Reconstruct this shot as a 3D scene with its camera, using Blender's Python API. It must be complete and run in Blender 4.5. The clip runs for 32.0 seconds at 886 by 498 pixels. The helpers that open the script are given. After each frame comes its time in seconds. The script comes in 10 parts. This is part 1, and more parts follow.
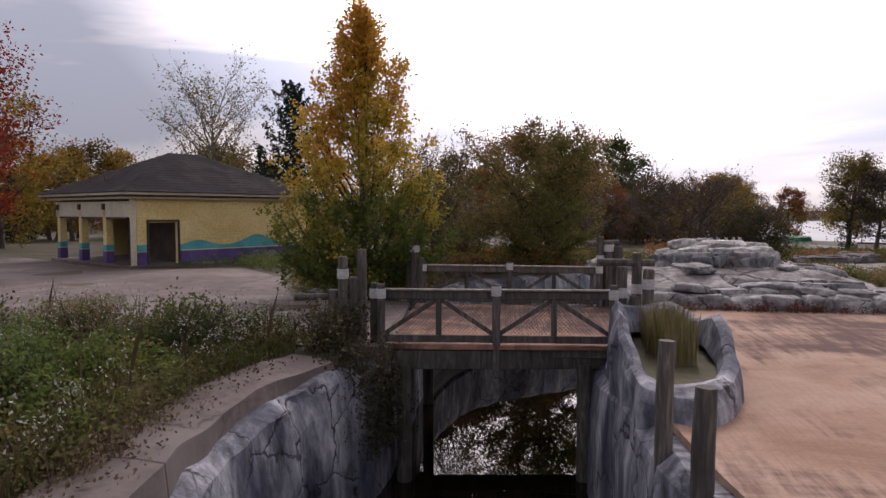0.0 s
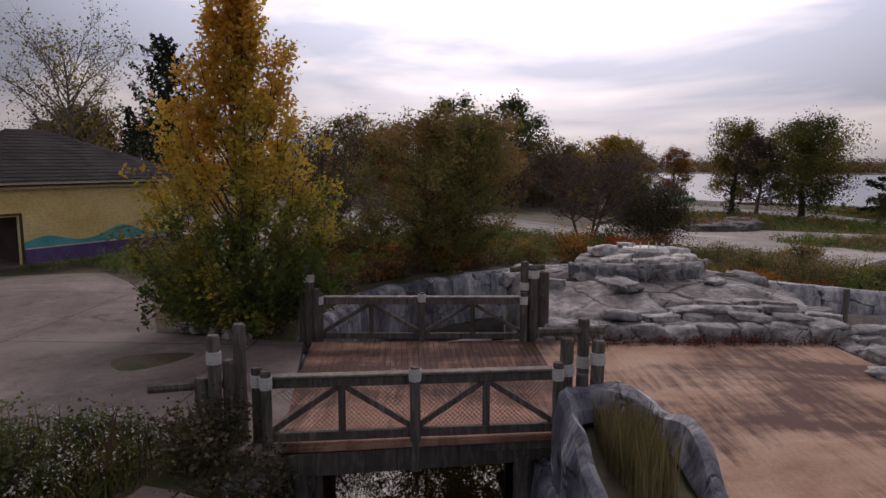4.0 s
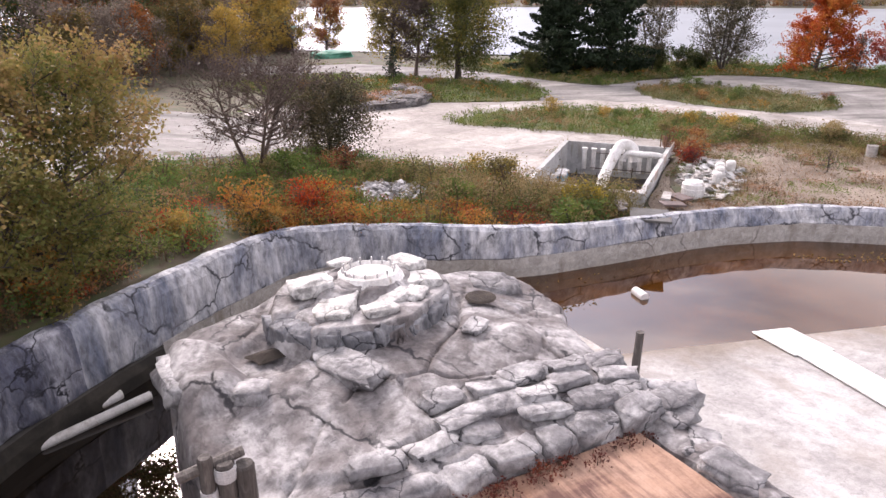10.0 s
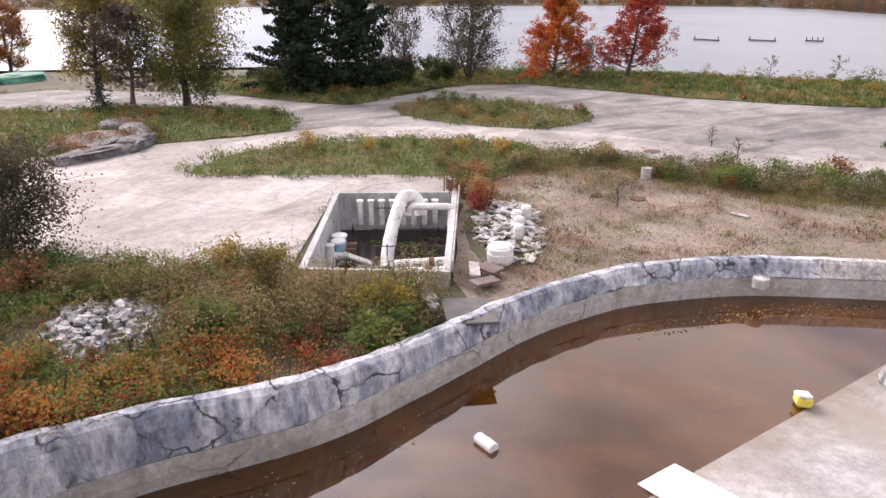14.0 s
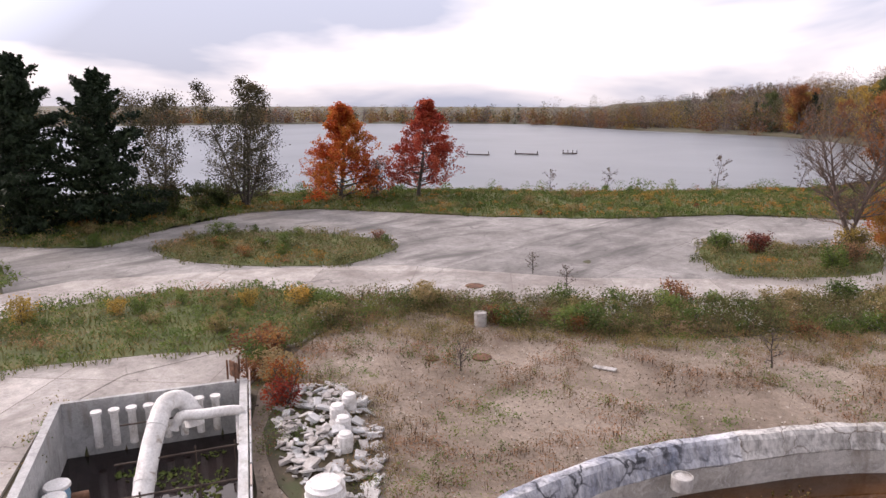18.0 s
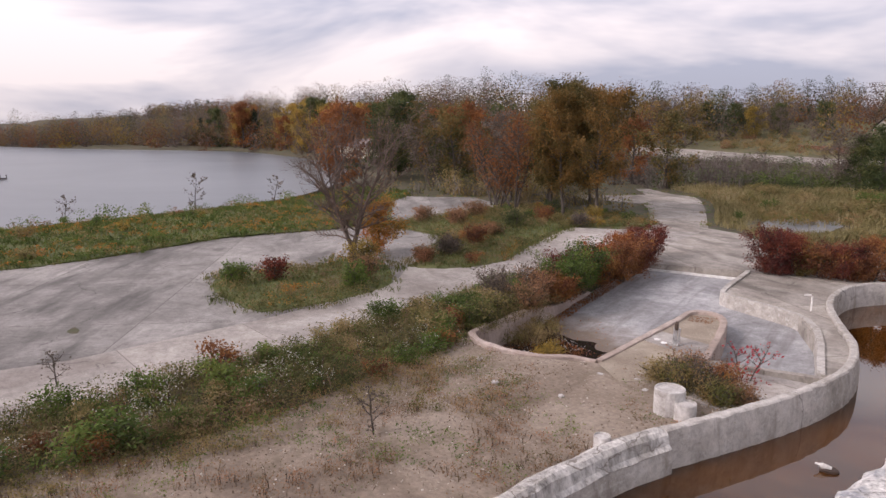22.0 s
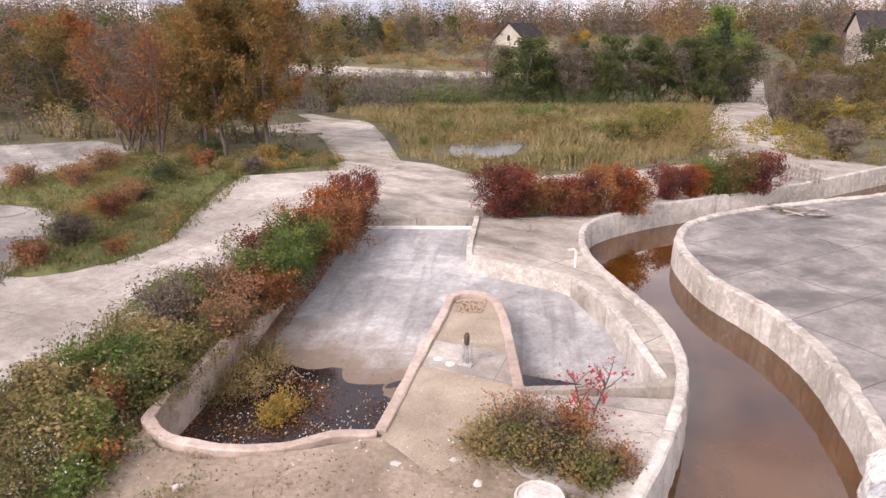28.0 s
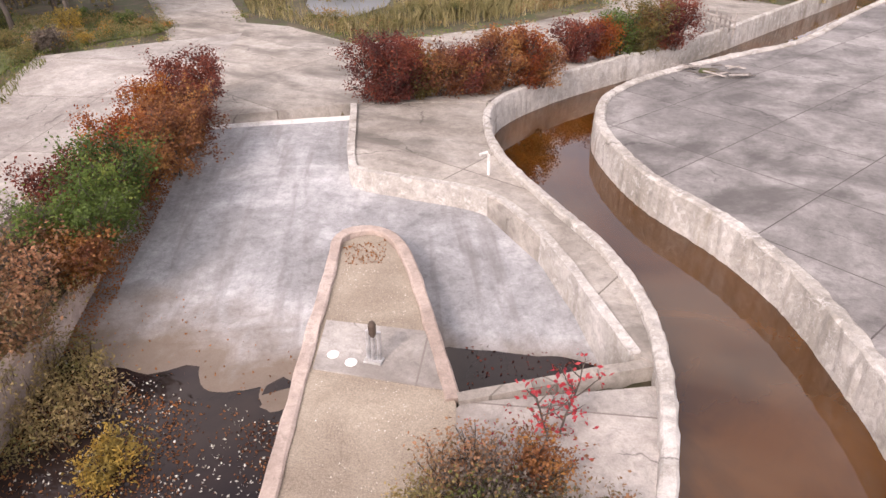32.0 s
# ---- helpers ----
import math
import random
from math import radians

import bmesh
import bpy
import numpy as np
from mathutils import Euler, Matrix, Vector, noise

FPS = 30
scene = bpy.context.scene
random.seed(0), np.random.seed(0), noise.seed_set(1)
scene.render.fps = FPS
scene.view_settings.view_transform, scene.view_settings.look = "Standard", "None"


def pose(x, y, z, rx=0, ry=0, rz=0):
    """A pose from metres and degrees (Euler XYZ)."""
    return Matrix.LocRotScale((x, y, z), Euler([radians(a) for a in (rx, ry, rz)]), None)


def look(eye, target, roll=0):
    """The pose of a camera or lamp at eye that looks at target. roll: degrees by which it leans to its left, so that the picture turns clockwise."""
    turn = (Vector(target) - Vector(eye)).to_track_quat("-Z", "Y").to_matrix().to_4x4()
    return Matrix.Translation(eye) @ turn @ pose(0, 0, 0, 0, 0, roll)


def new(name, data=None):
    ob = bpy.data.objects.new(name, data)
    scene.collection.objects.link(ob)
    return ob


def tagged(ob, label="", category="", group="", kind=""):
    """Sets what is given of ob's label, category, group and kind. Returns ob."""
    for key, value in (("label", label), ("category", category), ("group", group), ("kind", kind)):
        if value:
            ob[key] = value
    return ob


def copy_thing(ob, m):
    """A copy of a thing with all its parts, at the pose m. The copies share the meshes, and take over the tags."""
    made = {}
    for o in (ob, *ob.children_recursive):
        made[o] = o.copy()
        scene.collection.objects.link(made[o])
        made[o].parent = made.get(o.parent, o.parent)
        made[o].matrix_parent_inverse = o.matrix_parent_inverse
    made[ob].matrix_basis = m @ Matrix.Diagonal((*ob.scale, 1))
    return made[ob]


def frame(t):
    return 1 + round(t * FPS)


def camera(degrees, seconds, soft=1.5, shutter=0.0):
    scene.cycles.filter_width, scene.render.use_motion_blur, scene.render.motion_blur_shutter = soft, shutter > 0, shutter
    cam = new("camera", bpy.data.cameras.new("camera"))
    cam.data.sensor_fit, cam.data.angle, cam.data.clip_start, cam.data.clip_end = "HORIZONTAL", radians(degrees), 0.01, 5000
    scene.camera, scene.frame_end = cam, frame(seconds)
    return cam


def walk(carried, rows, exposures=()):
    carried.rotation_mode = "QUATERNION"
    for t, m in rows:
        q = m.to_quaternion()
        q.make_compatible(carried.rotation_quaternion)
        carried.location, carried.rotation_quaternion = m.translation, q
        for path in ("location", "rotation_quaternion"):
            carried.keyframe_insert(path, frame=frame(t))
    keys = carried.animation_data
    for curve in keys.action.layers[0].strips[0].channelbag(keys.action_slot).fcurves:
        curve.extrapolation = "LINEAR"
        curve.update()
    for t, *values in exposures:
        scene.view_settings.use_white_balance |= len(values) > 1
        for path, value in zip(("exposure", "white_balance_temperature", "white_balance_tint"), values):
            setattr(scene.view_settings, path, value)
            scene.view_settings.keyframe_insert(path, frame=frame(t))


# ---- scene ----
cam = camera(66.7, 32.0)
METRES, EYE, TILT, LEAN, TURN = 60.0, 2.6, -3.2, 0.0, 0.0
ROWS = [
    (0.0, 0.0, 0.0, 0.0, 0.0, 0.0, 0.0),
    (0.5, -0.0012, 0.0028, 0.0021, -0.3, 0.25, 0.0),
    (1.0, -0.0027, 0.0075, 0.0051, -1.04, 0.26, 0.02),
    (1.5, -0.0039, 0.0129, 0.0085, -2.88, 0.23, 0.1),
    (2.0, -0.0044, 0.0185, 0.0123, -4.32, -0.11, 0.19),
    (2.5, -0.0044, 0.0249, 0.0168, -5.59, -1.2, 0.29),
    (3.0, -0.004, 0.032, 0.0211, -6.88, -2.22, 0.37),
    (3.5, -0.003, 0.0397, 0.0257, -8.0, -3.24, 0.42),
    (5.5, 0.0032, 0.0764, 0.0472, -12.82, -7.41, 0.7),
    (6.0, 0.0049, 0.0861, 0.0519, -15.14, -8.63, 0.82),
    (6.5, 0.0071, 0.0971, 0.0571, -17.59, -10.06, 0.95),
    (7.0, 0.0101, 0.1082, 0.0621, -19.93, -11.41, 1.06),
    (7.5, 0.0138, 0.1201, 0.067, -22.34, -12.75, 1.18),
    (8.0, 0.0179, 0.1329, 0.0717, -24.97, -14.1, 1.34),
    (8.5, 0.0218, 0.1447, 0.0761, -27.62, -15.22, 1.47),
    (9.0, 0.0262, 0.1553, 0.0803, -30.25, -16.21, 1.64),
    (9.5, 0.0332, 0.1693, 0.0857, -34.07, -17.66, 1.79),
    (10.0, 0.0409, 0.1829, 0.0898, -37.94, -18.64, 1.99),
    (10.5, 0.0497, 0.196, 0.0943, -42.05, -19.01, 2.14),
    (11.0, 0.059, 0.2097, 0.098, -46.49, -19.26, 2.3),
    (11.5, 0.0691, 0.2232, 0.1015, -50.56, -19.51, 2.45),
    (12.0, 0.0808, 0.2371, 0.1057, -54.72, -19.73, 2.58),
    (12.5, 0.0926, 0.2495, 0.1091, -57.78, -19.89, 2.69),
    (13.0, 0.1051, 0.2622, 0.1117, -59.04, -19.93, 2.73),
    (13.5, 0.1183, 0.2741, 0.1132, -59.3, -19.93, 2.75),
    (15.5, 0.1802, 0.3175, 0.1176, -62.52, -18.39, 2.84),
    (16.0, 0.1965, 0.3274, 0.1179, -65.13, -17.94, 2.89),
    (16.5, 0.2135, 0.3375, 0.1182, -68.52, -16.85, 2.9),
    (17.0, 0.2264, 0.3443, 0.118, -70.63, -15.45, 2.95),
    (17.5, 0.2456, 0.3533, 0.1177, -74.0, -13.33, 2.99),
    (18.0, 0.2637, 0.3607, 0.1175, -78.25, -11.38, 3.03),
    (18.5, 0.2823, 0.3677, 0.1167, -83.12, -9.89, 3.09),
    (19.0, 0.3008, 0.3738, 0.1159, -88.21, -10.24, 3.11),
    (19.5, 0.3199, 0.3789, 0.1156, -93.65, -11.01, 3.1),
    (20.0, 0.3406, 0.3829, 0.1152, -100.1, -11.34, 3.04),
    (20.5, 0.3597, 0.3856, 0.1147, -106.56, -11.63, 2.94),
    (21.0, 0.3794, 0.387, 0.1143, -112.4, -11.9, 2.79),
    (21.5, 0.3987, 0.3869, 0.1138, -117.81, -12.12, 2.68),
    (22.0, 0.4177, 0.3849, 0.1132, -122.87, -12.31, 2.53),
    (22.5, 0.4375, 0.3812, 0.1129, -128.29, -12.58, 2.38),
    (23.0, 0.4554, 0.3763, 0.1123, -131.6, -12.92, 2.27),
    (23.5, 0.4722, 0.3698, 0.1115, -134.51, -13.64, 2.19),
    (24.0, 0.4884, 0.3612, 0.1109, -137.38, -14.88, 2.11),
    (24.5, 0.5002, 0.3544, 0.1106, -139.59, -15.92, 2.03),
    (25.0, 0.5155, 0.344, 0.1103, -142.58, -17.18, 1.94),
    (25.5, 0.5306, 0.3327, 0.1099, -144.96, -17.34, 1.85),
    (27.5, 0.5819, 0.2794, 0.1077, -151.3, -19.22, 1.72),
    (28.0, 0.593, 0.2655, 0.1068, -152.9, -20.23, 1.68),
    (28.5, 0.6035, 0.2511, 0.1061, -154.94, -22.28, 1.61),
    (29.0, 0.6138, 0.2343, 0.1056, -157.18, -24.18, 1.51),
    (29.5, 0.6226, 0.2184, 0.105, -159.67, -25.55, 1.44),
    (30.0, 0.6309, 0.2024, 0.1043, -162.16, -26.67, 1.33),
    (30.5, 0.6386, 0.1867, 0.1035, -164.11, -27.38, 1.24),
    (31.0, 0.6457, 0.171, 0.1032, -164.41, -29.07, 1.26),
    (31.5, 0.6489, 0.1635, 0.1028, -164.55, -31.49, 1.26),
    (32.0, 0.6488, 0.1607, 0.1031, -164.64, -33.67, 1.29),
]
KELVIN, TINT = 7120, 26
EXPOSURES = [(t, e, KELVIN + (300 if t > 26 else 0), TINT) for t, e in ((0.0, -0.33), (2.0, -0.74), (3.5, -0.93), (6.0, -0.18), (8.0, 0.45), (10.0, 1.0), (13.0, 0.92), (16.0, 1.05), (17.5, 0.8), (19.0, 0.3), (23.0, 0.25), (25.0, 0.42), (28.0, 1.02), (30.0, 1.07), (32.0, 0.93))]
walk(cam, [(t, pose(0, 0, EYE, TILT, LEAN, TURN) @ pose(METRES * x, METRES * y, METRES * z, 90 + pitch, roll, yaw)) for t, x, y, z, yaw, pitch, roll in ROWS], EXPOSURES)

# ---- world and sun ----
SUN_EL, SUN_AZ = 38.0, 16.0     # degrees; azimuth from +y towards +x
world = bpy.data.worlds.new("overcast_sky")
scene.world = world
world.use_nodes = True
wn, wl = world.node_tree.nodes, world.node_tree.links
wn.clear()
w_out = wn.new("ShaderNodeOutputWorld")
w_bg = wn.new("ShaderNodeBackground")
w_sky = wn.new("ShaderNodeTexSky")
w_sky.sky_type = "NISHITA"
w_sky.sun_disc = False
w_sky.sun_elevation, w_sky.sun_rotation = radians(SUN_EL), radians(SUN_AZ)
w_sky.air_density, w_sky.dust_density = 1.0, 2.0
w_tc = wn.new("ShaderNodeTexCoord")
w_map = wn.new("ShaderNodeMapping")
w_map.inputs["Scale"].default_value = (1.0, 1.0, 4.2)
w_map.inputs["Location"].default_value = (-3.34, -0.75, -0.05)
wl.new(w_tc.outputs["Generated"], w_map.inputs["Vector"])
w_n1 = wn.new("ShaderNodeTexNoise")
w_n1.inputs["Scale"].default_value, w_n1.inputs["Detail"].default_value, w_n1.inputs["Roughness"].default_value = 1.7, 5, 0.52
w_n1.inputs["Distortion"].default_value = 0.35
wl.new(w_map.outputs[0], w_n1.inputs["Vector"])
w_cr = wn.new("ShaderNodeValToRGB")
w_cr.color_ramp.elements[0].position, w_cr.color_ramp.elements[1].position = 0.44, 0.60
w_cr.color_ramp.elements[0].color = (4.3, 5.1, 6.4, 1)
w_cr.color_ramp.elements[1].color = (9.4, 9.6, 9.9, 1)
wl.new(w_n1.outputs["Fac"], w_cr.inputs["Fac"])
w_mix = wn.new("ShaderNodeMix")
w_mix.data_type = "RGBA"
w_mix.inputs[0].default_value = 0.93
wl.new(w_sky.outputs[0], w_mix.inputs[6])
wl.new(w_cr.outputs[0], w_mix.inputs[7])
w_sep = wn.new("ShaderNodeSeparateXYZ")
wl.new(w_tc.outputs["Generated"], w_sep.inputs[0])
w_high = wn.new("ShaderNodeValToRGB")       # overcast: brighter low down, duller overhead
for p, v in ((0.0, 0.72), (0.08, 0.84), (0.3, 1.12), (0.8, 0.6)):
    el = w_high.color_ramp.elements[0] if p == 0.0 else w_high.color_ramp.elements.new(p)
    el.position, el.color = p, (v, v, v, 1)
w_high.color_ramp.elements[-1].color = (0.5, 0.5, 0.5, 1)
wl.new(w_sep.outputs["Z"], w_high.inputs["Fac"])
w_dot = wn.new("ShaderNodeVectorMath")      # cloud lit from behind round the sun
w_dot.operation = "DOT_PRODUCT"
wl.new(w_tc.outputs["Generated"], w_dot.inputs[0])
w_dot.inputs[1].default_value = (math.sin(radians(SUN_AZ)) * math.cos(radians(SUN_EL)), math.cos(radians(SUN_AZ)) * math.cos(radians(SUN_EL)), math.sin(radians(SUN_EL)))
w_glow = wn.new("ShaderNodeMapRange")
for key, v in (("From Min", 0.7), ("From Max", 1.0), ("To Min", 1.0), ("To Max", 4.0)):
    w_glow.inputs[key].default_value = v
wl.new(w_dot.outputs["Value"], w_glow.inputs["Value"])
w_m1, w_m2 = wn.new("ShaderNodeMix"), wn.new("ShaderNodeMix")
for w_m, a, b in ((w_m1, w_mix.outputs[2], w_high.outputs[0]), (w_m2, w_m1.outputs[2], w_glow.outputs[0])):
    w_m.data_type, w_m.blend_type = "RGBA", "MULTIPLY"
    w_m.inputs[0].default_value = 1.0
    wl.new(a, w_m.inputs[6])
    wl.new(b, w_m.inputs[7])
wl.new(w_m2.outputs[2], w_bg.inputs["Color"])
w_bg.inputs["Strength"].default_value = 0.105
wl.new(w_bg.outputs[0], w_out.inputs["Surface"])
sun_data = bpy.data.lights.new("sun", "SUN")
sun_data.energy, sun_data.angle, sun_data.color = 1.3, radians(12), (1.0, 0.955, 0.89)
sun = new("sun", sun_data)
_a, _e = radians(SUN_AZ), radians(SUN_EL)
sun.matrix_world = look((math.sin(_a) * math.cos(_e) * 90, math.cos(_a) * math.cos(_e) * 90, math.sin(_e) * 90), (0, 0, 0))

# ---- materials ----
def node_mat(name):
    m = bpy.data.materials.new(name)
    m.use_nodes = True
    n, l = m.node_tree.nodes, m.node_tree.links
    b = n["Principled BSDF"]
    g = n.new("ShaderNodeNewGeometry")
    return m, n, l, b, g


def noise_of(n, l, vec, scale, detail=4.0, rough=0.6, dist=0.0, stretch=None):
    if stretch:
        mp = n.new("ShaderNodeMapping")
        mp.inputs["Scale"].default_value = stretch
        l.new(vec, mp.inputs["Vector"])
        vec = mp.outputs[0]
    t = n.new("ShaderNodeTexNoise")
    t.inputs["Scale"].default_value, t.inputs["Detail"].default_value = scale, detail
    t.inputs["Roughness"].default_value, t.inputs["Distortion"].default_value = rough, dist
    l.new(vec, t.inputs["Vector"])
    return t.outputs["Fac"]


def ramp_of(n, l, fac, stops):
    r = n.new("ShaderNodeValToRGB")
    e = r.color_ramp.elements
    while len(e) < len(stops):
        e.new(0.5)
    for k, (p, c) in enumerate(stops):
        e[k].position = p
        e[k].color = (*c, 1) if len(c) == 3 else c
    l.new(fac, r.inputs["Fac"])
    return r.outputs["Color"]


def mixed(n, l, fac, a, b, mode="MIX"):
    x = n.new("ShaderNodeMix")
    x.data_type, x.blend_type = "RGBA", mode
    for sock, v in ((x.inputs[0], fac), (x.inputs[6], a), (x.inputs[7], b)):
        if isinstance(v, (int, float)):
            sock.default_value = v
        elif isinstance(v, tuple):
            sock.default_value = (*v, 1)
        else:
            l.new(v, sock)
    return x.outputs[2]


def grey(v):
    return (v, v, v)


def bumped(n, l, b, height, strength, distance):
    bp = n.new("ShaderNodeBump")
    bp.inputs["Strength"].default_value, bp.inputs["Distance"].default_value = strength, distance
    l.new(height, bp.inputs["Height"])
    l.new(bp.outputs[0], b.inputs["Normal"])


def mottled(name, dark, mid, light, scale=0.5, fine=9.0, rough=0.85, bump=0.25, dist=0.02, spots=None, stretch=None, metal=0.0, lift=0.25):
    """Two scales of variation: broad stains between three tones and a fine grain over them."""
    m, n, l, b, g = node_mat(name)
    pos = g.outputs["Position"]
    broad = noise_of(n, l, pos, scale, 6, 0.62, 0.6, stretch)
    c = ramp_of(n, l, broad, [(0.30, dark), (0.50, mid), (0.70, light)])
    grain = noise_of(n, l, pos, fine, 6, 0.7)
    c = mixed(n, l, 1.0, c, ramp_of(n, l, grain, [(0.25, grey(1 - lift)), (0.75, grey(1 + lift))]), "MULTIPLY")
    if spots:
        tone, sc, lo, hi = spots
        sp = noise_of(n, l, pos, sc, 5, 0.65, 0.8)
        c = mixed(n, l, ramp_of(n, l, sp, [(lo, grey(0)), (hi, grey(1))]), c, tone)
    l.new(c, b.inputs["Base Color"])
    b.inputs["Roughness"].default_value, b.inputs["Metallic"].default_value = rough, metal
    bumped(n, l, b, grain, bump, dist)
    return m


def concrete(name, dark, mid, light, joint=None, jscale=4.0, angle=0.0, streak=None, crack=True, silt=None, flake=None):
    """Weathered slab: broad stains, fine grit, hairline cracks, and sawn joints in a square grid of jscale metres."""
    m, n, l, b, g = node_mat(name)
    pos = g.outputs["Position"]
    broad = noise_of(n, l, pos, 0.22, 8, 0.66, 0.5)
    c = ramp_of(n, l, broad, [(0.32, dark), (0.5, mid), (0.66, light)])
    mid_n = noise_of(n, l, pos, 1.7, 7, 0.7, 0.4)
    c = mixed(n, l, 1.0, c, ramp_of(n, l, mid_n, [(0.28, grey(0.72)), (0.7, grey(1.14))]), "MULTIPLY")
    grain = noise_of(n, l, pos, 24, 5, 0.7)
    c = mixed(n, l, 1.0, c, ramp_of(n, l, grain, [(0.25, grey(0.82)), (0.75, grey(1.15))]), "MULTIPLY")
    blotch = noise_of(n, l, pos, 5.0, 6, 0.72, 0.8)
    c = mixed(n, l, 1.0, c, ramp_of(n, l, blotch, [(0.32, grey(0.74)), (0.5, grey(1.0)), (0.68, grey(1.12))]), "MULTIPLY")
    if flake:               # remnants of white paint
        fl_ = noise_of(n, l, pos, 2.6, 7, 0.75, 0.6)
        c = mixed(n, l, ramp_of(n, l, fl_, [(0.53, grey(0)), (0.6, grey(0.5))]), c, flake)
    if streak:
        tone, sx, sy, lo, hi, turn = streak
        mp = n.new("ShaderNodeMapping")
        mp.inputs["Rotation"].default_value = (0, 0, radians(turn))
        l.new(pos, mp.inputs["Vector"])
        st = noise_of(n, l, mp.outputs[0], 1.0, 6, 0.6, 0.3, (sx, sy, 0.3))
        c = mixed(n, l, ramp_of(n, l, st, [(lo, grey(0)), (hi, grey(0.85))]), c, tone)
    if silt:                # silt settled where the floor lies low
        tone, z_hi, z_lo = silt
        sz = n.new("ShaderNodeSeparateXYZ")
        l.new(pos, sz.inputs[0])
        wv = n.new("ShaderNodeMath")
        wv.operation = "MULTIPLY_ADD"
        wv.inputs[1].default_value = 0.34
        l.new(noise_of(n, l, pos, 0.8, 6, 0.65, 0.6), wv.inputs[0])
        l.new(sz.outputs["Z"], wv.inputs[2])
        sr = n.new("ShaderNodeMapRange")
        for key, val in (("From Min", z_hi + 0.17), ("From Max", z_lo + 0.17), ("To Min", 0.0), ("To Max", 0.9)):
            sr.inputs[key].default_value = val
        l.new(wv.outputs[0], sr.inputs["Value"])
        c = mixed(n, l, sr.outputs[0], c, mixed(n, l, grain, tuple(x * 0.6 for x in tone), tone))
    if crack:
        v = n.new("ShaderNodeTexVoronoi")
        v.feature = "DISTANCE_TO_EDGE"
        v.inputs["Scale"].default_value = 0.16
        wob = n.new("ShaderNodeVectorMath")
        wob.operation = "MULTIPLY_ADD"
        nt = n.new("ShaderNodeTexNoise")
        nt.inputs["Scale"].default_value, nt.inputs["Detail"].default_value = 0.9, 6
        l.new(pos, nt.inputs["Vector"])
        l.new(nt.outputs["Color"], wob.inputs[0])
        wob.inputs[1].default_value = (1.6, 1.6, 0)
        l.new(pos, wob.inputs[2])
        l.new(wob.outputs[0], v.inputs["Vector"])
        line = ramp_of(n, l, v.outputs["Distance"], [(0.0, grey(0.75)), (0.006, grey(0))])
        line = mixed(n, l, 1.0, line, ramp_of(n, l, noise_of(n, l, pos, 0.3, 2), [(0.5, grey(0)), (0.58, grey(1))]), "MULTIPLY")
        c = mixed(n, l, line, c, tuple(x * 0.25 for x in dark))
    if joint:
        mp = n.new("ShaderNodeMapping")
        mp.inputs["Rotation"].default_value = (0, 0, radians(angle))
        l.new(pos, mp.inputs["Vector"])
        snap = n.new("ShaderNodeVectorMath")     # each slab weathers to its own tone
        snap.operation = "SNAP"
        snap.inputs[1].default_value = (jscale, jscale, 100)
        l.new(mp.outputs[0], snap.inputs[0])
        wn_ = n.new("ShaderNodeTexWhiteNoise")
        l.new(snap.outputs[0], wn_.inputs["Vector"])
        c = mixed(n, l, 1.0, c, ramp_of(n, l, wn_.outputs["Value"], [(0.0, grey(0.84)), (1.0, grey(1.12))]), "MULTIPLY")
        sep = n.new("ShaderNodeSeparateXYZ")
        l.new(mp.outputs[0], sep.inputs[0])
        lines = None
        for ax in ("X", "Y"):
            pp = n.new("ShaderNodeMath")
            pp.operation = "PINGPONG"
            pp.inputs[1].default_value = jscale / 2
            l.new(sep.outputs[ax], pp.inputs[0])
            lt = n.new("ShaderNodeMath")
            lt.operation = "LESS_THAN"
            lt.inputs[1].default_value = 0.022
            l.new(pp.outputs[0], lt.inputs[0])
            if lines is None:
                lines = lt.outputs[0]
            else:
                mx = n.new("ShaderNodeMath")
                mx.operation = "MAXIMUM"
                l.new(lines, mx.inputs[0])
                l.new(lt.outputs[0], mx.inputs[1])
                lines = mx.outputs[0]
        c = mixed(n, l, lines, c, joint)
    l.new(c, b.inputs["Base Color"])
    b.inputs["Roughness"].default_value = 0.82
    bumped(n, l, b, grain, 0.25, 0.01)
    return m


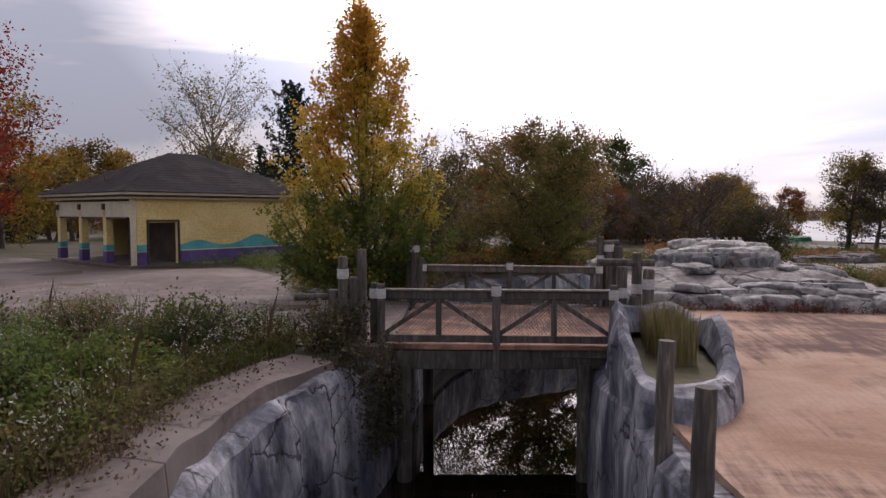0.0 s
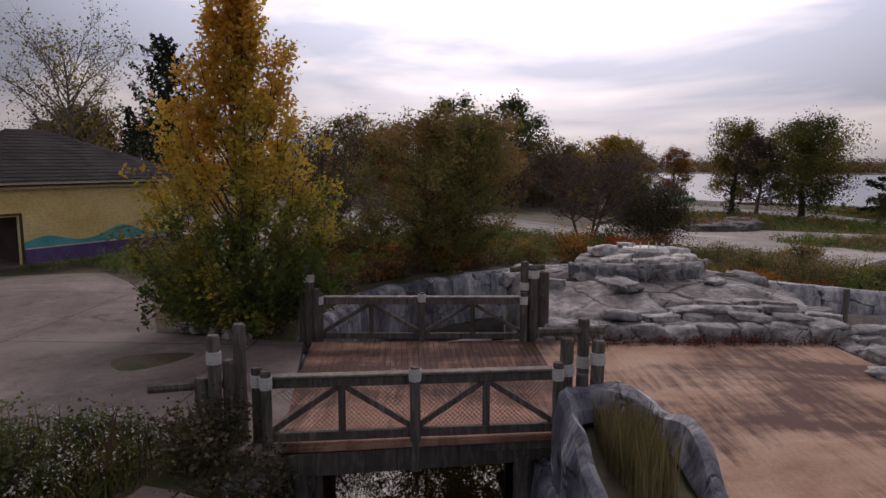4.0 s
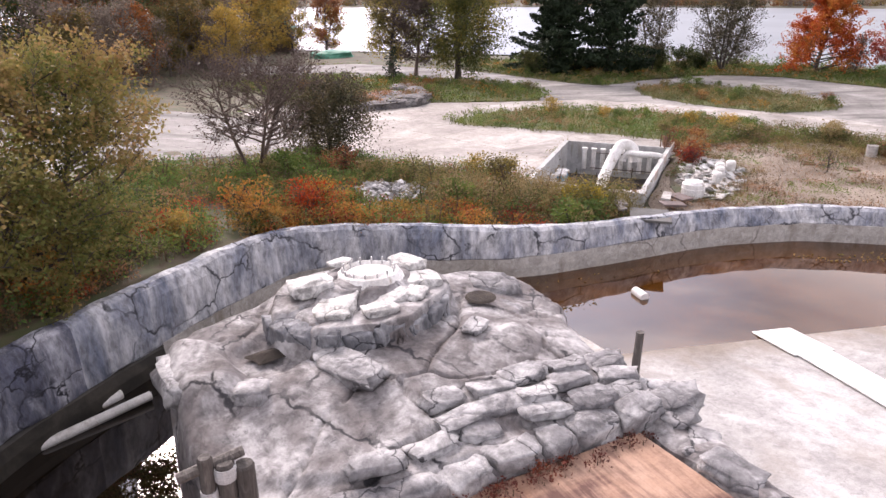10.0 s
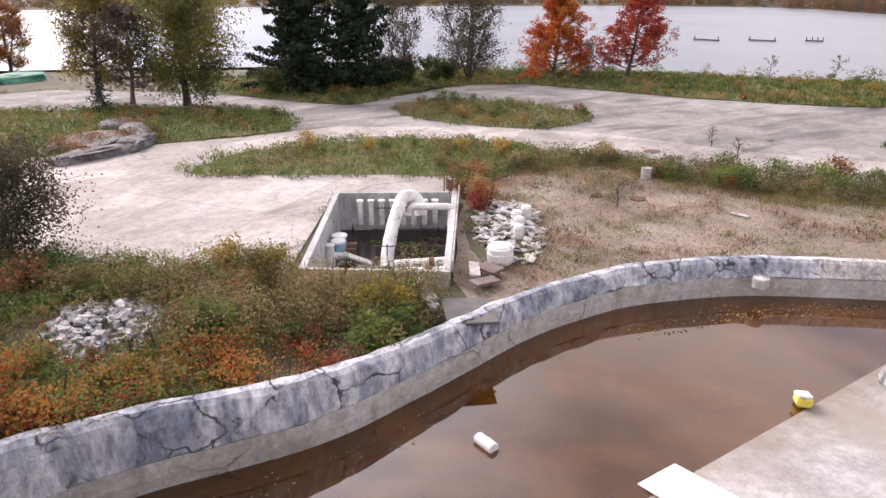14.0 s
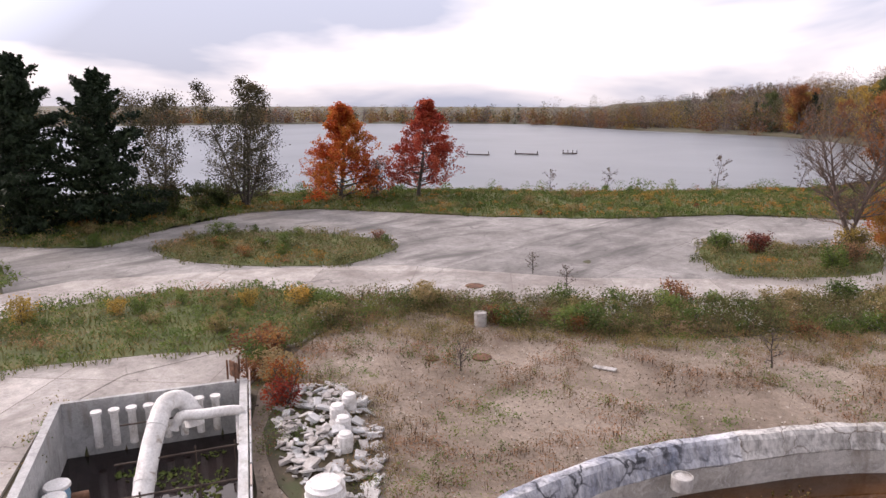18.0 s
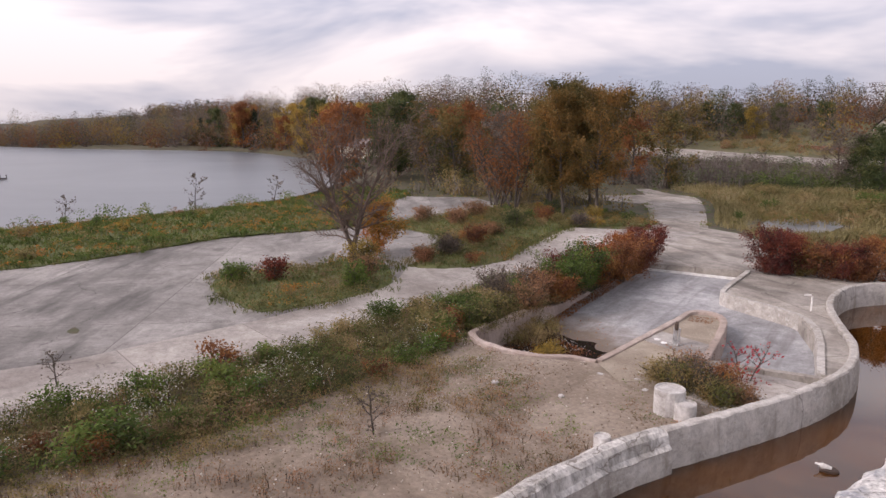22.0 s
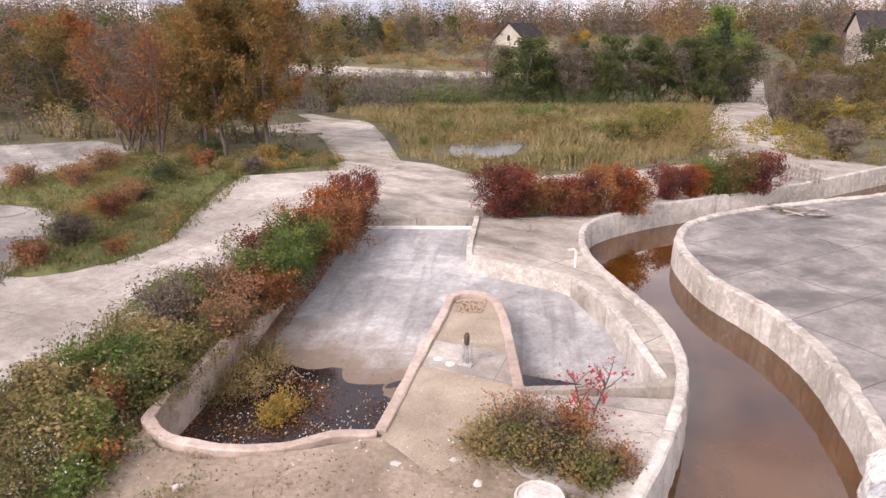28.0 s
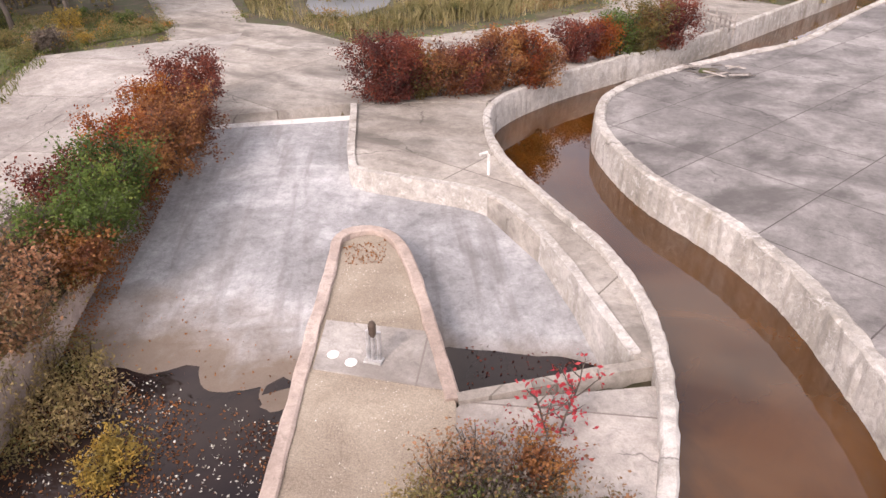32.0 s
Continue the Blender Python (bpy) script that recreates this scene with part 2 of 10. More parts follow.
def stained_deck(name, dark, mid, light, stain, lo, hi, lines=True):
    """Stamped boards: fine lines every 14 cm, worn pale patches and long dark stains across the run."""
    m, n, l, b, g = node_mat(name)
    pos = g.outputs["Position"]
    broad = noise_of(n, l, pos, 0.5, 7, 0.66, 0.5)
    c = ramp_of(n, l, broad, [(0.33, dark), (0.5, mid), (0.68, light)])
    grain = noise_of(n, l, pos, 20, 5, 0.7)
    c = mixed(n, l, 1.0, c, ramp_of(n, l, grain, [(0.25, grey(0.8)), (0.75, grey(1.16))]), "MULTIPLY")
    mp = n.new("ShaderNodeMapping")
    mp.inputs["Rotation"].default_value = (0, 0, radians(9))
    l.new(pos, mp.inputs["Vector"])
    big = noise_of(n, l, mp.outputs[0], 1.0, 7, 0.62, 0.7, (0.16, 0.42, 0.3))
    long = noise_of(n, l, mp.outputs[0], 1.0, 6, 0.7, 0.3, (4.5, 0.5, 0.3))
    both = mixed(n, l, 0.34, big, long)
    sp = n.new("ShaderNodeSeparateXYZ")
    l.new(pos, sp.inputs[0])
    mr = n.new("ShaderNodeMapRange")        # the eastern panels and the bridge are the worst stained
    for key, v in (("From Min", 6.2), ("From Max", 8.4), ("To Min", -0.045), ("To Max", 0.035)):
        mr.inputs[key].default_value = v
    l.new(sp.outputs["X"], mr.inputs["Value"])
    ad = n.new("ShaderNodeMath")
    l.new(both, ad.inputs[0])
    l.new(mr.outputs[0], ad.inputs[1])
    both = ad.outputs[0]
    c = mixed(n, l, ramp_of(n, l, both, [(lo, grey(0)), (hi, grey(0.9))]), c, stain)
    sep = n.new("ShaderNodeSeparateXYZ")
    l.new(mp.outputs[0], sep.inputs[0])
    pp = n.new("ShaderNodeMath")
    pp.operation = "PINGPONG"
    pp.inputs[1].default_value = 0.07
    l.new(sep.outputs["X"], pp.inputs[0])
    ln = ramp_of(n, l, pp.outputs[0], [(0.0, grey(0.32)), (0.011, grey(0))])
    ln = mixed(n, l, 1.0, ln, ramp_of(n, l, noise_of(n, l, pos, 0.9, 3), [(0.35, grey(0.25)), (0.6, grey(1))]), "MULTIPLY")
    if lines:
        c = mixed(n, l, ln, c, tuple(x * 0.5 for x in dark))
    l.new(c, b.inputs["Base Color"])
    b.inputs["Roughness"].default_value = 0.85
    b.inputs["Specular IOR Level"].default_value = 0.2
    bumped(n, l, b, grain, 0.25, 0.01)
    return m


def painted_rock(name, base, pale, blue, line, vscale=0.55, worn=(0.5, 0.62), run=True, grimy=(0.56, 0.72), soft=False, bold=False):
    """Sprayed-on rock: pale and blue-grey washes that run downwards, with dark sinuous painted cracks."""
    m, n, l, b, g = node_mat(name)
    pos = g.outputs["Position"]
    wash = noise_of(n, l, pos, 0.9, 6, 0.65, 0.5, (1, 1, 0.35) if run else None)
    c = ramp_of(n, l, wash, [(0.33, blue), (0.47, base), (worn[1], pale)])
    fine = noise_of(n, l, pos, 5.0, 7, 0.7, 0.3, (1, 1, 0.4) if run else None)
    c = mixed(n, l, 1.0, c, ramp_of(n, l, fine, [(0.32, grey(0.52)), (0.6, grey(1.22))] if soft else [(0.30, grey(0.34)), (0.60, grey(1.22))]), "MULTIPLY")
    nt = n.new("ShaderNodeTexNoise")
    nt.inputs["Scale"].default_value, nt.inputs["Detail"].default_value = 1.6, 5
    l.new(pos, nt.inputs["Vector"])
    wob = n.new("ShaderNodeVectorMath")
    wob.operation = "MULTIPLY_ADD"
    wob.inputs[1].default_value = (0.9, 0.9, 0.9)
    l.new(nt.outputs["Color"], wob.inputs[0])
    l.new(pos, wob.inputs[2])
    v = n.new("ShaderNodeTexVoronoi")
    v.feature = "DISTANCE_TO_EDGE"
    v.inputs["Scale"].default_value = vscale
    l.new(wob.outputs[0], v.inputs["Vector"])
    edge = ramp_of(n, l, v.outputs["Distance"], [(0.0, grey(1)), (0.008, grey(0.9)), (0.02, grey(0))] if bold else [(0.0, grey(1)), (0.009, grey(0.85)), (0.024, grey(0))])
    keep = noise_of(n, l, pos, 0.8, 2)
    edge = mixed(n, l, 1.0, edge, ramp_of(n, l, keep, [(0.42, grey(0.15)), (0.55, grey(1))]), "MULTIPLY")
    c = mixed(n, l, edge, c, line)
    grime = noise_of(n, l, pos, 2.4, 7, 0.75, 0.8)
    c = mixed(n, l, ramp_of(n, l, grime, [(grimy[0], grey(0)), (grimy[1], grey(0.8))]), c, tuple(x * 1.2 for x in line))
    l.new(c, b.inputs["Base Color"])
    b.inputs["Roughness"].default_value = 0.78
    hgt = mixed(n, l, 0.6, fine, ramp_of(n, l, v.outputs["Distance"], [(0, grey(0)), (0.08, grey(1))]))
    bumped(n, l, b, hgt, 0.5, 0.05)
    return m


def foliage(name, tones, scale=0.5, rough=0.7, trans=0.4, bias=0.0, turning=None):
    """Leaves: every leaf takes a tone at random, and whole patches lean to one end of the ramp."""
    m, n, l, b, g = node_mat(name)
    patch = noise_of(n, l, g.outputs["Position"], scale, 2, 0.5, 0.0)
    add = n.new("ShaderNodeMath")
    add.operation = "MULTIPLY_ADD"
    add.inputs[1].default_value = 0.32
    l.new(g.outputs["Random Per Island"], add.inputs[0])
    shift = n.new("ShaderNodeMath")
    shift.operation = "MULTIPLY_ADD"
    shift.inputs[1].default_value, shift.inputs[2].default_value = 1.7, -0.95 + bias
    l.new(patch, shift.inputs[0])
    tuft = n.new("ShaderNodeMath")      # single tufts and twigs differ too
    tuft.operation = "MULTIPLY_ADD"
    tuft.inputs[1].default_value = 0.9
    l.new(noise_of(n, l, g.outputs["Position"], max(scale * 4.5, 1.6), 1, 0.5), tuft.inputs[0])
    l.new(shift.outputs[0], tuft.inputs[2])
    l.new(tuft.outputs[0], add.inputs[2])
    fac = add.outputs[0]
    if turning:             # autumn starts at the top of the tree
        z0, z1, amount = turning
        sep = n.new("ShaderNodeSeparateXYZ")
        l.new(g.outputs["Position"], sep.inputs[0])
        mr = n.new("ShaderNodeMapRange")
        for key, v in (("From Min", z0), ("From Max", z1), ("To Min", -amount), ("To Max", amount)):
            mr.inputs[key].default_value = v
        l.new(sep.outputs["Z"], mr.inputs["Value"])
        ad = n.new("ShaderNodeMath")
        l.new(fac, ad.inputs[0])
        l.new(mr.outputs[0], ad.inputs[1])
        fac = ad.outputs[0]
    k = len(tones)
    c = ramp_of(n, l, fac, [(0.02 + 0.96 * i / (k - 1), t) for i, t in enumerate(tones)])
    l.new(c, b.inputs["Base Color"])
    b.inputs["Roughness"].default_value = rough
    b.inputs["Specular IOR Level"].default_value = 0.25
    if trans:
        out = n["Material Output"]
        tr = n.new("ShaderNodeBsdfTranslucent")
        l.new(c, tr.inputs["Color"])
        ms = n.new("ShaderNodeMixShader")
        ms.inputs[0].default_value = trans
        l.new(b.outputs[0], ms.inputs[1])
        l.new(tr.outputs[0], ms.inputs[2])
        l.new(ms.outputs[0], out.inputs["Surface"])
    return m


def bark(name, dark, light):
    return mottled(name, dark, tuple((a + c) / 2 for a, c in zip(dark, light)), light, 2.5, 18, 0.9, 0.6, 0.03, stretch=(1, 1, 0.25))


def wood(name, dark, mid, light, stretch=(6, 6, 0.8), scale=2.0):
    m, n, l, b, g = node_mat(name)
    tc = n.new("ShaderNodeTexCoord")
    grain = noise_of(n, l, tc.outputs["Object"], scale, 7, 0.65, 1.2, stretch)
    c = ramp_of(n, l, grain, [(0.3, dark), (0.52, mid), (0.72, light)])
    oi = n.new("ShaderNodeObjectInfo")
    c = mixed(n, l, 1.0, c, ramp_of(n, l, oi.outputs["Random"], [(0, grey(0.75)), (1, grey(1.25))]), "MULTIPLY")
    blot = noise_of(n, l, g.outputs["Position"], 1.2, 5, 0.6)
    c = mixed(n, l, ramp_of(n, l, blot, [(0.5, grey(0)), (0.7, grey(0.6))]), c, tuple(x * 0.5 for x in dark))
    l.new(c, b.inputs["Base Color"])
    b.inputs["Roughness"].default_value = 0.85
    bumped(n, l, b, grain, 0.4, 0.01)
    return m


def water(name, deep, murk, ripple, strength, rough=0.02, scale=0.4):
    m, n, l, b, g = node_mat(name)
    pos = g.outputs["Position"]
    c = ramp_of(n, l, noise_of(n, l, pos, scale, 5, 0.6, 0.8), [(0.35, deep), (0.65, murk)])
    l.new(c, b.inputs["Base Color"])
    b.inputs["Roughness"].default_value, b.inputs["IOR"].default_value = rough, 1.33
    rip = noise_of(n, l, pos, ripple, 4, 0.55)
    bumped(n, l, b, rip, strength, 0.05)
    return m


M = {}
M["soil"] = mottled("soil_and_litter", (0.045, 0.035, 0.022), (0.085, 0.066, 0.04), (0.13, 0.105, 0.06), 0.35, 8, spots=((0.05, 0.062, 0.02), 0.7, 0.45, 0.62))
M["sand"] = mottled("trampled_sand", (0.143, 0.107, 0.080), (0.221, 0.175, 0.135), (0.304, 0.251, 0.202), 0.3, 6, 0.95, 0.6, 0.06, spots=((0.120, 0.092, 0.060), 0.45, 0.54, 0.76), lift=0.35)
M["mud"] = mottled("brown_silt", (0.10, 0.06, 0.035), (0.17, 0.115, 0.075), (0.26, 0.20, 0.15), 0.6, 8, 0.8, 0.3, 0.02, spots=((0.05, 0.035, 0.025), 1.3, 0.52, 0.66))
M["pebble"] = foliage("pale_pebbles", [(0.2, 0.16, 0.12), (0.4, 0.35, 0.29), (0.6, 0.57, 0.52)], 1.0, trans=0.0)
M["gravel"] = mottled("pea_gravel", (0.220, 0.176, 0.136), (0.290, 0.242, 0.189), (0.370, 0.317, 0.251), 0.5, 26, 0.95, 0.7, 0.03, lift=0.4)
M["road"] = concrete("pale_concrete_road", (0.265, 0.235, 0.214), (0.38, 0.35, 0.32), (0.485, 0.455, 0.425), (0.185, 0.16, 0.143), 6.0, -8, ((0.2, 0.175, 0.155), 0.25, 0.6, 0.54, 0.72, 20))
M["plaza"] = concrete("stained_concrete_plaza", (0.160, 0.149, 0.139), (0.263, 0.249, 0.235), (0.367, 0.348, 0.329), (0.103, 0.094, 0.085), 9.0, 28, ((0.080, 0.075, 0.070), 0.1, 0.42, 0.49, 0.66, 30))
M["beach"] = concrete("bleached_pool_concrete", (0.25, 0.235, 0.225), (0.38, 0.37, 0.362), (0.56, 0.552, 0.55), None, 5.0, 32, ((0.27, 0.235, 0.20), 0.5, 0.2, 0.52, 0.7, 32), False, ((0.23, 0.175, 0.125), -2.42, -2.72))
M["island"] = concrete("dark_stained_pool_deck", (0.117, 0.108, 0.104), (0.225, 0.211, 0.203), (0.360, 0.342, 0.329), (0.072, 0.063, 0.059), 4.2, 35, ((0.077, 0.070, 0.067), 0.35, 0.2, 0.5, 0.64, 35))
M["padfloor"] = concrete("blue_grey_slide_floor", (0.190, 0.188, 0.190), (0.305, 0.307, 0.315), (0.470, 0.475, 0.485), None, 5, 0, ((0.146, 0.133, 0.129), 1.5, 0.16, 0.54, 0.78, -20), False, ((0.181, 0.133, 0.095), -2.62, -2.86))
M["pathtop"] = concrete("upper_path_concrete", (0.221, 0.193, 0.166), (0.340, 0.308, 0.271), (0.432, 0.400, 0.363), (0.147, 0.129, 0.110), 7.5, 24, ((0.120, 0.106, 0.092), 0.22, 0.5, 0.5, 0.66, 10), True)
M["curb"] = concrete("pool_curb_concrete", (0.272, 0.248, 0.216), (0.400, 0.374, 0.340), (0.525, 0.500, 0.468), None, 3, 0, ((0.186, 0.158, 0.121), 1.2, 1.2, 0.56, 0.75, 0), flake=(0.6, 0.585, 0.56))
M["pinkcurb"] = concrete("pinkish_worn_wall_top", (0.297, 0.230, 0.194), (0.405, 0.324, 0.279), (0.495, 0.414, 0.369), None, 3, 0, None, False)
M["plazawest"] = concrete("grey_walkway", (0.105, 0.076, 0.07), (0.19, 0.148, 0.14), (0.31, 0.255, 0.24), (0.06, 0.045, 0.04), 6.0, 12, ((0.21, 0.18, 0.17), 0.3, 0.12, 0.53, 0.69, 60))
M["ochre"] = stained_deck("ochre_stamped_deck", (0.333, 0.194, 0.133), (0.450, 0.288, 0.211), (0.522, 0.369, 0.288), (0.105, 0.056, 0.050), 0.46, 0.56)
M["wallrock"] = painted_rock("blue_grey_painted_rock_wall", (0.33, 0.345, 0.385), (0.60, 0.605, 0.62), (0.16, 0.185, 0.245), (0.03, 0.033, 0.04), 0.5, grimy=(0.6, 0.74))
M["palewall"] = painted_rock("flaking_whitish_wall_paint", (0.40, 0.385, 0.36), (0.58, 0.565, 0.54), (0.29, 0.27, 0.24), (0.16, 0.135, 0.11), 0.8, grimy=(0.6, 0.74))
# Kept darker than slabrock to paint in the shade of gaps between stones.
M["moundrock"] = painted_rock("grey_painted_artificial_rock", (0.175, 0.162, 0.162), (0.40, 0.39, 0.39), (0.105, 0.088, 0.086), (0.014, 0.014, 0.018), 0.42, run=False, grimy=(0.57, 0.68), soft=True, bold=True)
M["slabrock"] = painted_rock("pale_cast_rock_slabs", (0.225, 0.22, 0.225), (0.47, 0.465, 0.465), (0.12, 0.115, 0.122), (0.03, 0.03, 0.034), 1.1, run=False, grimy=(0.57, 0.7), soft=True)
M["cliffrock"] = painted_rock("blue_grey_cast_rock_blocks", (0.17, 0.175, 0.19), (0.40, 0.405, 0.415), (0.09, 0.095, 0.11), (0.02, 0.022, 0.028), 0.9, grimy=(0.57, 0.7))
M["stone"] = painted_rock("pale_cast_stone", (0.33, 0.33, 0.33), (0.56, 0.555, 0.55), (0.16, 0.165, 0.18), (0.05, 0.05, 0.05), 1.6, run=False)
M["whiterock"] = painted_rock("whitened_rock_edging", (0.50, 0.49, 0.47), (0.70, 0.69, 0.67), (0.30, 0.32, 0.35), (0.11, 0.10, 0.095), 1.1, run=False)
# Darker copy of the wall rock: the canal's shade is put into its tones.
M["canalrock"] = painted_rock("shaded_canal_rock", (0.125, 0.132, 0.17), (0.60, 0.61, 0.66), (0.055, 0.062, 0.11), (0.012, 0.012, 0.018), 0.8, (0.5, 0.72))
M["planks"] = stained_deck("stained_bridge_planks", (0.235, 0.122, 0.09), (0.37, 0.205, 0.15), (0.50, 0.31, 0.23), (0.075, 0.042, 0.038), 0.38, 0.50, False)
M["timber"] = wood("weathered_grey_timber", (0.045, 0.038, 0.034), (0.11, 0.097, 0.088), (0.21, 0.19, 0.175))
M["plankgrey"] = wood("silvered_boards", (0.16, 0.14, 0.12), (0.29, 0.26, 0.235), (0.42, 0.39, 0.36), (3, 3, 3))
M["rope"] = mottled("white_rope_wrap", (0.42, 0.42, 0.42), (0.58, 0.58, 0.58), (0.7, 0.7, 0.7), 6, 60, 0.9, 0.8, 0.02, stretch=(1, 1, 14))
M["mesh"] = mottled("dull_wire", (0.10, 0.10, 0.10), (0.16, 0.16, 0.16), (0.24, 0.24, 0.24), 4, 30, 0.5, 0.1, 0.01, metal=0.6)
def pool_water():
    """Murky water: rusty brown over the shallow pool floor, the canal's shade coloured in black."""
    m, n, l, b, g = node_mat("murky_brown_water")
    pos = g.outputs["Position"]
    c = ramp_of(n, l, noise_of(n, l, pos, 0.3, 5, 0.6, 0.8), [(0.35, (0.044, 0.017, 0.003)), (0.65, (0.090, 0.034, 0.006))])
    sep = n.new("ShaderNodeSeparateXYZ")
    l.new(pos, sep.inputs[0])
    # Base colour falls to near black westwards, painting shade between the canal walls.
    mr = n.new("ShaderNodeMapRange")
    mr.inputs["From Min"].default_value, mr.inputs["From Max"].default_value = 10.0, 19.0
    l.new(sep.outputs["X"], mr.inputs["Value"])
    c = mixed(n, l, mr.outputs[0], (0.012, 0.008, 0.005), c)
    l.new(c, b.inputs["Base Color"])
    b.inputs["Roughness"].default_value, b.inputs["IOR"].default_value = 0.012, 1.66
    bumped(n, l, b, noise_of(n, l, pos, 1.2, 4, 0.55), 0.012, 0.05)
    return m


M["pool"] = pool_water()
M["lake"] = water("grey_lake_water", (0.10, 0.115, 0.13), (0.15, 0.168, 0.185), 0.5, 0.02, 0.3, 0.02)
M["dark_water"] = water("black_stagnant_water", (0.014, 0.010, 0.011), (0.030, 0.020, 0.018), 2.0, 0.06)
M["dark_water"].node_tree.nodes["Principled BSDF"].inputs["IOR"].default_value = 1.38
M["white_pipe"] = mottled("chalky_white_pipe", (0.52, 0.50, 0.47), (0.72, 0.71, 0.69), (0.82, 0.82, 0.80), 1.5, 14, 0.55, 0.1, 0.01, spots=((0.3, 0.24, 0.18), 2.2, 0.6, 0.75))
M["pitwall"] = concrete("pump_pit_concrete", (0.30, 0.30, 0.29), (0.47, 0.475, 0.47), (0.60, 0.61, 0.61), None, 3, 0, ((0.22, 0.2, 0.17), 1.5, 1.5, 0.55, 0.7, 0), False)
M["pumpblue"] = mottled("faded_blue_pump", (0.10, 0.22, 0.32), (0.17, 0.33, 0.45), (0.3, 0.45, 0.52), 3, 20, 0.5)
M["steel"] = mottled("dull_galvanised_steel", (0.35, 0.35, 0.36), (0.5, 0.5, 0.51), (0.62, 0.62, 0.63), 4, 30, 0.4, 0.1, 0.01, metal=0.7)
M["rust"] = mottled("rusted_iron", (0.06, 0.03, 0.02), (0.14, 0.065, 0.035), (0.24, 0.12, 0.07), 3, 20, 0.85)
M["rubble"] = mottled("broken_white_rubble", (0.24, 0.22, 0.20), (0.44, 0.42, 0.40), (0.62, 0.61, 0.59), 1.6, 12, 0.9, 0.5, 0.03)
M["yellow"] = mottled("yellow_plastic", (0.60, 0.48, 0.05), (0.75, 0.62, 0.09), (0.8, 0.72, 0.3), 3, 20, 0.5)
M["siding"] = mottled("cream_yellow_siding", (0.66, 0.51, 0.20), (0.76, 0.60, 0.27), (0.82, 0.68, 0.36), 0.6, 10, 0.7, 0.1, 0.01)
M["cream"] = mottled("cream_trim_paint", (0.5, 0.45, 0.33), (0.62, 0.57, 0.44), (0.7, 0.66, 0.55), 1.0, 12, 0.65, 0.1, 0.01)
M["teal"] = mottled("teal_wave_paint", (0.04, 0.27, 0.30), (0.06, 0.38, 0.42), (0.12, 0.47, 0.50), 1.0, 12, 0.65, 0.1, 0.01)
M["purple"] = mottled("purple_base_paint", (0.06, 0.035, 0.14), (0.10, 0.06, 0.21), (0.15, 0.10, 0.28), 1.0, 12, 0.65, 0.1, 0.01)
M["shingle"] = mottled("dark_asphalt_shingles", (0.022, 0.02, 0.022), (0.038, 0.034, 0.036), (0.06, 0.053, 0.053), 0.9, 22, 0.9, 0.5, 0.03)
M["darkwood"] = mottled("dark_brown_paint", (0.035, 0.022, 0.016), (0.06, 0.04, 0.03), (0.09, 0.062, 0.045), 1.5, 15, 0.7)
M["housewall"] = mottled("pale_house_wall", (0.29, 0.26, 0.22), (0.36, 0.33, 0.29), (0.42, 0.39, 0.35), 0.5, 6, 0.8)
M["glass"] = mottled("dark_window", (0.02, 0.025, 0.03), (0.03, 0.035, 0.04), (0.05, 0.055, 0.06), 0.5, 3, 0.1, 0.0, 0.0)
M["green"] = mottled("green_painted_shed", (0.03, 0.16, 0.10), (0.05, 0.24, 0.16), (0.09, 0.32, 0.22), 0.8, 8, 0.6)
M["barkwarm"] = bark("warm_brown_twigs", (0.06, 0.042, 0.034), (0.19, 0.14, 0.115))
M["bark"] = bark("brown_grey_bark", (0.035, 0.027, 0.022), (0.12, 0.10, 0.085))
M["barkpale"] = bark("pale_grey_bark", (0.09, 0.08, 0.072), (0.24, 0.22, 0.20))
GR, OL, YE, OR, RE, MA, BR = (0.075, 0.115, 0.03), (0.145, 0.135, 0.038), (0.36, 0.24, 0.03), (0.40, 0.15, 0.022), (0.33, 0.05, 0.022), (0.14, 0.022, 0.02), (0.11, 0.07, 0.04)
DG = (0.03, 0.048, 0.016)
M["lf_orange_yellow"] = foliage("golden_autumn_leaves", [(0.09, 0.13, 0.03), (0.20, 0.21, 0.045), (0.42, 0.34, 0.06), (0.64, 0.44, 0.075), (0.64, 0.36, 0.06)], 0.4, bias=0.0, turning=(1.2, 6.4, 0.5), trans=0.45)
M["lf_golden"] = foliage("golden_maple_leaves", [OL, (0.2, 0.15, 0.03), YE, (0.40, 0.17, 0.025)], 0.3)
M["lf_olive_near"] = foliage("olive_tan_leaves", [(0.075, 0.10, 0.028), (0.155, 0.17, 0.046), (0.22, 0.195, 0.06), (0.30, 0.215, 0.08), (0.36, 0.22, 0.095)], 0.5, turning=(0.6, 5.6, 0.2))
M["lf_olive"] = foliage("olive_brown_leaves", [(0.06, 0.065, 0.02), (0.10, 0.095, 0.035), (0.16, 0.125, 0.045), (0.22, 0.14, 0.05), (0.28, 0.15, 0.05)], 0.45)
M["lf_orange"] = foliage("bright_orange_leaves", [(0.36, 0.045, 0.02), (0.46, 0.085, 0.022), (0.52, 0.15, 0.032), (0.55, 0.25, 0.05)], 0.35)
M["lf_scarlet"] = foliage("scarlet_orange_leaves", [(0.20, 0.03, 0.022), (0.34, 0.05, 0.03), (0.43, 0.08, 0.038), (0.47, 0.125, 0.055)], 0.6)
M["lf_red"] = foliage("scarlet_leaves", [MA, (0.24, 0.035, 0.02), RE, (0.40, 0.09, 0.03)], 0.6)
M["lf_maroon"] = foliage("maroon_sumac_leaves", [(0.045, 0.016, 0.016), (0.10, 0.027, 0.022), (0.17, 0.045, 0.03), (0.26, 0.075, 0.04)], 0.7, trans=0.3)
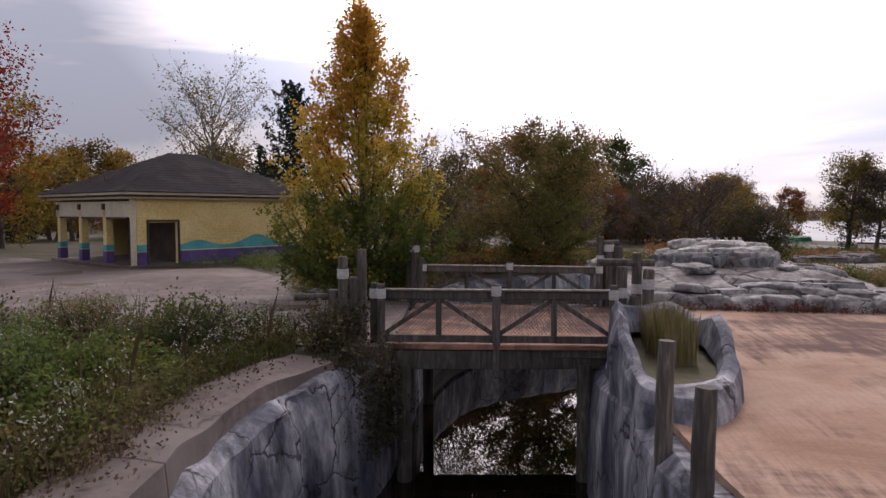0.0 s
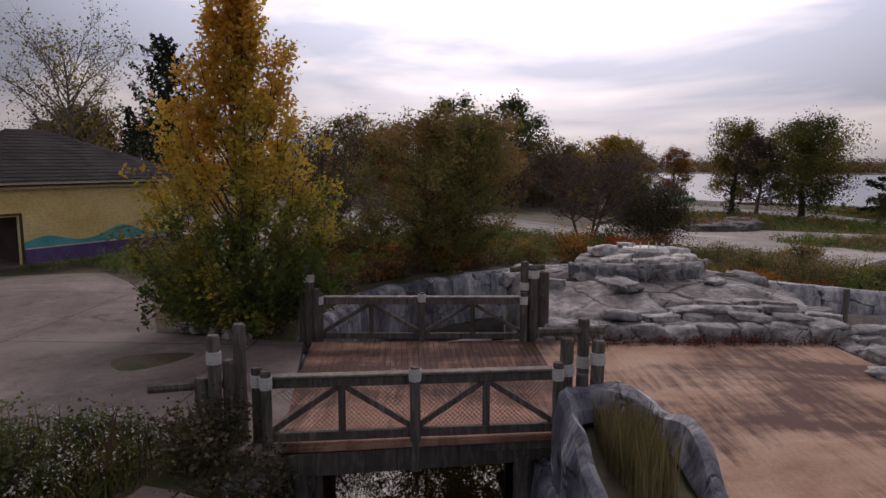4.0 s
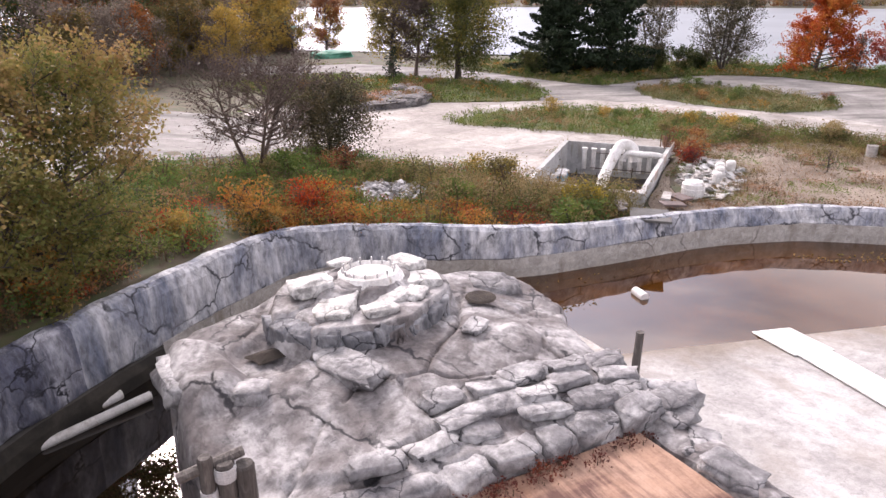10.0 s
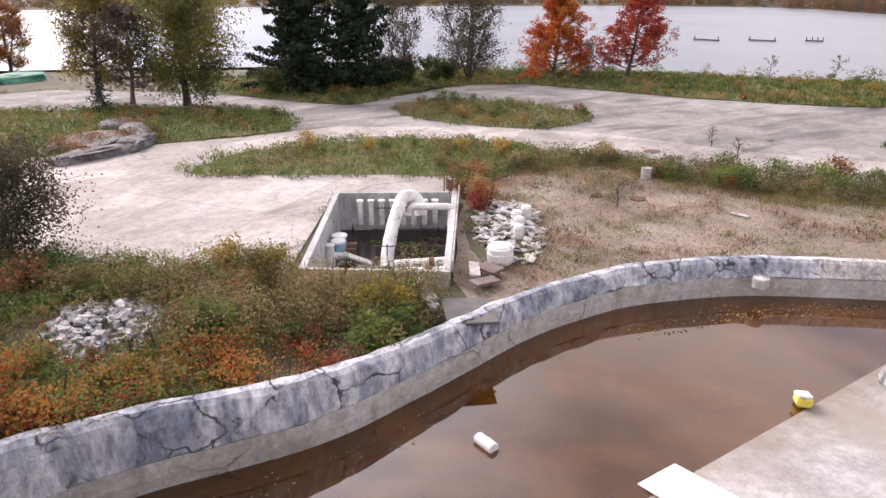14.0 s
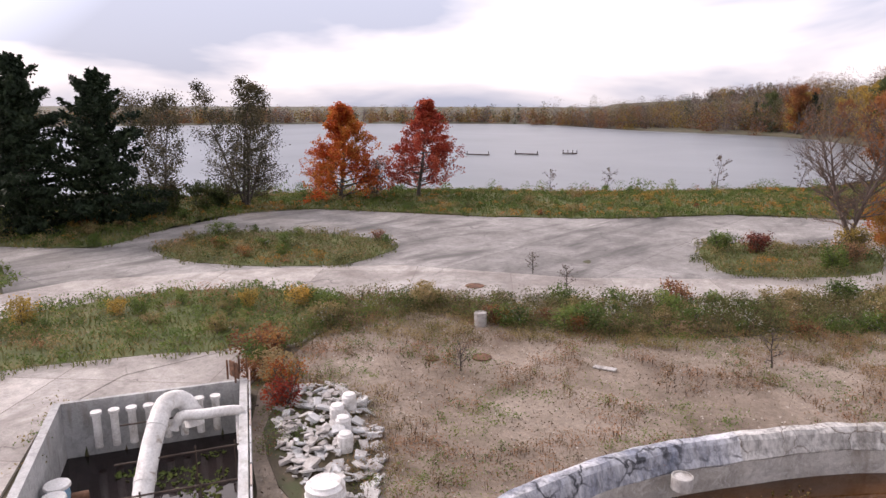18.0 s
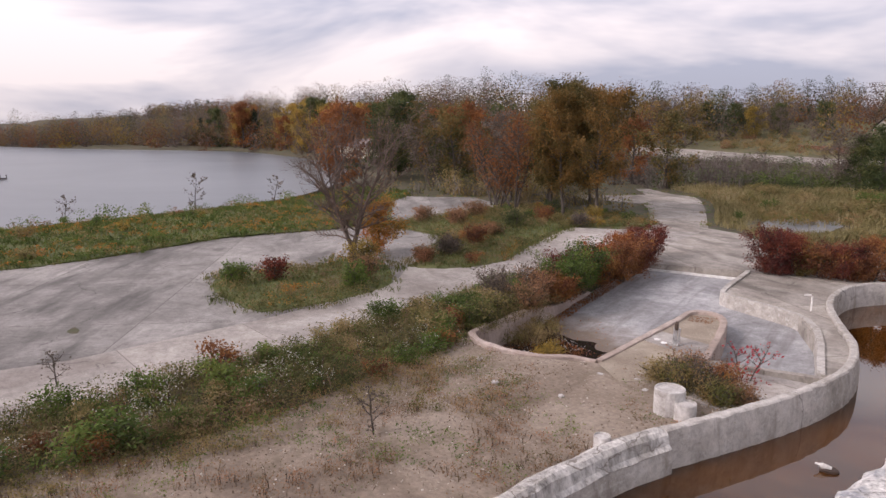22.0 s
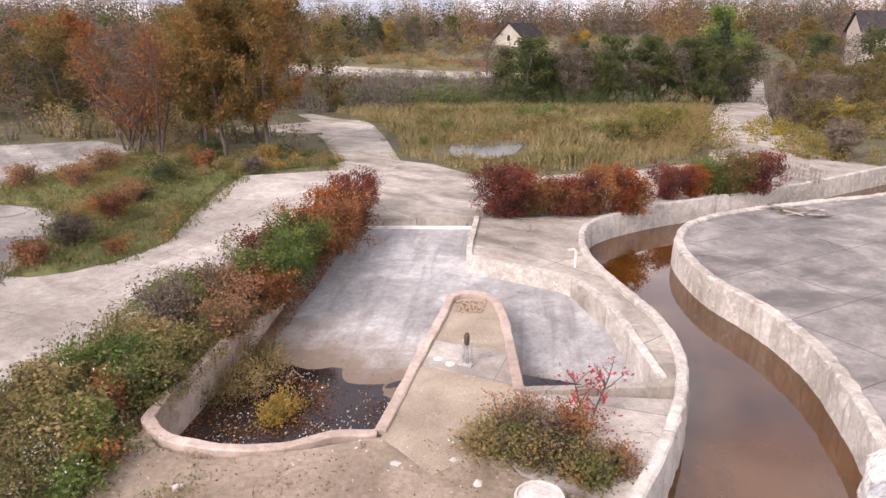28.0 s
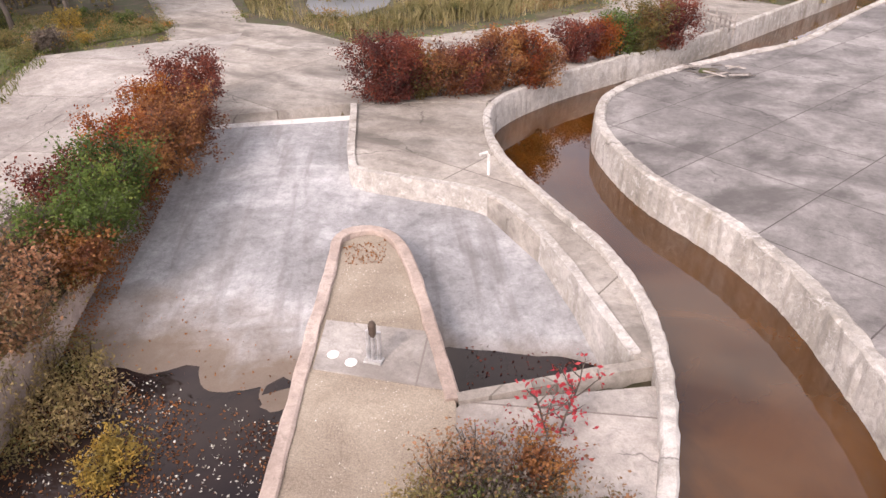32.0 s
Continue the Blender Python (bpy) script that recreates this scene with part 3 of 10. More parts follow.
M["lf_rust"] = foliage("rust_red_leaves", [MA, (0.22, 0.055, 0.02), (0.33, 0.10, 0.025), (0.40, 0.17, 0.03)], 0.8)
M["lf_green"] = foliage("green_leaves", [DG, GR, (0.106, 0.163, 0.037), (0.175, 0.213, 0.050)], 0.6)
M["lf_willow"] = foliage("willow_leaves", [(0.051, 0.065, 0.022), (0.089, 0.100, 0.031), (0.166, 0.160, 0.044), (0.311, 0.239, 0.050)], 0.2)
M["lf_yellow"] = foliage("yellow_leaves", [OL, (0.28, 0.21, 0.03), (0.42, 0.31, 0.04)], 0.6)
M["lf_conifer"] = foliage("dark_needles", [(0.010, 0.020, 0.011), (0.020, 0.037, 0.018), (0.037, 0.056, 0.025)], 0.8, trans=0.05)
M["lf_dusk"] = foliage("sparse_dull_leaves", [(0.090, 0.074, 0.060), (0.156, 0.126, 0.102), (0.264, 0.210, 0.168)], 0.6)
M["lf_dark_green"] = foliage("dark_green_leaves", [(0.029, 0.047, 0.019), (0.052, 0.075, 0.029), (0.091, 0.111, 0.039), (0.156, 0.150, 0.052)], 0.25)
M["lf_rust_dull"] = foliage("dull_russet_leaves", [(0.121, 0.047, 0.027), (0.203, 0.081, 0.034), (0.297, 0.121, 0.041), (0.378, 0.135, 0.041)], 0.2)
M["lf_golden_dull"] = foliage("dull_golden_leaves", [(0.134, 0.118, 0.042), (0.252, 0.185, 0.050), (0.403, 0.269, 0.059), (0.538, 0.319, 0.067)], 0.2)
M["lf_weeds"] = foliage("mixed_weeds", [(0.057, 0.083, 0.022), (0.114, 0.129, 0.038), (0.228, 0.180, 0.067), (0.308, 0.186, 0.090), (0.411, 0.258, 0.146)], 0.35)
M["lf_verge"] = foliage("olive_verge_weeds", [(0.045, 0.062, 0.022), (0.085, 0.098, 0.034), (0.15, 0.142, 0.055), (0.215, 0.165, 0.085), (0.32, 0.235, 0.16)], 0.5)
M["lf_fresh"] = foliage("fresh_green_weeds", [(0.05, 0.10, 0.03), (0.09, 0.17, 0.045), (0.15, 0.24, 0.06), (0.24, 0.29, 0.08)], 0.6)
M["lf_weeds_orange"] = foliage("rusty_weeds", [(0.16, 0.14, 0.04), (0.34, 0.20, 0.05), (0.48, 0.22, 0.05), (0.46, 0.13, 0.055)], 0.5)
M["lf_weeds_green"] = foliage("green_weeds", [(0.054, 0.091, 0.023), (0.102, 0.158, 0.040), (0.155, 0.213, 0.052), (0.238, 0.244, 0.075)], 0.4)
M["grass"] = foliage("rank_grass", [(0.067, 0.093, 0.025), (0.112, 0.143, 0.038), (0.179, 0.181, 0.056), (0.269, 0.220, 0.095)], 0.3, trans=0.15)
M["reed"] = foliage("dry_marsh_reeds", [(0.115, 0.121, 0.046), (0.218, 0.190, 0.081), (0.322, 0.265, 0.132), (0.437, 0.368, 0.218)], 0.15, trans=0.15)
M["drystalk"] = foliage("dead_brown_stalks", [(0.07, 0.045, 0.03), (0.13, 0.085, 0.055), (0.20, 0.14, 0.09)], 0.4, trans=0.0)
M["flower"] = foliage("white_seed_heads", [(0.30, 0.28, 0.22), (0.46, 0.45, 0.40), (0.58, 0.57, 0.52)], 0.6, trans=0.1)
M["fargreen"] = foliage("far_dark_woods", [(0.028, 0.042, 0.022), (0.045, 0.060, 0.031), (0.070, 0.080, 0.040), (0.095, 0.098, 0.05)], 0.08, trans=0.2)
M["fargrey"] = foliage("far_bare_woods", [(0.085, 0.068, 0.060), (0.118, 0.095, 0.084), (0.150, 0.121, 0.105), (0.165, 0.128, 0.095)], 0.08, trans=0.3)
M["fargold"] = foliage("far_golden_woods", [(0.10, 0.085, 0.036), (0.165, 0.125, 0.042), (0.25, 0.17, 0.045), (0.32, 0.21, 0.052)], 0.08, trans=0.3)
M["farrust"] = foliage("far_russet_woods", [(0.10, 0.052, 0.032), (0.165, 0.075, 0.038), (0.23, 0.10, 0.042), (0.28, 0.13, 0.046)], 0.08, trans=0.3)

M["lf_crimson"] = foliage("crimson_leaves", [(0.22, 0.02, 0.03), (0.42, 0.04, 0.055), (0.55, 0.09, 0.09)], 1.0)
M["slate"] = mottled("dark_wet_slab", (0.06, 0.06, 0.057), (0.095, 0.094, 0.09), (0.14, 0.137, 0.13), 0.8, 14, 0.75, spots=((0.16, 0.08, 0.04), 1.4, 0.6, 0.72))
M["lf_oak_olive"] = foliage("olive_brown_oak_leaves", [(0.05, 0.055, 0.02), (0.10, 0.088, 0.03), (0.17, 0.12, 0.04), (0.27, 0.14, 0.042)], 0.3)
M["lf_twig"] = foliage("mauve_grey_twig_tips", [(0.05, 0.037, 0.034), (0.095, 0.07, 0.062), (0.15, 0.112, 0.095)], 0.6, trans=0.1)
M["lf_drab"] = foliage("dark_drab_leaves", [(0.03, 0.032, 0.018), (0.06, 0.058, 0.03), (0.10, 0.085, 0.045), (0.15, 0.115, 0.06)], 0.6, trans=0.2)
M["lf_yellowing"] = foliage("yellowing_willow_leaves", [(0.07, 0.075, 0.03), (0.16, 0.13, 0.05), (0.30, 0.23, 0.05), (0.42, 0.33, 0.05)], 0.2)
M["lf_brush"] = foliage("tan_olive_brush", [(0.075, 0.090, 0.031), (0.160, 0.149, 0.053), (0.255, 0.201, 0.085), (0.330, 0.245, 0.117), (0.383, 0.287, 0.160)], 0.3)
M["lf_bramble"] = foliage("rust_brown_brambles", [(0.07, 0.08, 0.034), (0.145, 0.115, 0.055), (0.25, 0.14, 0.075), (0.34, 0.18, 0.1), (0.41, 0.2, 0.115)], 0.6)
M["lf_hedge_rust"] = foliage("orange_brown_leaves", [(0.09, 0.035, 0.025), (0.17, 0.065, 0.034), (0.28, 0.12, 0.045), (0.40, 0.20, 0.06)], 0.7, trans=0.3)
M["lf_rust_oak"] = foliage("russet_oak_leaves", [(0.07, 0.06, 0.022), (0.145, 0.10, 0.034), (0.23, 0.13, 0.04), (0.32, 0.16, 0.045)], 0.3)
M["outcrop"] = painted_rock("dark_weathered_outcrop", (0.11, 0.10, 0.10), (0.21, 0.20, 0.195), (0.08, 0.078, 0.08), (0.03, 0.03, 0.03), 0.5, run=False)
M["shingle"].node_tree.nodes["Principled BSDF"].inputs["Specular IOR Level"].default_value = 0.12
M["lake"].node_tree.nodes["Principled BSDF"].inputs["IOR"].default_value = 1.38
# Slimy wet concrete, with the shade at the wall's foot mixed into the colour.
M["wetshadecurb"] = mottled("slimy_shaded_footing", (0.012, 0.011, 0.010), (0.03, 0.027, 0.022), (0.07, 0.062, 0.05), 0.8, 9, 0.6, 0.3, 0.02)
M["dirt"] = mottled("dark_leaf_dirt", (0.018, 0.014, 0.011), (0.035, 0.027, 0.021), (0.07, 0.055, 0.043), 3.0, 30, 0.95, 0.8, 0.04)
M["turfdull"] = mottled("dull_olive_turf", (0.06, 0.06, 0.028), (0.10, 0.095, 0.04), (0.15, 0.13, 0.065), 0.12, 5, 0.95, 0.5, 0.03, spots=((0.12, 0.09, 0.05), 0.3, 0.5, 0.68))
M["turf"] = mottled("mossy_turf", (0.05, 0.062, 0.02), (0.09, 0.11, 0.034), (0.15, 0.15, 0.055), 0.5, 14, 0.95, 0.5, 0.03, spots=((0.13, 0.10, 0.055), 0.6, 0.55, 0.7))

# ---- geometry helpers ----
RNG = np.random.default_rng(7)


def mesh_np(name, verts, faces, mat=None, smooth=False):
    """A mesh from an array of places and one array (or list) of faces."""
    me = bpy.data.meshes.new(name)
    verts = np.asarray(verts, dtype=np.float32)
    if isinstance(faces, np.ndarray):
        k, m = faces.shape
        me.vertices.add(len(verts))
        me.vertices.foreach_set("co", verts.ravel())
        me.loops.add(k * m)
        me.loops.foreach_set("vertex_index", faces.astype(np.int32).ravel())
        me.polygons.add(k)
        me.polygons.foreach_set("loop_start", np.arange(0, k * m, m, dtype=np.int32))
        me.polygons.foreach_set("loop_total", np.full(k, m, dtype=np.int32))
        me.update(calc_edges=True)
    else:
        me.from_pydata([tuple(v) for v in verts], [], faces)
    if mat:
        me.materials.append(M[mat])
    if smooth:
        me.polygons.foreach_set("use_smooth", np.ones(len(me.polygons), dtype=bool))
    return me


def structure(name, me, label, category=""):
    return tagged(new(name, me), label, category, "", "structure")


def stuff(name, me, label, category):
    return tagged(new(name, me), label, category, "", "stuff")


def thing(name, loc, label, category, group="", rz=0.0, kind=""):
    ob = new(name)
    ob.empty_display_size = 0.2
    ob.matrix_basis = pose(*loc, 0, 0, rz)
    return tagged(ob, label, category, group, kind)


def part(name, me, parent, label="", m=None):
    ob = new(name, me)
    ob.parent = parent
    if m is not None:
        ob.matrix_basis = m
    if label:
        ob["label"] = label
    return ob


def ss(a, b, t):
    u = np.clip((np.asarray(t, float) - a) / (b - a), 0, 1)
    return u * u * (3 - 2 * u)


def inside(poly, x, y):
    poly = np.asarray(poly, float)
    x, y = np.asarray(x, float), np.asarray(y, float)
    r = np.zeros(x.shape, bool)
    for (x1, y1), (x2, y2) in zip(poly, np.roll(poly, -1, 0)):
        c = ((y1 > y) != (y2 > y)) & (x < (x2 - x1) * (y - y1) / (y2 - y1 + 1e-12) + x1)
        r ^= c
    return r


def gap_to(poly, x, y):
    """Distance to the polygon's edge, negative inside."""
    poly = np.asarray(poly, float)
    x, y = np.asarray(x, float), np.asarray(y, float)
    d = np.full(x.shape, 1e9)
    for (x1, y1), (x2, y2) in zip(poly, np.roll(poly, -1, 0)):
        dx, dy = x2 - x1, y2 - y1
        t = np.clip(((x - x1) * dx + (y - y1) * dy) / (dx * dx + dy * dy + 1e-12), 0, 1)
        d = np.minimum(d, np.hypot(x - x1 - t * dx, y - y1 - t * dy))
    return np.where(inside(poly, x, y), -d, d)


def glide(pts, step=0.4, closed=False):
    """A smooth line (Catmull-Rom) through the points, in even steps."""
    p = np.asarray(pts, float)
    q = np.vstack([p[-1:], p, p[:2]]) if closed else np.vstack([2 * p[:1] - p[1:2], p, 2 * p[-1:] - p[-2:-1]])
    out = []
    for i in range(1, len(q) - 2):
        n = max(1, int(np.ceil(np.linalg.norm(q[i + 1][:2] - q[i][:2]) / step)))
        for k in range(n):
            t = k / n
            a, b, c, d = q[i - 1], q[i], q[i + 1], q[i + 2]
            out.append(0.5 * (2 * b + (c - a) * t + (2 * a - 5 * b + 4 * c - d) * t * t + (3 * b - a - 3 * c + d) * t ** 3))
    if not closed:
        out.append(q[-2])
    return np.array(out)


def wob(x, y, z=0.0, s=1.0):
    return noise.noise(Vector((x * s, y * s, z * s)))


def sweep(name, path, profile, mat, jitter=0.0, js=1.2, step=0.35, closed=False, smooth=False, side=1.0):
    """A wall along a path of (x, y, top): profile rows (offset to the left, fraction or height): z = top + dz, or an absolute height given as a string."""
    p = glide(path, step, closed)
    if closed:
        d = np.roll(p[:, :2], -1, 0) - np.roll(p[:, :2], 1, 0)
    else:
        d = np.gradient(p[:, :2], axis=0)
    d /= np.linalg.norm(d, axis=1)[:, None] + 1e-9
    nx, ny = -d[:, 1] * side, d[:, 0] * side
    k, m = len(p), len(profile)
    v = np.zeros((k, m, 3))
    for j, (off, h) in enumerate(profile):
        zz = np.full(k, float(h)) if isinstance(h, str) else p[:, 2] + h
        v[:, j, 0], v[:, j, 1], v[:, j, 2] = p[:, 0] + nx * off, p[:, 1] + ny * off, zz
    if jitter:
        for i in range(k):
            for j in range(m):
                x, y, z = v[i, j]
                v[i, j, 0] += nx[i] * jitter * wob(x, y, z + j, js)
                v[i, j, 1] += ny[i] * jitter * wob(x, y, z + j, js)
                v[i, j, 2] += jitter * 0.8 * wob(x + 31, y, z, js)
    f = []
    for i in range(k if closed else k - 1):
        for j in range(m - 1):
            a, b = i * m + j, ((i + 1) % k) * m + j
            f.append((a, b, b + 1, a + 1) if side > 0 else (a, a + 1, b + 1, b))
    if not closed:
        f += [tuple(range(m)), tuple((k - 1) * m + j for j in range(m))[::-1]]
    return mesh_np(name, v.reshape(-1, 3), f, mat, smooth)


def slab(name, poly, mat, top, thick=0.12, step=1.2, rag=0.0):
    """A sheet with thickness over a polygon, draped on top(x, y)."""
    p = glide(poly, 2.0, True) if rag else np.asarray(poly, float)
    if rag:
        p = np.array([(x + rag * wob(x, y, 3, 0.7), y + rag * wob(x, y, 9, 0.7)) for x, y in p])
    bm = bmesh.new()
    f = bm.faces.new([bm.verts.new((x, y, 0)) for x, y in p])
    bmesh.ops.triangulate(bm, faces=[f])
    for _ in range(6):
        long = [e for e in bm.edges if e.calc_length() > step * 1.6 and len(e.link_faces) > 0]
        if not long:
            break
        bmesh.ops.subdivide_edges(bm, edges=long, cuts=1, use_grid_fill=True)
        bmesh.ops.triangulate(bm, faces=bm.faces[:])
    bmesh.ops.recalc_face_normals(bm, faces=bm.faces[:])
    if bm.faces and sum(fc.normal.z for fc in bm.faces) < 0:
        bmesh.ops.reverse_faces(bm, faces=bm.faces[:])
    xs, ys = np.array([v.co.x for v in bm.verts]), np.array([v.co.y for v in bm.verts])
    for v, z in zip(bm.verts, np.broadcast_to(top(xs, ys), xs.shape)):
        v.co.z = z
    edges = [e for e in bm.edges if len(e.link_faces) == 1]
    r = bmesh.ops.extrude_edge_only(bm, edges=edges)
    for v in (g for g in r["geom"] if isinstance(g, bmesh.types.BMVert)):
        v.co.z -= thick
    me = bpy.data.meshes.new(name)
    bm.to_mesh(me)
    bm.free()
    me.materials.append(M[mat])
    return me


def box_bm(bm, size, at=(0, 0, 0), rz=0.0, rx=0.0, ry=0.0, bevel=0.0):
    r = bmesh.ops.create_cube(bm, size=1.0, matrix=pose(*at, rx, ry, rz) @ Matrix.Diagonal((*size, 1)))
    if bevel:
        es = list({e for v in r["verts"] for e in v.link_edges})
        bmesh.ops.bevel(bm, geom=es, offset=bevel, segments=1, affect="EDGES", profile=0.5)


def done(bm, name, mat, smooth=False):
    me = bpy.data.meshes.new(name)
    bm.to_mesh(me)
    bm.free()
    me.materials.append(M[mat])
    if smooth:
        me.polygons.foreach_set("use_smooth", np.ones(len(me.polygons), dtype=bool))
    return me


def box(name, size, mat, at=(0, 0, 0), rz=0.0, rx=0.0, ry=0.0, bevel=0.01):
    bm = bmesh.new()
    box_bm(bm, size, at, rz, rx, ry, bevel)
    return done(bm, name, mat)


def tube(pts, radii, sides=7, cap=True):
    """Verts and faces of a round tapered tube along points."""
    p = np.asarray(pts, float)
    r = np.broadcast_to(np.asarray(radii, float), (len(p),))
    d = np.gradient(p, axis=0)
    d /= np.linalg.norm(d, axis=1)[:, None] + 1e-9
    ref = np.where(np.abs(d[:, 2:3]) > 0.9, [[1.0, 0, 0]], [[0, 0, 1.0]])
    u = np.cross(d, ref)
    u /= np.linalg.norm(u, axis=1)[:, None] + 1e-9
    w = np.cross(d, u)
    a = np.linspace(0, 2 * np.pi, sides, endpoint=False)
    v = p[:, None] + r[:, None, None] * (np.cos(a)[None, :, None] * u[:, None] + np.sin(a)[None, :, None] * w[:, None])
    k = len(p)
    i, j = np.meshgrid(np.arange(k - 1), np.arange(sides), indexing="ij")
    f = np.stack([i * sides + j, i * sides + (j + 1) % sides, (i + 1) * sides + (j + 1) % sides, (i + 1) * sides + j], -1).reshape(-1, 4)
    f = [tuple(x) for x in f]
    if cap:
        f += [tuple(range(sides)), tuple((k - 1) * sides + np.arange(sides))[::-1]]
    return v.reshape(-1, 3), f


def pipe(name, pts, radii, mat, sides=14, smooth=False):
    v, f = tube(pts, radii, sides)
    f = [tuple(int(i) for i in q) for q in f]
    me = mesh_np(name, v, f, mat)
    if smooth:
        for q in me.polygons:
            q.use_smooth = len(q.vertices) == 4
    return me


def lathe(name, rows, mat, sides=20):
    """A turned body from rows of (radius, z)."""
    a = np.linspace(0, 2 * np.pi, sides, endpoint=False)
    v = np.array([[(r * np.cos(t), r * np.sin(t), z) for t in a] for r, z in rows]).reshape(-1, 3)
    k = len(rows)
    f = [(i * sides + j, i * sides + (j + 1) % sides, (i + 1) * sides + (j + 1) % sides, (i + 1) * sides + j) for i in range(k - 1) for j in range(sides)]
    f += [tuple(range(sides))[::-1], tuple((k - 1) * sides + j for j in range(sides))]
    return mesh_np(name, v, f, mat)


def lump(name, size, mat, seed, rough=0.22, sub=2, flat=0.6):
    """A rounded, chipped stone."""
    bm = bmesh.new()
    bmesh.ops.create_icosphere(bm, subdivisions=sub, radius=0.5)
    for v in bm.verts:
        c = v.co.normalized()
        k = 1 + rough * wob(c.x * 1.3 + seed, c.y * 1.3, c.z * 1.3, 1.4) + 0.5 * rough * wob(c.x + seed, c.y + 7, c.z, 3.2)
        q = Vector((math.copysign(abs(c.x) ** flat, c.x), math.copysign(abs(c.y) ** flat, c.y), math.copysign(abs(c.z) ** flat, c.z))) * 0.5 * k
        v.co = (q.x * size[0], q.y * size[1], q.z * size[2])
    return done(bm, name, mat)


def leaves(name, c, size, mat, aspect=0.62, droop=0.0, rng=None, up=None):
    """Many small rhombic leaves round the places c, each turned its own way."""
    rng = rng or RNG
    n = len(c)
    size = np.broadcast_to(np.asarray(size, float), (n,)) * rng.uniform(0.65, 1.35, n)
    d = rng.normal(size=(n, 3))
    d[:, 2] = d[:, 2] * 0.7 - droop
    if up is not None:
        d[:, 2] += up
    d /= np.linalg.norm(d, axis=1)[:, None]
    e = rng.normal(size=(n, 3))
    e -= (e * d).sum(1)[:, None] * d
    e /= np.linalg.norm(e, axis=1)[:, None]
    L, W = d * size[:, None] * 0.5, e * (size * aspect * 0.5)[:, None]
    v = np.stack([c - L, c + W, c + L, c - W], 1).reshape(-1, 3)
    return mesh_np(name, v, np.arange(4 * n).reshape(-1, 4), mat)


def blades(name, base, height, width, mat, lean=0.35, rng=None):
    """Grass: one bent, tapering blade at every base point."""
    rng = rng or RNG
    n = len(base)
    h = np.broadcast_to(np.asarray(height, float), (n,)) * rng.uniform(0.5, 1.3, n)
    a = rng.uniform(0, 2 * np.pi, n)
    s = np.stack([np.cos(a), np.sin(a), 0 * a], 1)
    q = a + np.pi / 2 + rng.uniform(-0.6, 0.6, n)
    b = np.stack([np.cos(q), np.sin(q), 0 * q], 1) * (h * rng.uniform(0.05, lean * 2, n))[:, None]
    w = np.broadcast_to(np.asarray(width, float), (n,))[:, None] * rng.uniform(0.6, 1.4, n)[:, None]
    up = np.array([0, 0, 1.0])
    mid, tip = base + up * (h * 0.6)[:, None] + b * 0.35, base + up * h[:, None] + b
    v = np.stack([base - s * w, base + s * w, mid + s * w * 0.7, tip, mid - s * w * 0.7], 1).reshape(-1, 3)
    return mesh_np(name, v, np.arange(5 * n).reshape(-1, 5), mat)


def scatter(poly, n, rng=None, thin=None):
    """n random places in a polygon; thin(x, y) gives the chance to keep each."""
    rng = rng or RNG
    poly = np.asarray(poly, float)
    lo, hi = poly.min(0), poly.max(0)
    out = np.zeros((0, 2))
    for _ in range(40):
        q = rng.uniform(lo, hi, (n * 2, 2))
        q = q[inside(poly, q[:, 0], q[:, 1])]
        if thin is not None and len(q):
            q = q[rng.uniform(size=len(q)) < thin(q[:, 0], q[:, 1])]
        out = np.vstack([out, q])
        if len(out) >= n:
            break
    return out[:n]


def clumpy(x, y, s=0.25, seed=0.0, lo=0.35, hi=0.6):
    v = np.array([noise.noise(Vector((a * s + seed, b * s, seed))) * 0.5 + 0.5 for a, b in zip(x, y)])
    return ss(lo, hi, v)


def weeds(name, spots, height, mat, label, per=26, leaf=0.09, stems=True, wide=0.28, rng=None, up=0.3, zfun=None, category="weeds"):
    """Leafy wild plants at the spots, all of one growth: stems and many leaves in one mesh."""
    rng = rng or RNG
    n = len(spots)
    h = height * rng.uniform(0.45, 1.25, n)
    z0 = zfun(spots[:, 0], spots[:, 1])
    t = rng.uniform(0.12, 1.0, (n, per)) ** 0.8
    r = wide * rng.normal(size=(n, per, 2)) * (0.35 + 0.65 * np.sin(np.pi * np.clip(t, 0.05, 0.95)))[..., None] * (h / height)[:, None, None]
    c = np.stack([spots[:, None, 0] + r[..., 0], spots[:, None, 1] + r[..., 1], z0[:, None] + t * h[:, None]], -1).reshape(-1, 3)
    me = leaves(name, c, leaf, mat, 0.5, 0, rng, up)
    stuff(name, me, label, category)
    if stems:
        b = np.column_stack([spots, z0 - 0.05])
        b = np.repeat(b, 3, 0) + rng.normal(size=(3 * n, 3)) * (0.07, 0.07, 0)
        stuff(name + "_stalks", blades(name + "_stalks", b, np.repeat(h * 0.95, 3), 0.009, "drystalk", 0.15, rng), "thin dry stalks among " + label.split(",")[0], "stalks")


# ---- trees ----
def joined(chunks):
    v, f, k = [], [], 0
    for a, b in chunks:
        v.append(a)
        f += [tuple(int(i) + k for i in q) for q in b]
        k += len(a)
    return np.vstack(v), f


def bent(p0, d, length, n, rng, curl=0.12, rise=0.0):
    pts, d = [np.array(p0, float)], np.array(d, float)
    for _ in range(n):
        d = d + rng.normal(size=3) * curl + (0, 0, rise)
        d /= np.linalg.norm(d)
        pts.append(pts[-1] + d * length / n)
    return np.array(pts)


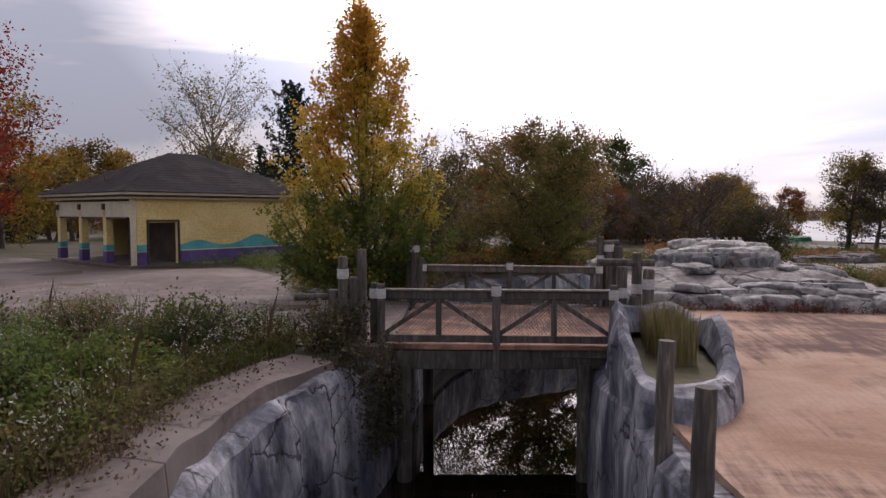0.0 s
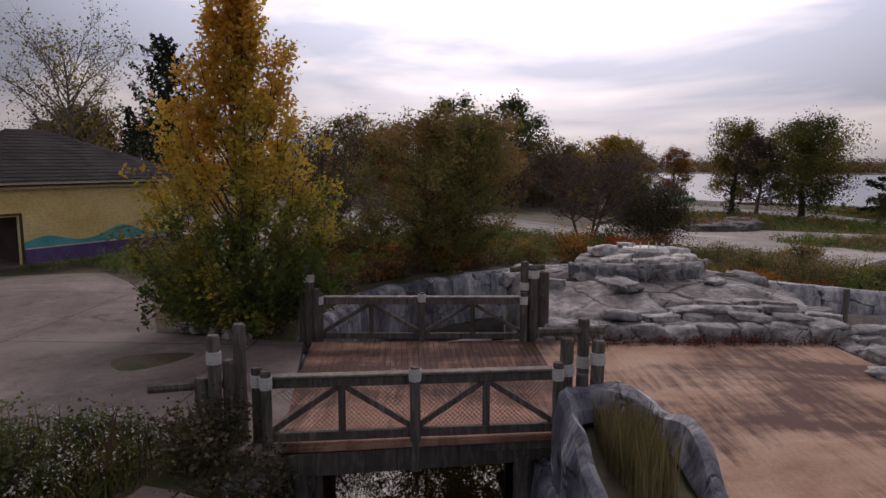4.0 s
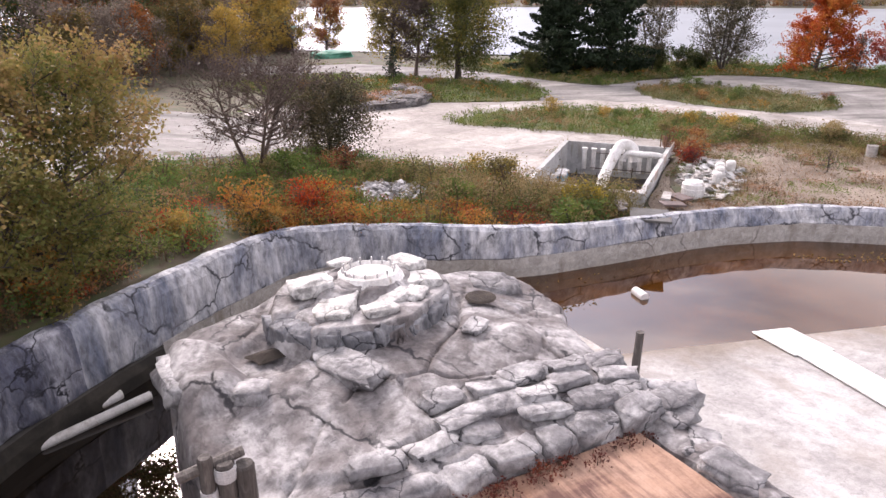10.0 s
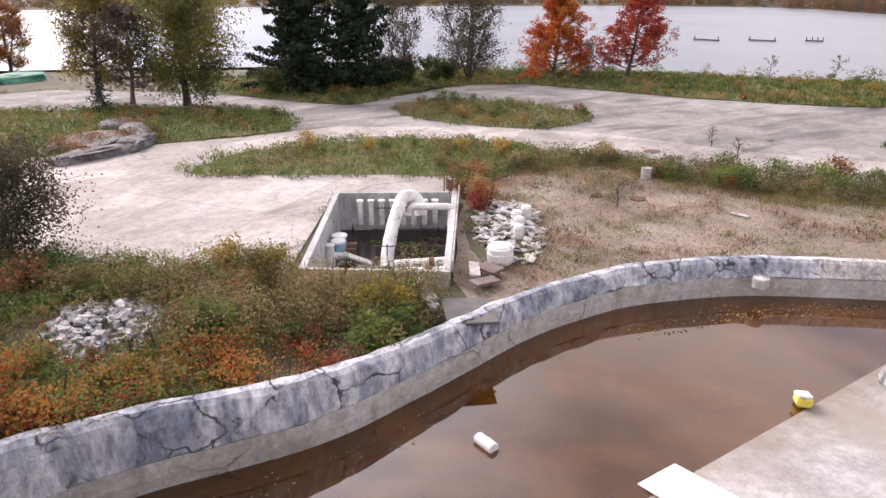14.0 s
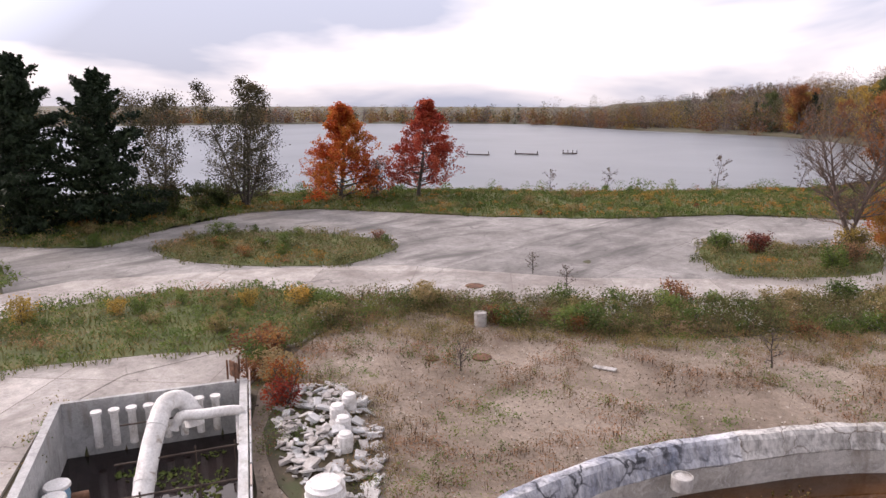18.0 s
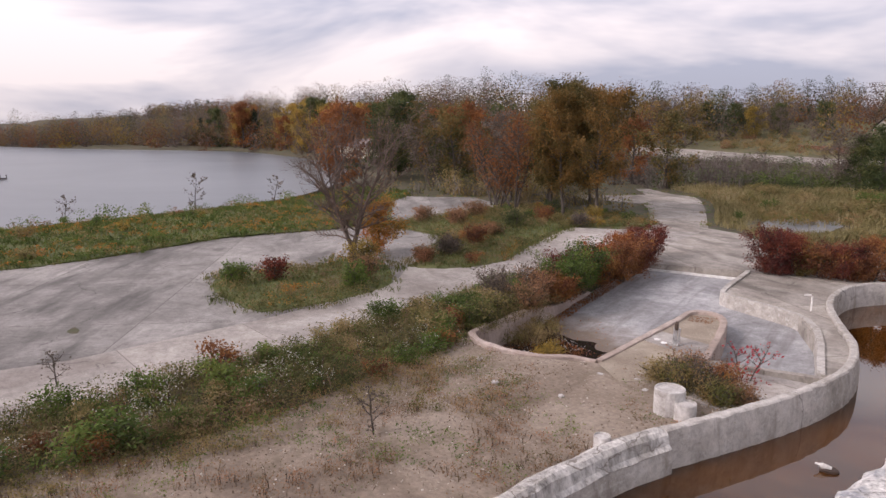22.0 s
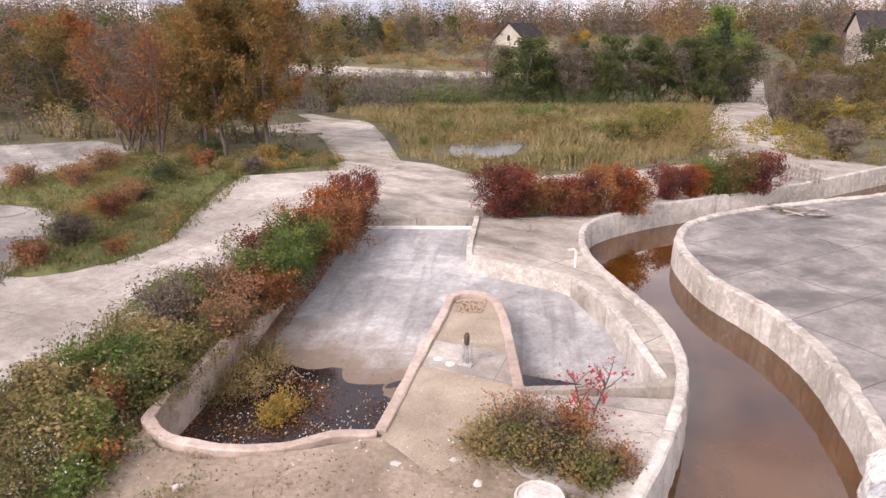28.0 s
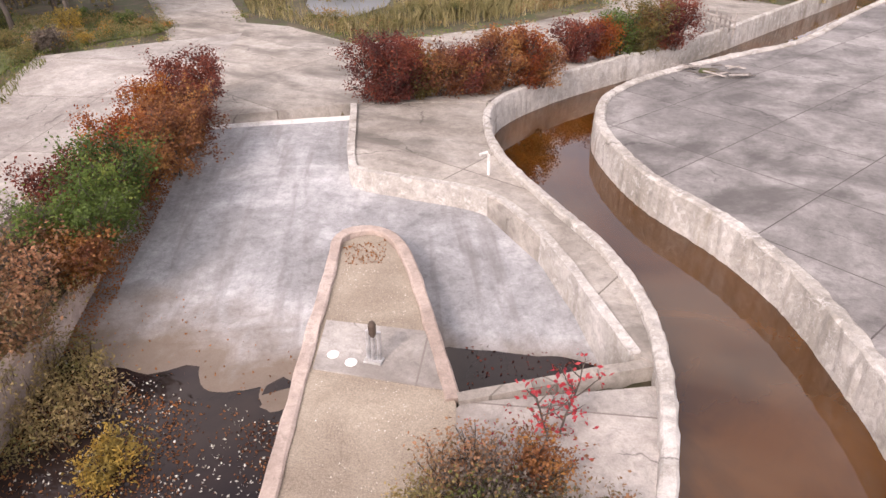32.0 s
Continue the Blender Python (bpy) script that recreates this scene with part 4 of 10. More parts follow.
def tree_meshes(seed, height, spread, base, trunk_r, limbs=16, twigs=5, leaf_n=6000, leaf=0.13, lmat="lf_olive", bmat="bark", rise=0.5, form="oval", stems=1, droop=0.0, puff=0.32, fine=True):
    """Trunk with limbs and twigs, and a crown of single leaves round the twigs."""
    rng = np.random.default_rng(seed)
    tubes, ends = [], []
    for s in range(stems):
        a0 = 2 * np.pi * s / stems + rng.uniform(0, 1)
        d0 = np.array([0.0, 0, 1]) if stems == 1 else np.array([np.cos(a0) * 0.42, np.sin(a0) * 0.42, 1])
        off = (0, 0, -0.1) if stems == 1 else (0.1 * np.cos(a0), 0.1 * np.sin(a0), -0.1)
        tr = bent(off, d0 / np.linalg.norm(d0), height * 0.93, 9, rng, 0.05, 0.05 if stems > 1 else 0.02)
        rr = trunk_r * (1 - np.linspace(0, 1, 10)) ** 0.8 * (1 if stems == 1 else 0.7) + 0.015
        rr[0] *= 1.25
        tubes.append(tube(tr, rr, 8))
        for i in range(limbs):
            u = (i + rng.uniform(0, 0.9)) / limbs
            h = base + (height * 0.97 - base) * u
            k = np.clip(h / (height * 0.93) * 9, 0, 8.99)
            p = tr[int(k)] + (tr[int(k) + 1] - tr[int(k)]) * (k - int(k))
            if form == "oval":
                w = np.sin(np.pi * (0.12 + 0.83 * u)) ** 0.7
            elif form == "column":
                w = 0.45 + 0.55 * np.sin(np.pi * (0.25 + 0.7 * u)) if u < 0.85 else 0.35
            elif form == "flame":
                w = (0.72 + 0.28 * u / 0.22) if u < 0.22 else max(0.07, 1 - 0.97 * ((u - 0.22) / 0.78) ** 1.05) * rng.uniform(0.8, 1.12)
            elif form == "cone":
                w = 1.05 - 0.95 * u
            else:
                w = 0.55 + 0.45 * np.sin(np.pi * (0.1 + 0.75 * u))
            a = i * 2.4 + rng.uniform(-0.5, 0.5)
            ln = spread * w * rng.uniform(0.75, 1.15) * (1.0 if stems == 1 else 0.75)
            el = rise * (0.4 + 0.9 * u)
            d = np.array([np.cos(a), np.sin(a), el])
            lb = bent(p, d / np.linalg.norm(d), ln * np.hypot(1, el * 0.6), 5, rng, 0.13, 0.06)
            r0 = max(0.018, trunk_r * 0.42 * (1 - 0.75 * u))
            tubes.append(tube(lb, np.linspace(r0, 0.008, 6), 5, False))
            for j in range(twigs):
                q = rng.uniform(0.25, 1.0)
                kk = min(int(q * 5), 4)
                p2 = lb[kk] + (lb[kk + 1] - lb[kk]) * (q * 5 - kk)
                d2 = (lb[kk + 1] - lb[kk]) / (np.linalg.norm(lb[kk + 1] - lb[kk]) + 1e-9) + rng.normal(size=3) * 0.55
                d2[2] += 0.1 + rise * 0.25 - droop
                tw = bent(p2, d2 / np.linalg.norm(d2), ln * rng.uniform(0.22, 0.45), 3, rng, 0.2, 0.04 - droop * 0.35)
                tubes.append(tube(tw, np.linspace(max(0.008, r0 * 0.35), 0.004, 4), 3, False))
                ends.append(tw)
                if fine:
                    for _ in range(3):
                        p3 = tw[rng.integers(1, 4)]
                        d3 = rng.normal(size=3) * 0.7 + d2
                        t3 = bent(p3, d3 / np.linalg.norm(d3), ln * rng.uniform(0.1, 0.22), 2, rng, 0.2, -droop * 0.3)
                        tubes.append(tube(t3, [0.006, 0.005, 0.003], 3, False))
                        ends.append(t3)
    v, f = joined(tubes)
    wood_me = mesh_np("trunk", v, f, bmat)
    if not leaf_n:
        return wood_me, None
    node = np.vstack(ends)
    node = node[rng.integers(0, len(node), leaf_n)] + rng.normal(size=(leaf_n, 3)) * puff * (1, 1, 0.85)
    if droop:
        node[:, 2] -= np.abs(rng.normal(size=leaf_n)) * droop * 2.2
    node[:, 2] = np.maximum(node[:, 2], 0.12)
    return wood_me, leaves("crown", node, leaf, lmat, 0.6, 0.25 + droop, rng)


def tree(name, loc, label, group="", category="tree", rz=0.0, **kw):
    w, c = tree_meshes(**kw)
    t = thing(name, loc, label, category, group, rz)
    part("trunk", w, t, "forked trunk with bare limbs" if c is None else "")
    if c:
        part("crown", c, t)
    return t


def spruce(name, loc, height, spread, seed, label, group="", base=0.4, mat="lf_conifer", leaf=0.26, per=46):
    rng = np.random.default_rng(seed)
    tubes = [tube([(0, 0, -0.1), (0.05, 0, height * 0.5), (0, 0.03, height)], [0.028 * height, 0.016 * height, 0.01], 8)]
    cs = []
    n = int(height * 7.5)
    for i in range(n):
        u = (i + rng.uniform(0, 0.8)) / n
        h = base + (height - base) * u
        ln = spread * (1.02 - u) ** 0.62 * rng.uniform(0.45, 1.15) + 0.12
        a = i * 2.4 + rng.uniform(-0.4, 0.4)
        d = np.array([np.cos(a), np.sin(a), -0.18 + 0.65 * u])
        lb = bent((0, 0, h), d / np.linalg.norm(d), ln, 4, rng, 0.06, 0.05)
        tubes.append(tube(lb, np.linspace(0.035 * (1.1 - u), 0.006, 5), 4, False))
        m = int(per * (0.35 + ln / spread))
        q = rng.uniform(0.12, 1, m) * 3.999
        k = q.astype(int)
        c = lb[k] + (lb[k + 1] - lb[k]) * (q - k)[:, None]
        wdt = 0.16 * ln * (1.15 - q / 4)
        c = c + rng.normal(size=(m, 3)) * np.column_stack([wdt, wdt, 0.05 + 0 * wdt]) - np.column_stack([0 * q, 0 * q, np.abs(rng.normal(size=m)) * 0.24])
        cs.append(c)
    v, f = joined(tubes)
    t = thing(name, loc, label, "tree", group)
    part("trunk", mesh_np("trunk", v, f, "bark"), t)
    part("crown", leaves("crown", np.vstack(cs), leaf, mat, 0.42, 0.5, rng), t)
    return t


def woods(name, spots, zs, heights, mat, label, per=70, leaf=0.9, seed=3, fat=0.32, bole=True, bottom=0.12, bare=4, twig="barkpale"):
    """Far trees told apart only as a mass: crowns of clumps on thin trunks."""
    rng = np.random.default_rng(seed)
    n = len(spots)
    t = bottom + (1 - bottom) * rng.uniform(0, 1, (n, per)) ** 1.05
    w = fat * heights[:, None] * np.sin(np.pi * np.clip(0.15 + 0.8 * (t - bottom) / (1 - bottom), 0.05, 0.97)) ** 0.7
    a, r = rng.uniform(0, 2 * np.pi, (n, per)), np.sqrt(rng.uniform(0, 1, (n, per))) * w
    r *= 1 + 0.35 * np.sin(3 * a + t * 9)
    c = np.stack([spots[:, None, 0] + r * np.cos(a), spots[:, None, 1] + r * np.sin(a), zs[:, None] + t * heights[:, None]], -1).reshape(-1, 3)
    sz = np.repeat(heights / heights.mean(), per) * leaf * (1.3 - 0.8 * t.ravel())
    stuff(name, leaves(name, c, sz, mat, 0.7, 0.0, rng), label, "woods")
    if bole:
        b = np.column_stack([spots, zs - 0.3])
        b = np.repeat(b, bare, 0) + rng.normal(size=(bare * n, 3)) * (0.5, 0.5, 0)
        stuff(name + "_boles", blades(name + "_boles", b, np.repeat(heights * 0.8, bare) * rng.uniform(0.6, 1.1, bare * n), 0.05, twig, 0.04 if bare < 8 else 0.2, rng), "grey trunks and bare limbs of " + label, "trunks")


def fringe(poly, n, rng, over=0.5, thin=None):
    """Places in a polygon and a ragged hem round it."""
    p = np.asarray(poly, float)
    lo, hi = p.min(0) - over, p.max(0) + over
    q = rng.uniform(lo, hi, (n * 4, 2))
    d = gap_to(p, q[:, 0], q[:, 1])
    edge = over * (2.2 * np.array([noise.noise(Vector((a * 0.6, b * 0.6, 2.0))) * 0.5 + 0.5 for a, b in q]) - 0.5)
    q = q[d < edge]
    if thin is not None and len(q):
        q = q[rng.uniform(size=len(q)) < thin(q[:, 0], q[:, 1])]
    return q[:n]

# ---- plan ----
WATER, LAKE, PLAIN = -2.65, -2.75, -1.95
OUTER = [(-2.7, -10, -0.35), (-2.75, 0, -0.35), (-2.75, 6.8, -0.35), (-2.65, 8.6, -0.3), (-2.3, 10.2, -0.25), (-1.72, 11.6, -0.2), (-1.3, 13.0, -0.25), (-1.05, 16, -0.25), (-0.85, 19.0, -0.15),
         (-0.55, 21.2, -0.1), (0.0, 23.3, -0.1), (0.9, 25.5, -0.1), (2.2, 26.9, -0.1), (4.2, 28.2, -0.1), (6.4, 29.4, -0.12), (9.9, 31.1, -0.22), (12.2, 31.6, -0.4), (15.3, 30.3, -0.6),
         (18.9, 27.9, -0.8), (22.4, 26.7, -1.0), (26.8, 25.5, -1.15), (29.4, 24.3, -1.2), (31.5, 22.9, -1.2), (34.1, 20.0, -1.2), (35.7, 17.1, -1.2), (37.2, 13.4, -1.25), (37.8, 9.4, -1.3), (37.75, 6.9, -1.3)]
EAST = [(37.75, 6.9, -1.3), (37.35, 3.5, -1.3), (37.15, 0.6, -1.3), (37.22, -2.0, -1.3), (37.64, -4.3, -1.3), (38.78, -6.9, -1.3), (40.6, -9.4, -1.3), (42.8, -12.6, -1.3), (44.1, -15.9, -1.3),
        (44.3, -18.9, -1.3), (42.6, -22.8, -1.3), (39.5, -27.3, -1.3), (35.0, -33.3, -1.3), (27.6, -46, -1.3), (21.0, -57.5, -1.3)]
CURB = [(19.0, -53.5, -1.4), (25.0, -42.8, -1.4), (29.5, -34.4, -1.4), (33.7, -29.8, -1.4), (37.9, -24.9, -1.4), (39.8, -21.2, -1.4), (40.0, -18.2, -1.4), (39.5, -15.8, -1.4), (37.9, -12.4, -1.4), (35.6, -9.6, -1.4),
        (34.0, -6.8, -1.4), (33.0, -3.5, -1.4), (32.5, -0.8, -1.4)]
POOL = [p[:2] for p in glide(OUTER, 0.8)] + [p[:2] for p in glide(EAST, 0.8)[1:]] + [(-3.1, -57.5)]
BASIN = [(57.2, -14.0), (54.6, -6.5), (51.7, 1.2), (50.0, 5.5), (48.8, 6.0), (46.2, 5.4), (45.3, 4.4), (43.95, 3.5), (45.1, -0.4), (46.65, -6.1), (45.5, -6.7), (44.2, -5.4), (41.5, -0.25), (37.9, -2.4),
         (40.2, -6.7), (43.1, -9.85), (45.9, -10.2), (47.6, -10.3), (48.6, -12.0), (50.5, -17.2)]
PIT = [(33.7, 38.9), (36.9, 33.8), (27.8, 29.0), (25.3, 33.8)]
LAKE_SHORE = [(-80, 330), (0, 250), (36, 172), (56, 128), (72, 107), (83, 92), (89, 76), (95, 63), (101, 54), (106, 39), (107, 24), (112, 8), (117, -5), (124, -15), (150, -34), (200, -52), (283, -52), (350, 2),
              (420, 40), (440, 75), (420, 160), (348, 255), (250, 340), (100, 420), (-80, 460)]


def land(x, y):
    """Height of the natural ground, pits and pools left out."""
    x, y = np.asarray(x, float), np.asarray(y, float)
    z = PLAIN * ss(2, 27, x)
    z = z + 0.4 * ss(-7, -20, y) * ss(36, 44, x)
    d = gap_to(LAKE_SHORE, x, y)
    z = -4.5 + (z + 4.5) * ss(-8, 12, d)
    far = np.hypot(x - 40, y)
    z = z + 14 * ss(20, 90, -(y + 25)) * ss(110, 260, far) * ss(0, 90, d)
    z = z + 4 * ss(40, 300, d) * ss(150, 400, far)
    return z


def grow(core, ends, ratio=1.22):
    lo, hi, st = core
    a = list(np.arange(lo, hi + 1e-6, st))
    s, x = st, hi
    while x < ends[1]:
        s *= ratio
        x += s
        a.append(x)
    s, x = st, lo
    while x > ends[0]:
        s *= ratio
        x -= s
        a.insert(0, x)
    return np.array(a)


gx, gy = grow((-8, 60, 0.34), (-2500, 3000), 1.12), grow((-48, 44, 0.34), (-2500, 2500), 1.12)
GX, GY = np.meshgrid(gx, gy)
GZ = land(GX, GY)
near = (np.abs(GX - 25) < 45) & (np.abs(GY) < 60)
for hole, slack, floor_z in ((POOL, 0.22, -3.7), (BASIN, 0.12, -3.7), (PIT, 0.1, -4.6)):
    dd = gap_to(hole, GX, GY)
    GZ = np.where((dd < slack) & near, floor_z, GZ)
rough = np.array([noise.noise(Vector((a * 0.35, b * 0.35, 0))) for a, b in zip(GX.ravel(), GY.ravel())]).reshape(GX.shape)
GZ = GZ + 0.07 * rough * (GZ > -3)
ny_, nx_ = GX.shape
ii, jj = np.meshgrid(np.arange(ny_ - 1), np.arange(nx_ - 1), indexing="ij")
k0 = ii * nx_ + jj
structure("ground", mesh_np("ground", np.stack([GX, GY, GZ], -1).reshape(-1, 3), np.stack([k0, k0 + 1, k0 + nx_ + 1, k0 + nx_], -1).reshape(-1, 4), "soil", True),
          "brown soil with leaf litter and moss, sloping to the lake", "ground")


def flat_water(name, poly, z, mat, label):
    bm = bmesh.new()
    f = bm.faces.new([bm.verts.new((x, y, z)) for x, y in poly])
    bmesh.ops.triangulate(bm, faces=[f])
    bm.normal_update()
    if sum(q.normal.z for q in bm.faces) < 0:
        bmesh.ops.reverse_faces(bm, faces=bm.faces[:])
    structure(name, done(bm, name, mat), label, "water")


flat_water("water_lake", glide(LAKE_SHORE, 12, True) + 0, LAKE, "lake", "wide grey lake reflecting the overcast sky")
flat_water("water_pool", POOL, WATER, "pool", "shallow murky brown water standing in the abandoned pool")

# pool walls
UP = [(-0.52, -1.7), (-0.5, -0.12), (-0.3, 0.0), (-0.06, -0.02), (0.06, -0.14), (0.16, -0.45), (0.26, "-1.86"), (0.20, "-1.95")]
LOW = [(0.0, "-1.8"), (0.24, "-1.9"), (0.30, "-2.3"), (0.33, "-3.6"), (-0.1, "-3.6")]
k = 12
# The bend takes the darkened copy, standing in for shade beyond the bridge.
structure("wall_canal_bend", sweep("wall_canal_bend", OUTER[k - 4:14], UP, "canalrock", 0.07, 1.3, 0.3, side=-1), "streaked painted rock wall at the canal bend, canal shade in its colour", "wall")
structure("wall_pool_corner", sweep("wall_pool_corner", OUTER[24:], UP, "palewall", 0.07, 1.3, 0.3, side=-1), "worn whitish painted wall where the pool turns", "wall")
structure("wall_pool_north", sweep("wall_pool_north", OUTER[13:25], UP, "wallrock", 0.07, 1.3, 0.3, side=-1), "blue-grey painted artificial rock wall round the pool", "wall")
structure("wall_canal_footing", sweep("wall_canal_footing", OUTER[k - 4:15], [(0.0, "-1.8"), (0.24, "-2.02"), (0.30, "-2.3"), (0.33, "-3.6"), (-0.1, "-3.6")], "wetshadecurb", 0.02, 0.8, 0.5, side=-1), "slimy footing at the canal bend, blackened to include its shade", "wall")
structure("wall_pool_base", sweep("wall_pool_base", OUTER[14:], LOW, "curb", 0.02, 0.8, 0.5, side=-1), "bare concrete footing under the painted wall", "wall")
CANAL = [(-0.75, -1.2), (-0.7, -0.08), (-0.4, 0.06), (-0.05, 0.05), (0.12, -0.12), (0.18, -0.5), (0.24, -1.2), (0.3, "-3.6")]
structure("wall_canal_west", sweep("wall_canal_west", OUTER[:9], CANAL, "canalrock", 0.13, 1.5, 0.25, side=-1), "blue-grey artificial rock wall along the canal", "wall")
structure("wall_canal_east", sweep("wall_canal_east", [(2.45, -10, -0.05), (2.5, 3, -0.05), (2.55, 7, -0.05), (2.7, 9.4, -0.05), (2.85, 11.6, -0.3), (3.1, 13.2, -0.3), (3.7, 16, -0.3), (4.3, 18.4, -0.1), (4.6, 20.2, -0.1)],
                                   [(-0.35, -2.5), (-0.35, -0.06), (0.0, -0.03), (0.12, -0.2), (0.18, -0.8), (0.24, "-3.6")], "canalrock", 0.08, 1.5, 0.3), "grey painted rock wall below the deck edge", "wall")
SE = [(-0.34, -1.4), (-0.32, -0.06), (-0.27, 0.0), (-0.04, 0.0), (0.02, -0.05), (0.07, -0.5), (0.12, "-3.6")]
structure("wall_pool_east", sweep("wall_pool_east", EAST, SE, "curb", 0.055, 3.0, 0.22, side=-1), "weathered beige concrete pool wall with worn white paint", "wall")
structure("wall_island", sweep("wall_island", CURB, [(-0.4, -1.0), (-0.38, -0.05), (-0.3, 0.02), (0.0, 0.02), (0.06, -0.05), (0.1, -0.5), (0.14, "-3.6")], "curb", 0.06, 3.0, 0.22, side=-1), "pale concrete curb wall round the pool deck", "wall")


# floors inside the pool
def pool_floor(x, y):
    d = (np.asarray(x) - 22) * -0.447 + (np.asarray(y) - 19.3) * -0.894
    return np.clip(np.minimum(-1.5, WATER + 0.13 * d), -3.4, -1.0)


FLOOR_N = [(9.2, 0), (12.4, 13.5), (13.2, 18.0), (13.9, 21), (14.6, 24.5), (19, 24.5), (24, 22.5), (29.5, 19.5), (31.3, 14), (32.9, 5), (32.4, 0.5), (31, 0.5)]
FLOOR_S = [(9.2, 0), (31, 0.5), (32.3, 0.5), (32.3, -1), (32.8, -3.5), (33.8, -6.8), (35.4, -9.6), (37.7, -12.4), (39.3, -15.8), (39.8, -18.2), (39.6, -21.2), (37.7, -24.9), (33.5, -29.8), (29.3, -34.4), (24.8, -42.6), (18.8, -53.3), (9, -53.3)]
structure("floor_pool_north", slab("floor_pool_north", FLOOR_N, "beach", pool_floor, 0.2, 0.8), "bleached white concrete pool floor sloping into the water", "floor")
structure("floor_pool_south", slab("floor_pool_south", FLOOR_S, "island", pool_floor, 0.2, 1.2), "dark stained concrete pool deck with square joints", "floor")

# raised deck, bridge plaza and walkways
DECK = [(3.84, 12.95), (4.5, 18.3), (11.35, 17.0), (11.05, 14.2), (10.4, 11), (9.6, 5), (9.4, -10), (2.7, -10), (2.75, 7), (2.9, 9.4), (3.1, 11.8)]
structure("deck", slab("deck", DECK, "ochre", lambda x, y: 0 * x, 3.4, 1.5), "ochre stamped concrete deck with dark brown stains", "deck")
PLAZA_W = [(-1.0, 12.6), (-0.95, 18.9), (-4.6, 20.3), (-6.2, 26), (-9, 30.4), (-13.6, 29.8), (-17, 32), (-24, 38), (-45, 38), (-45, 17.5), (-12, 15.6), (-5.5, 14.0), (-3.0, 12.9)]
structure("walkway_west", slab("walkway_west", PLAZA_W, "plazawest", lambda x, y: 0 * x + 0.03, 0.5, 2.0), "purplish grey concrete walkway with pale patches", "walkway")


def over(h):
    return lambda x, y: land(x, y) + h


PLAZA = [(51.5, 36), (56, 34), (55.5, 33), (55, 20), (56.4, 13), (59, 5), (61.2, 1), (66, -4), (73, -9), (80, -8), (90, -4), (103, -21), (97, -28), (88, -26), (84, -12), (84.5, 8), (80, 19), (78.5, 30), (79.7, 48.4), (75.5, 54.5),
         (65, 56.5), (58, 57), (57, 68), (56, 76), (50, 90), (36, 96), (30, 90), (43, 76), (51, 68), (52.5, 60), (45.5, 52.5), (48, 48), (52, 42)]
structure("plaza", slab("plaza", PLAZA, "plaza", over(0.05), 0.2, 2.5), "grey stained concrete plaza with long cracks and joints", "plaza")
PLAZA_N = [(-14, 39), (-6, 40.5), (2, 42.5), (10, 45.5), (19, 47), (23, 52), (22, 60), (14, 66), (0, 62), (-16, 56)]
structure("plaza_north", slab("plaza_north", PLAZA_N, "plaza", over(0.04), 0.2, 2.5, 0.5), "pale worn concrete plaza behind the trees", "plaza")
ROAD = [(22.5, 62), (25.5, 52.5), (22, 50), (20.5, 45.5), (24.9, 34.5), (33.7, 39.35), (37.4, 39.2), (41.3, 36.2), (42, 34), (44.5, 33.6), (49, 35.0), (50.6, 30), (50.3, 24.5), (51.6, 20), (52.3, 14), (54.4, 8), (56.5, 1),
        (57.4, -3), (58.2, -9), (58.9, -14.0), (58.6, -18), (62.5, -28.4), (65.8, -25.5), (71, -20.5), (66.3, -11.2), (63.4, -6.8), (63, -3.2), (65.5, 0.3), (62.9, 2.4), (60.4, 5.6), (58.2, 13.2), (56.6, 22), (57.6, 33.5), (54.8, 42), (49.5, 51.5), (43, 55), (37, 59), (31.5, 61), (26, 66)]
structure("road", slab("road", ROAD, "road", over(0.08), 0.2, 2.0), "pale worn concrete road and service apron", "road")
structure("apron_pit", slab("apron_pit", [(33.65, 39.2), (37.15, 33.95), (38.9, 34.1), (41.5, 36.3), (37.5, 39.4)], "road", over(0.06), 0.2, 1.5), "pale concrete apron beside the pump pit", "path")
UPPER = [(50.65, -17.3), (57.0, -13.9), (59.3, -18.2), (62.6, -28.4), (64, -31), (60.5, -30.6), (54.5, -27.2), (46.2, -34.5), (41.3, -41.5), (42.3, -55), (45, -75), (47, -140), (42, -140), (38, -80), (33.5, -52), (28, -46.5), (35.3, -33.6), (39.9, -27.6), (43.0, -23.2), (44.9, -19)]
structure("path_upper", slab("path_upper", UPPER, "pathtop", over(0.1), 0.9, 2.0), "pale concrete path above the slide floor", "path")
UPPER2 = [(62.5, -28.3), (66, -25.6), (69, -29.2), (76, -37.2), (80.5, -41.5), (85, -40.4), (90, -36.5), (94, -40), (89, -46), (87.4, -50), (94.4, -55.8), (92.8, -57), (85.5, -53.6), (82.6, -53.8), (78.8, -50.2), (73, -43.2), (64.2, -31.6)]
structure("path_east", slab("path_east", UPPER2, "pathtop", over(0.07), 0.15, 2.0), "cracked concrete path between marsh and trees", "path")
WALKC = [(38.0, -2.5), (40.25, -6.6), (43.1, -9.75), (45.9, -10.1), (47.9, -10.4), (48.8, -12.2), (50.7, -17.2), (44.9, -18.8), (44.4, -15.9), (43.1, -12.5), (40.9, -9.2), (39.0, -6.7), (37.7, -4.1), (37.3, -2.2)]
structure("path_curved", slab("path_curved", WALKC, "pathtop", lambda x, y: 0 * x - 1.5, 1.0, 1.0), "narrow curved concrete walk between basin and pool", "path")
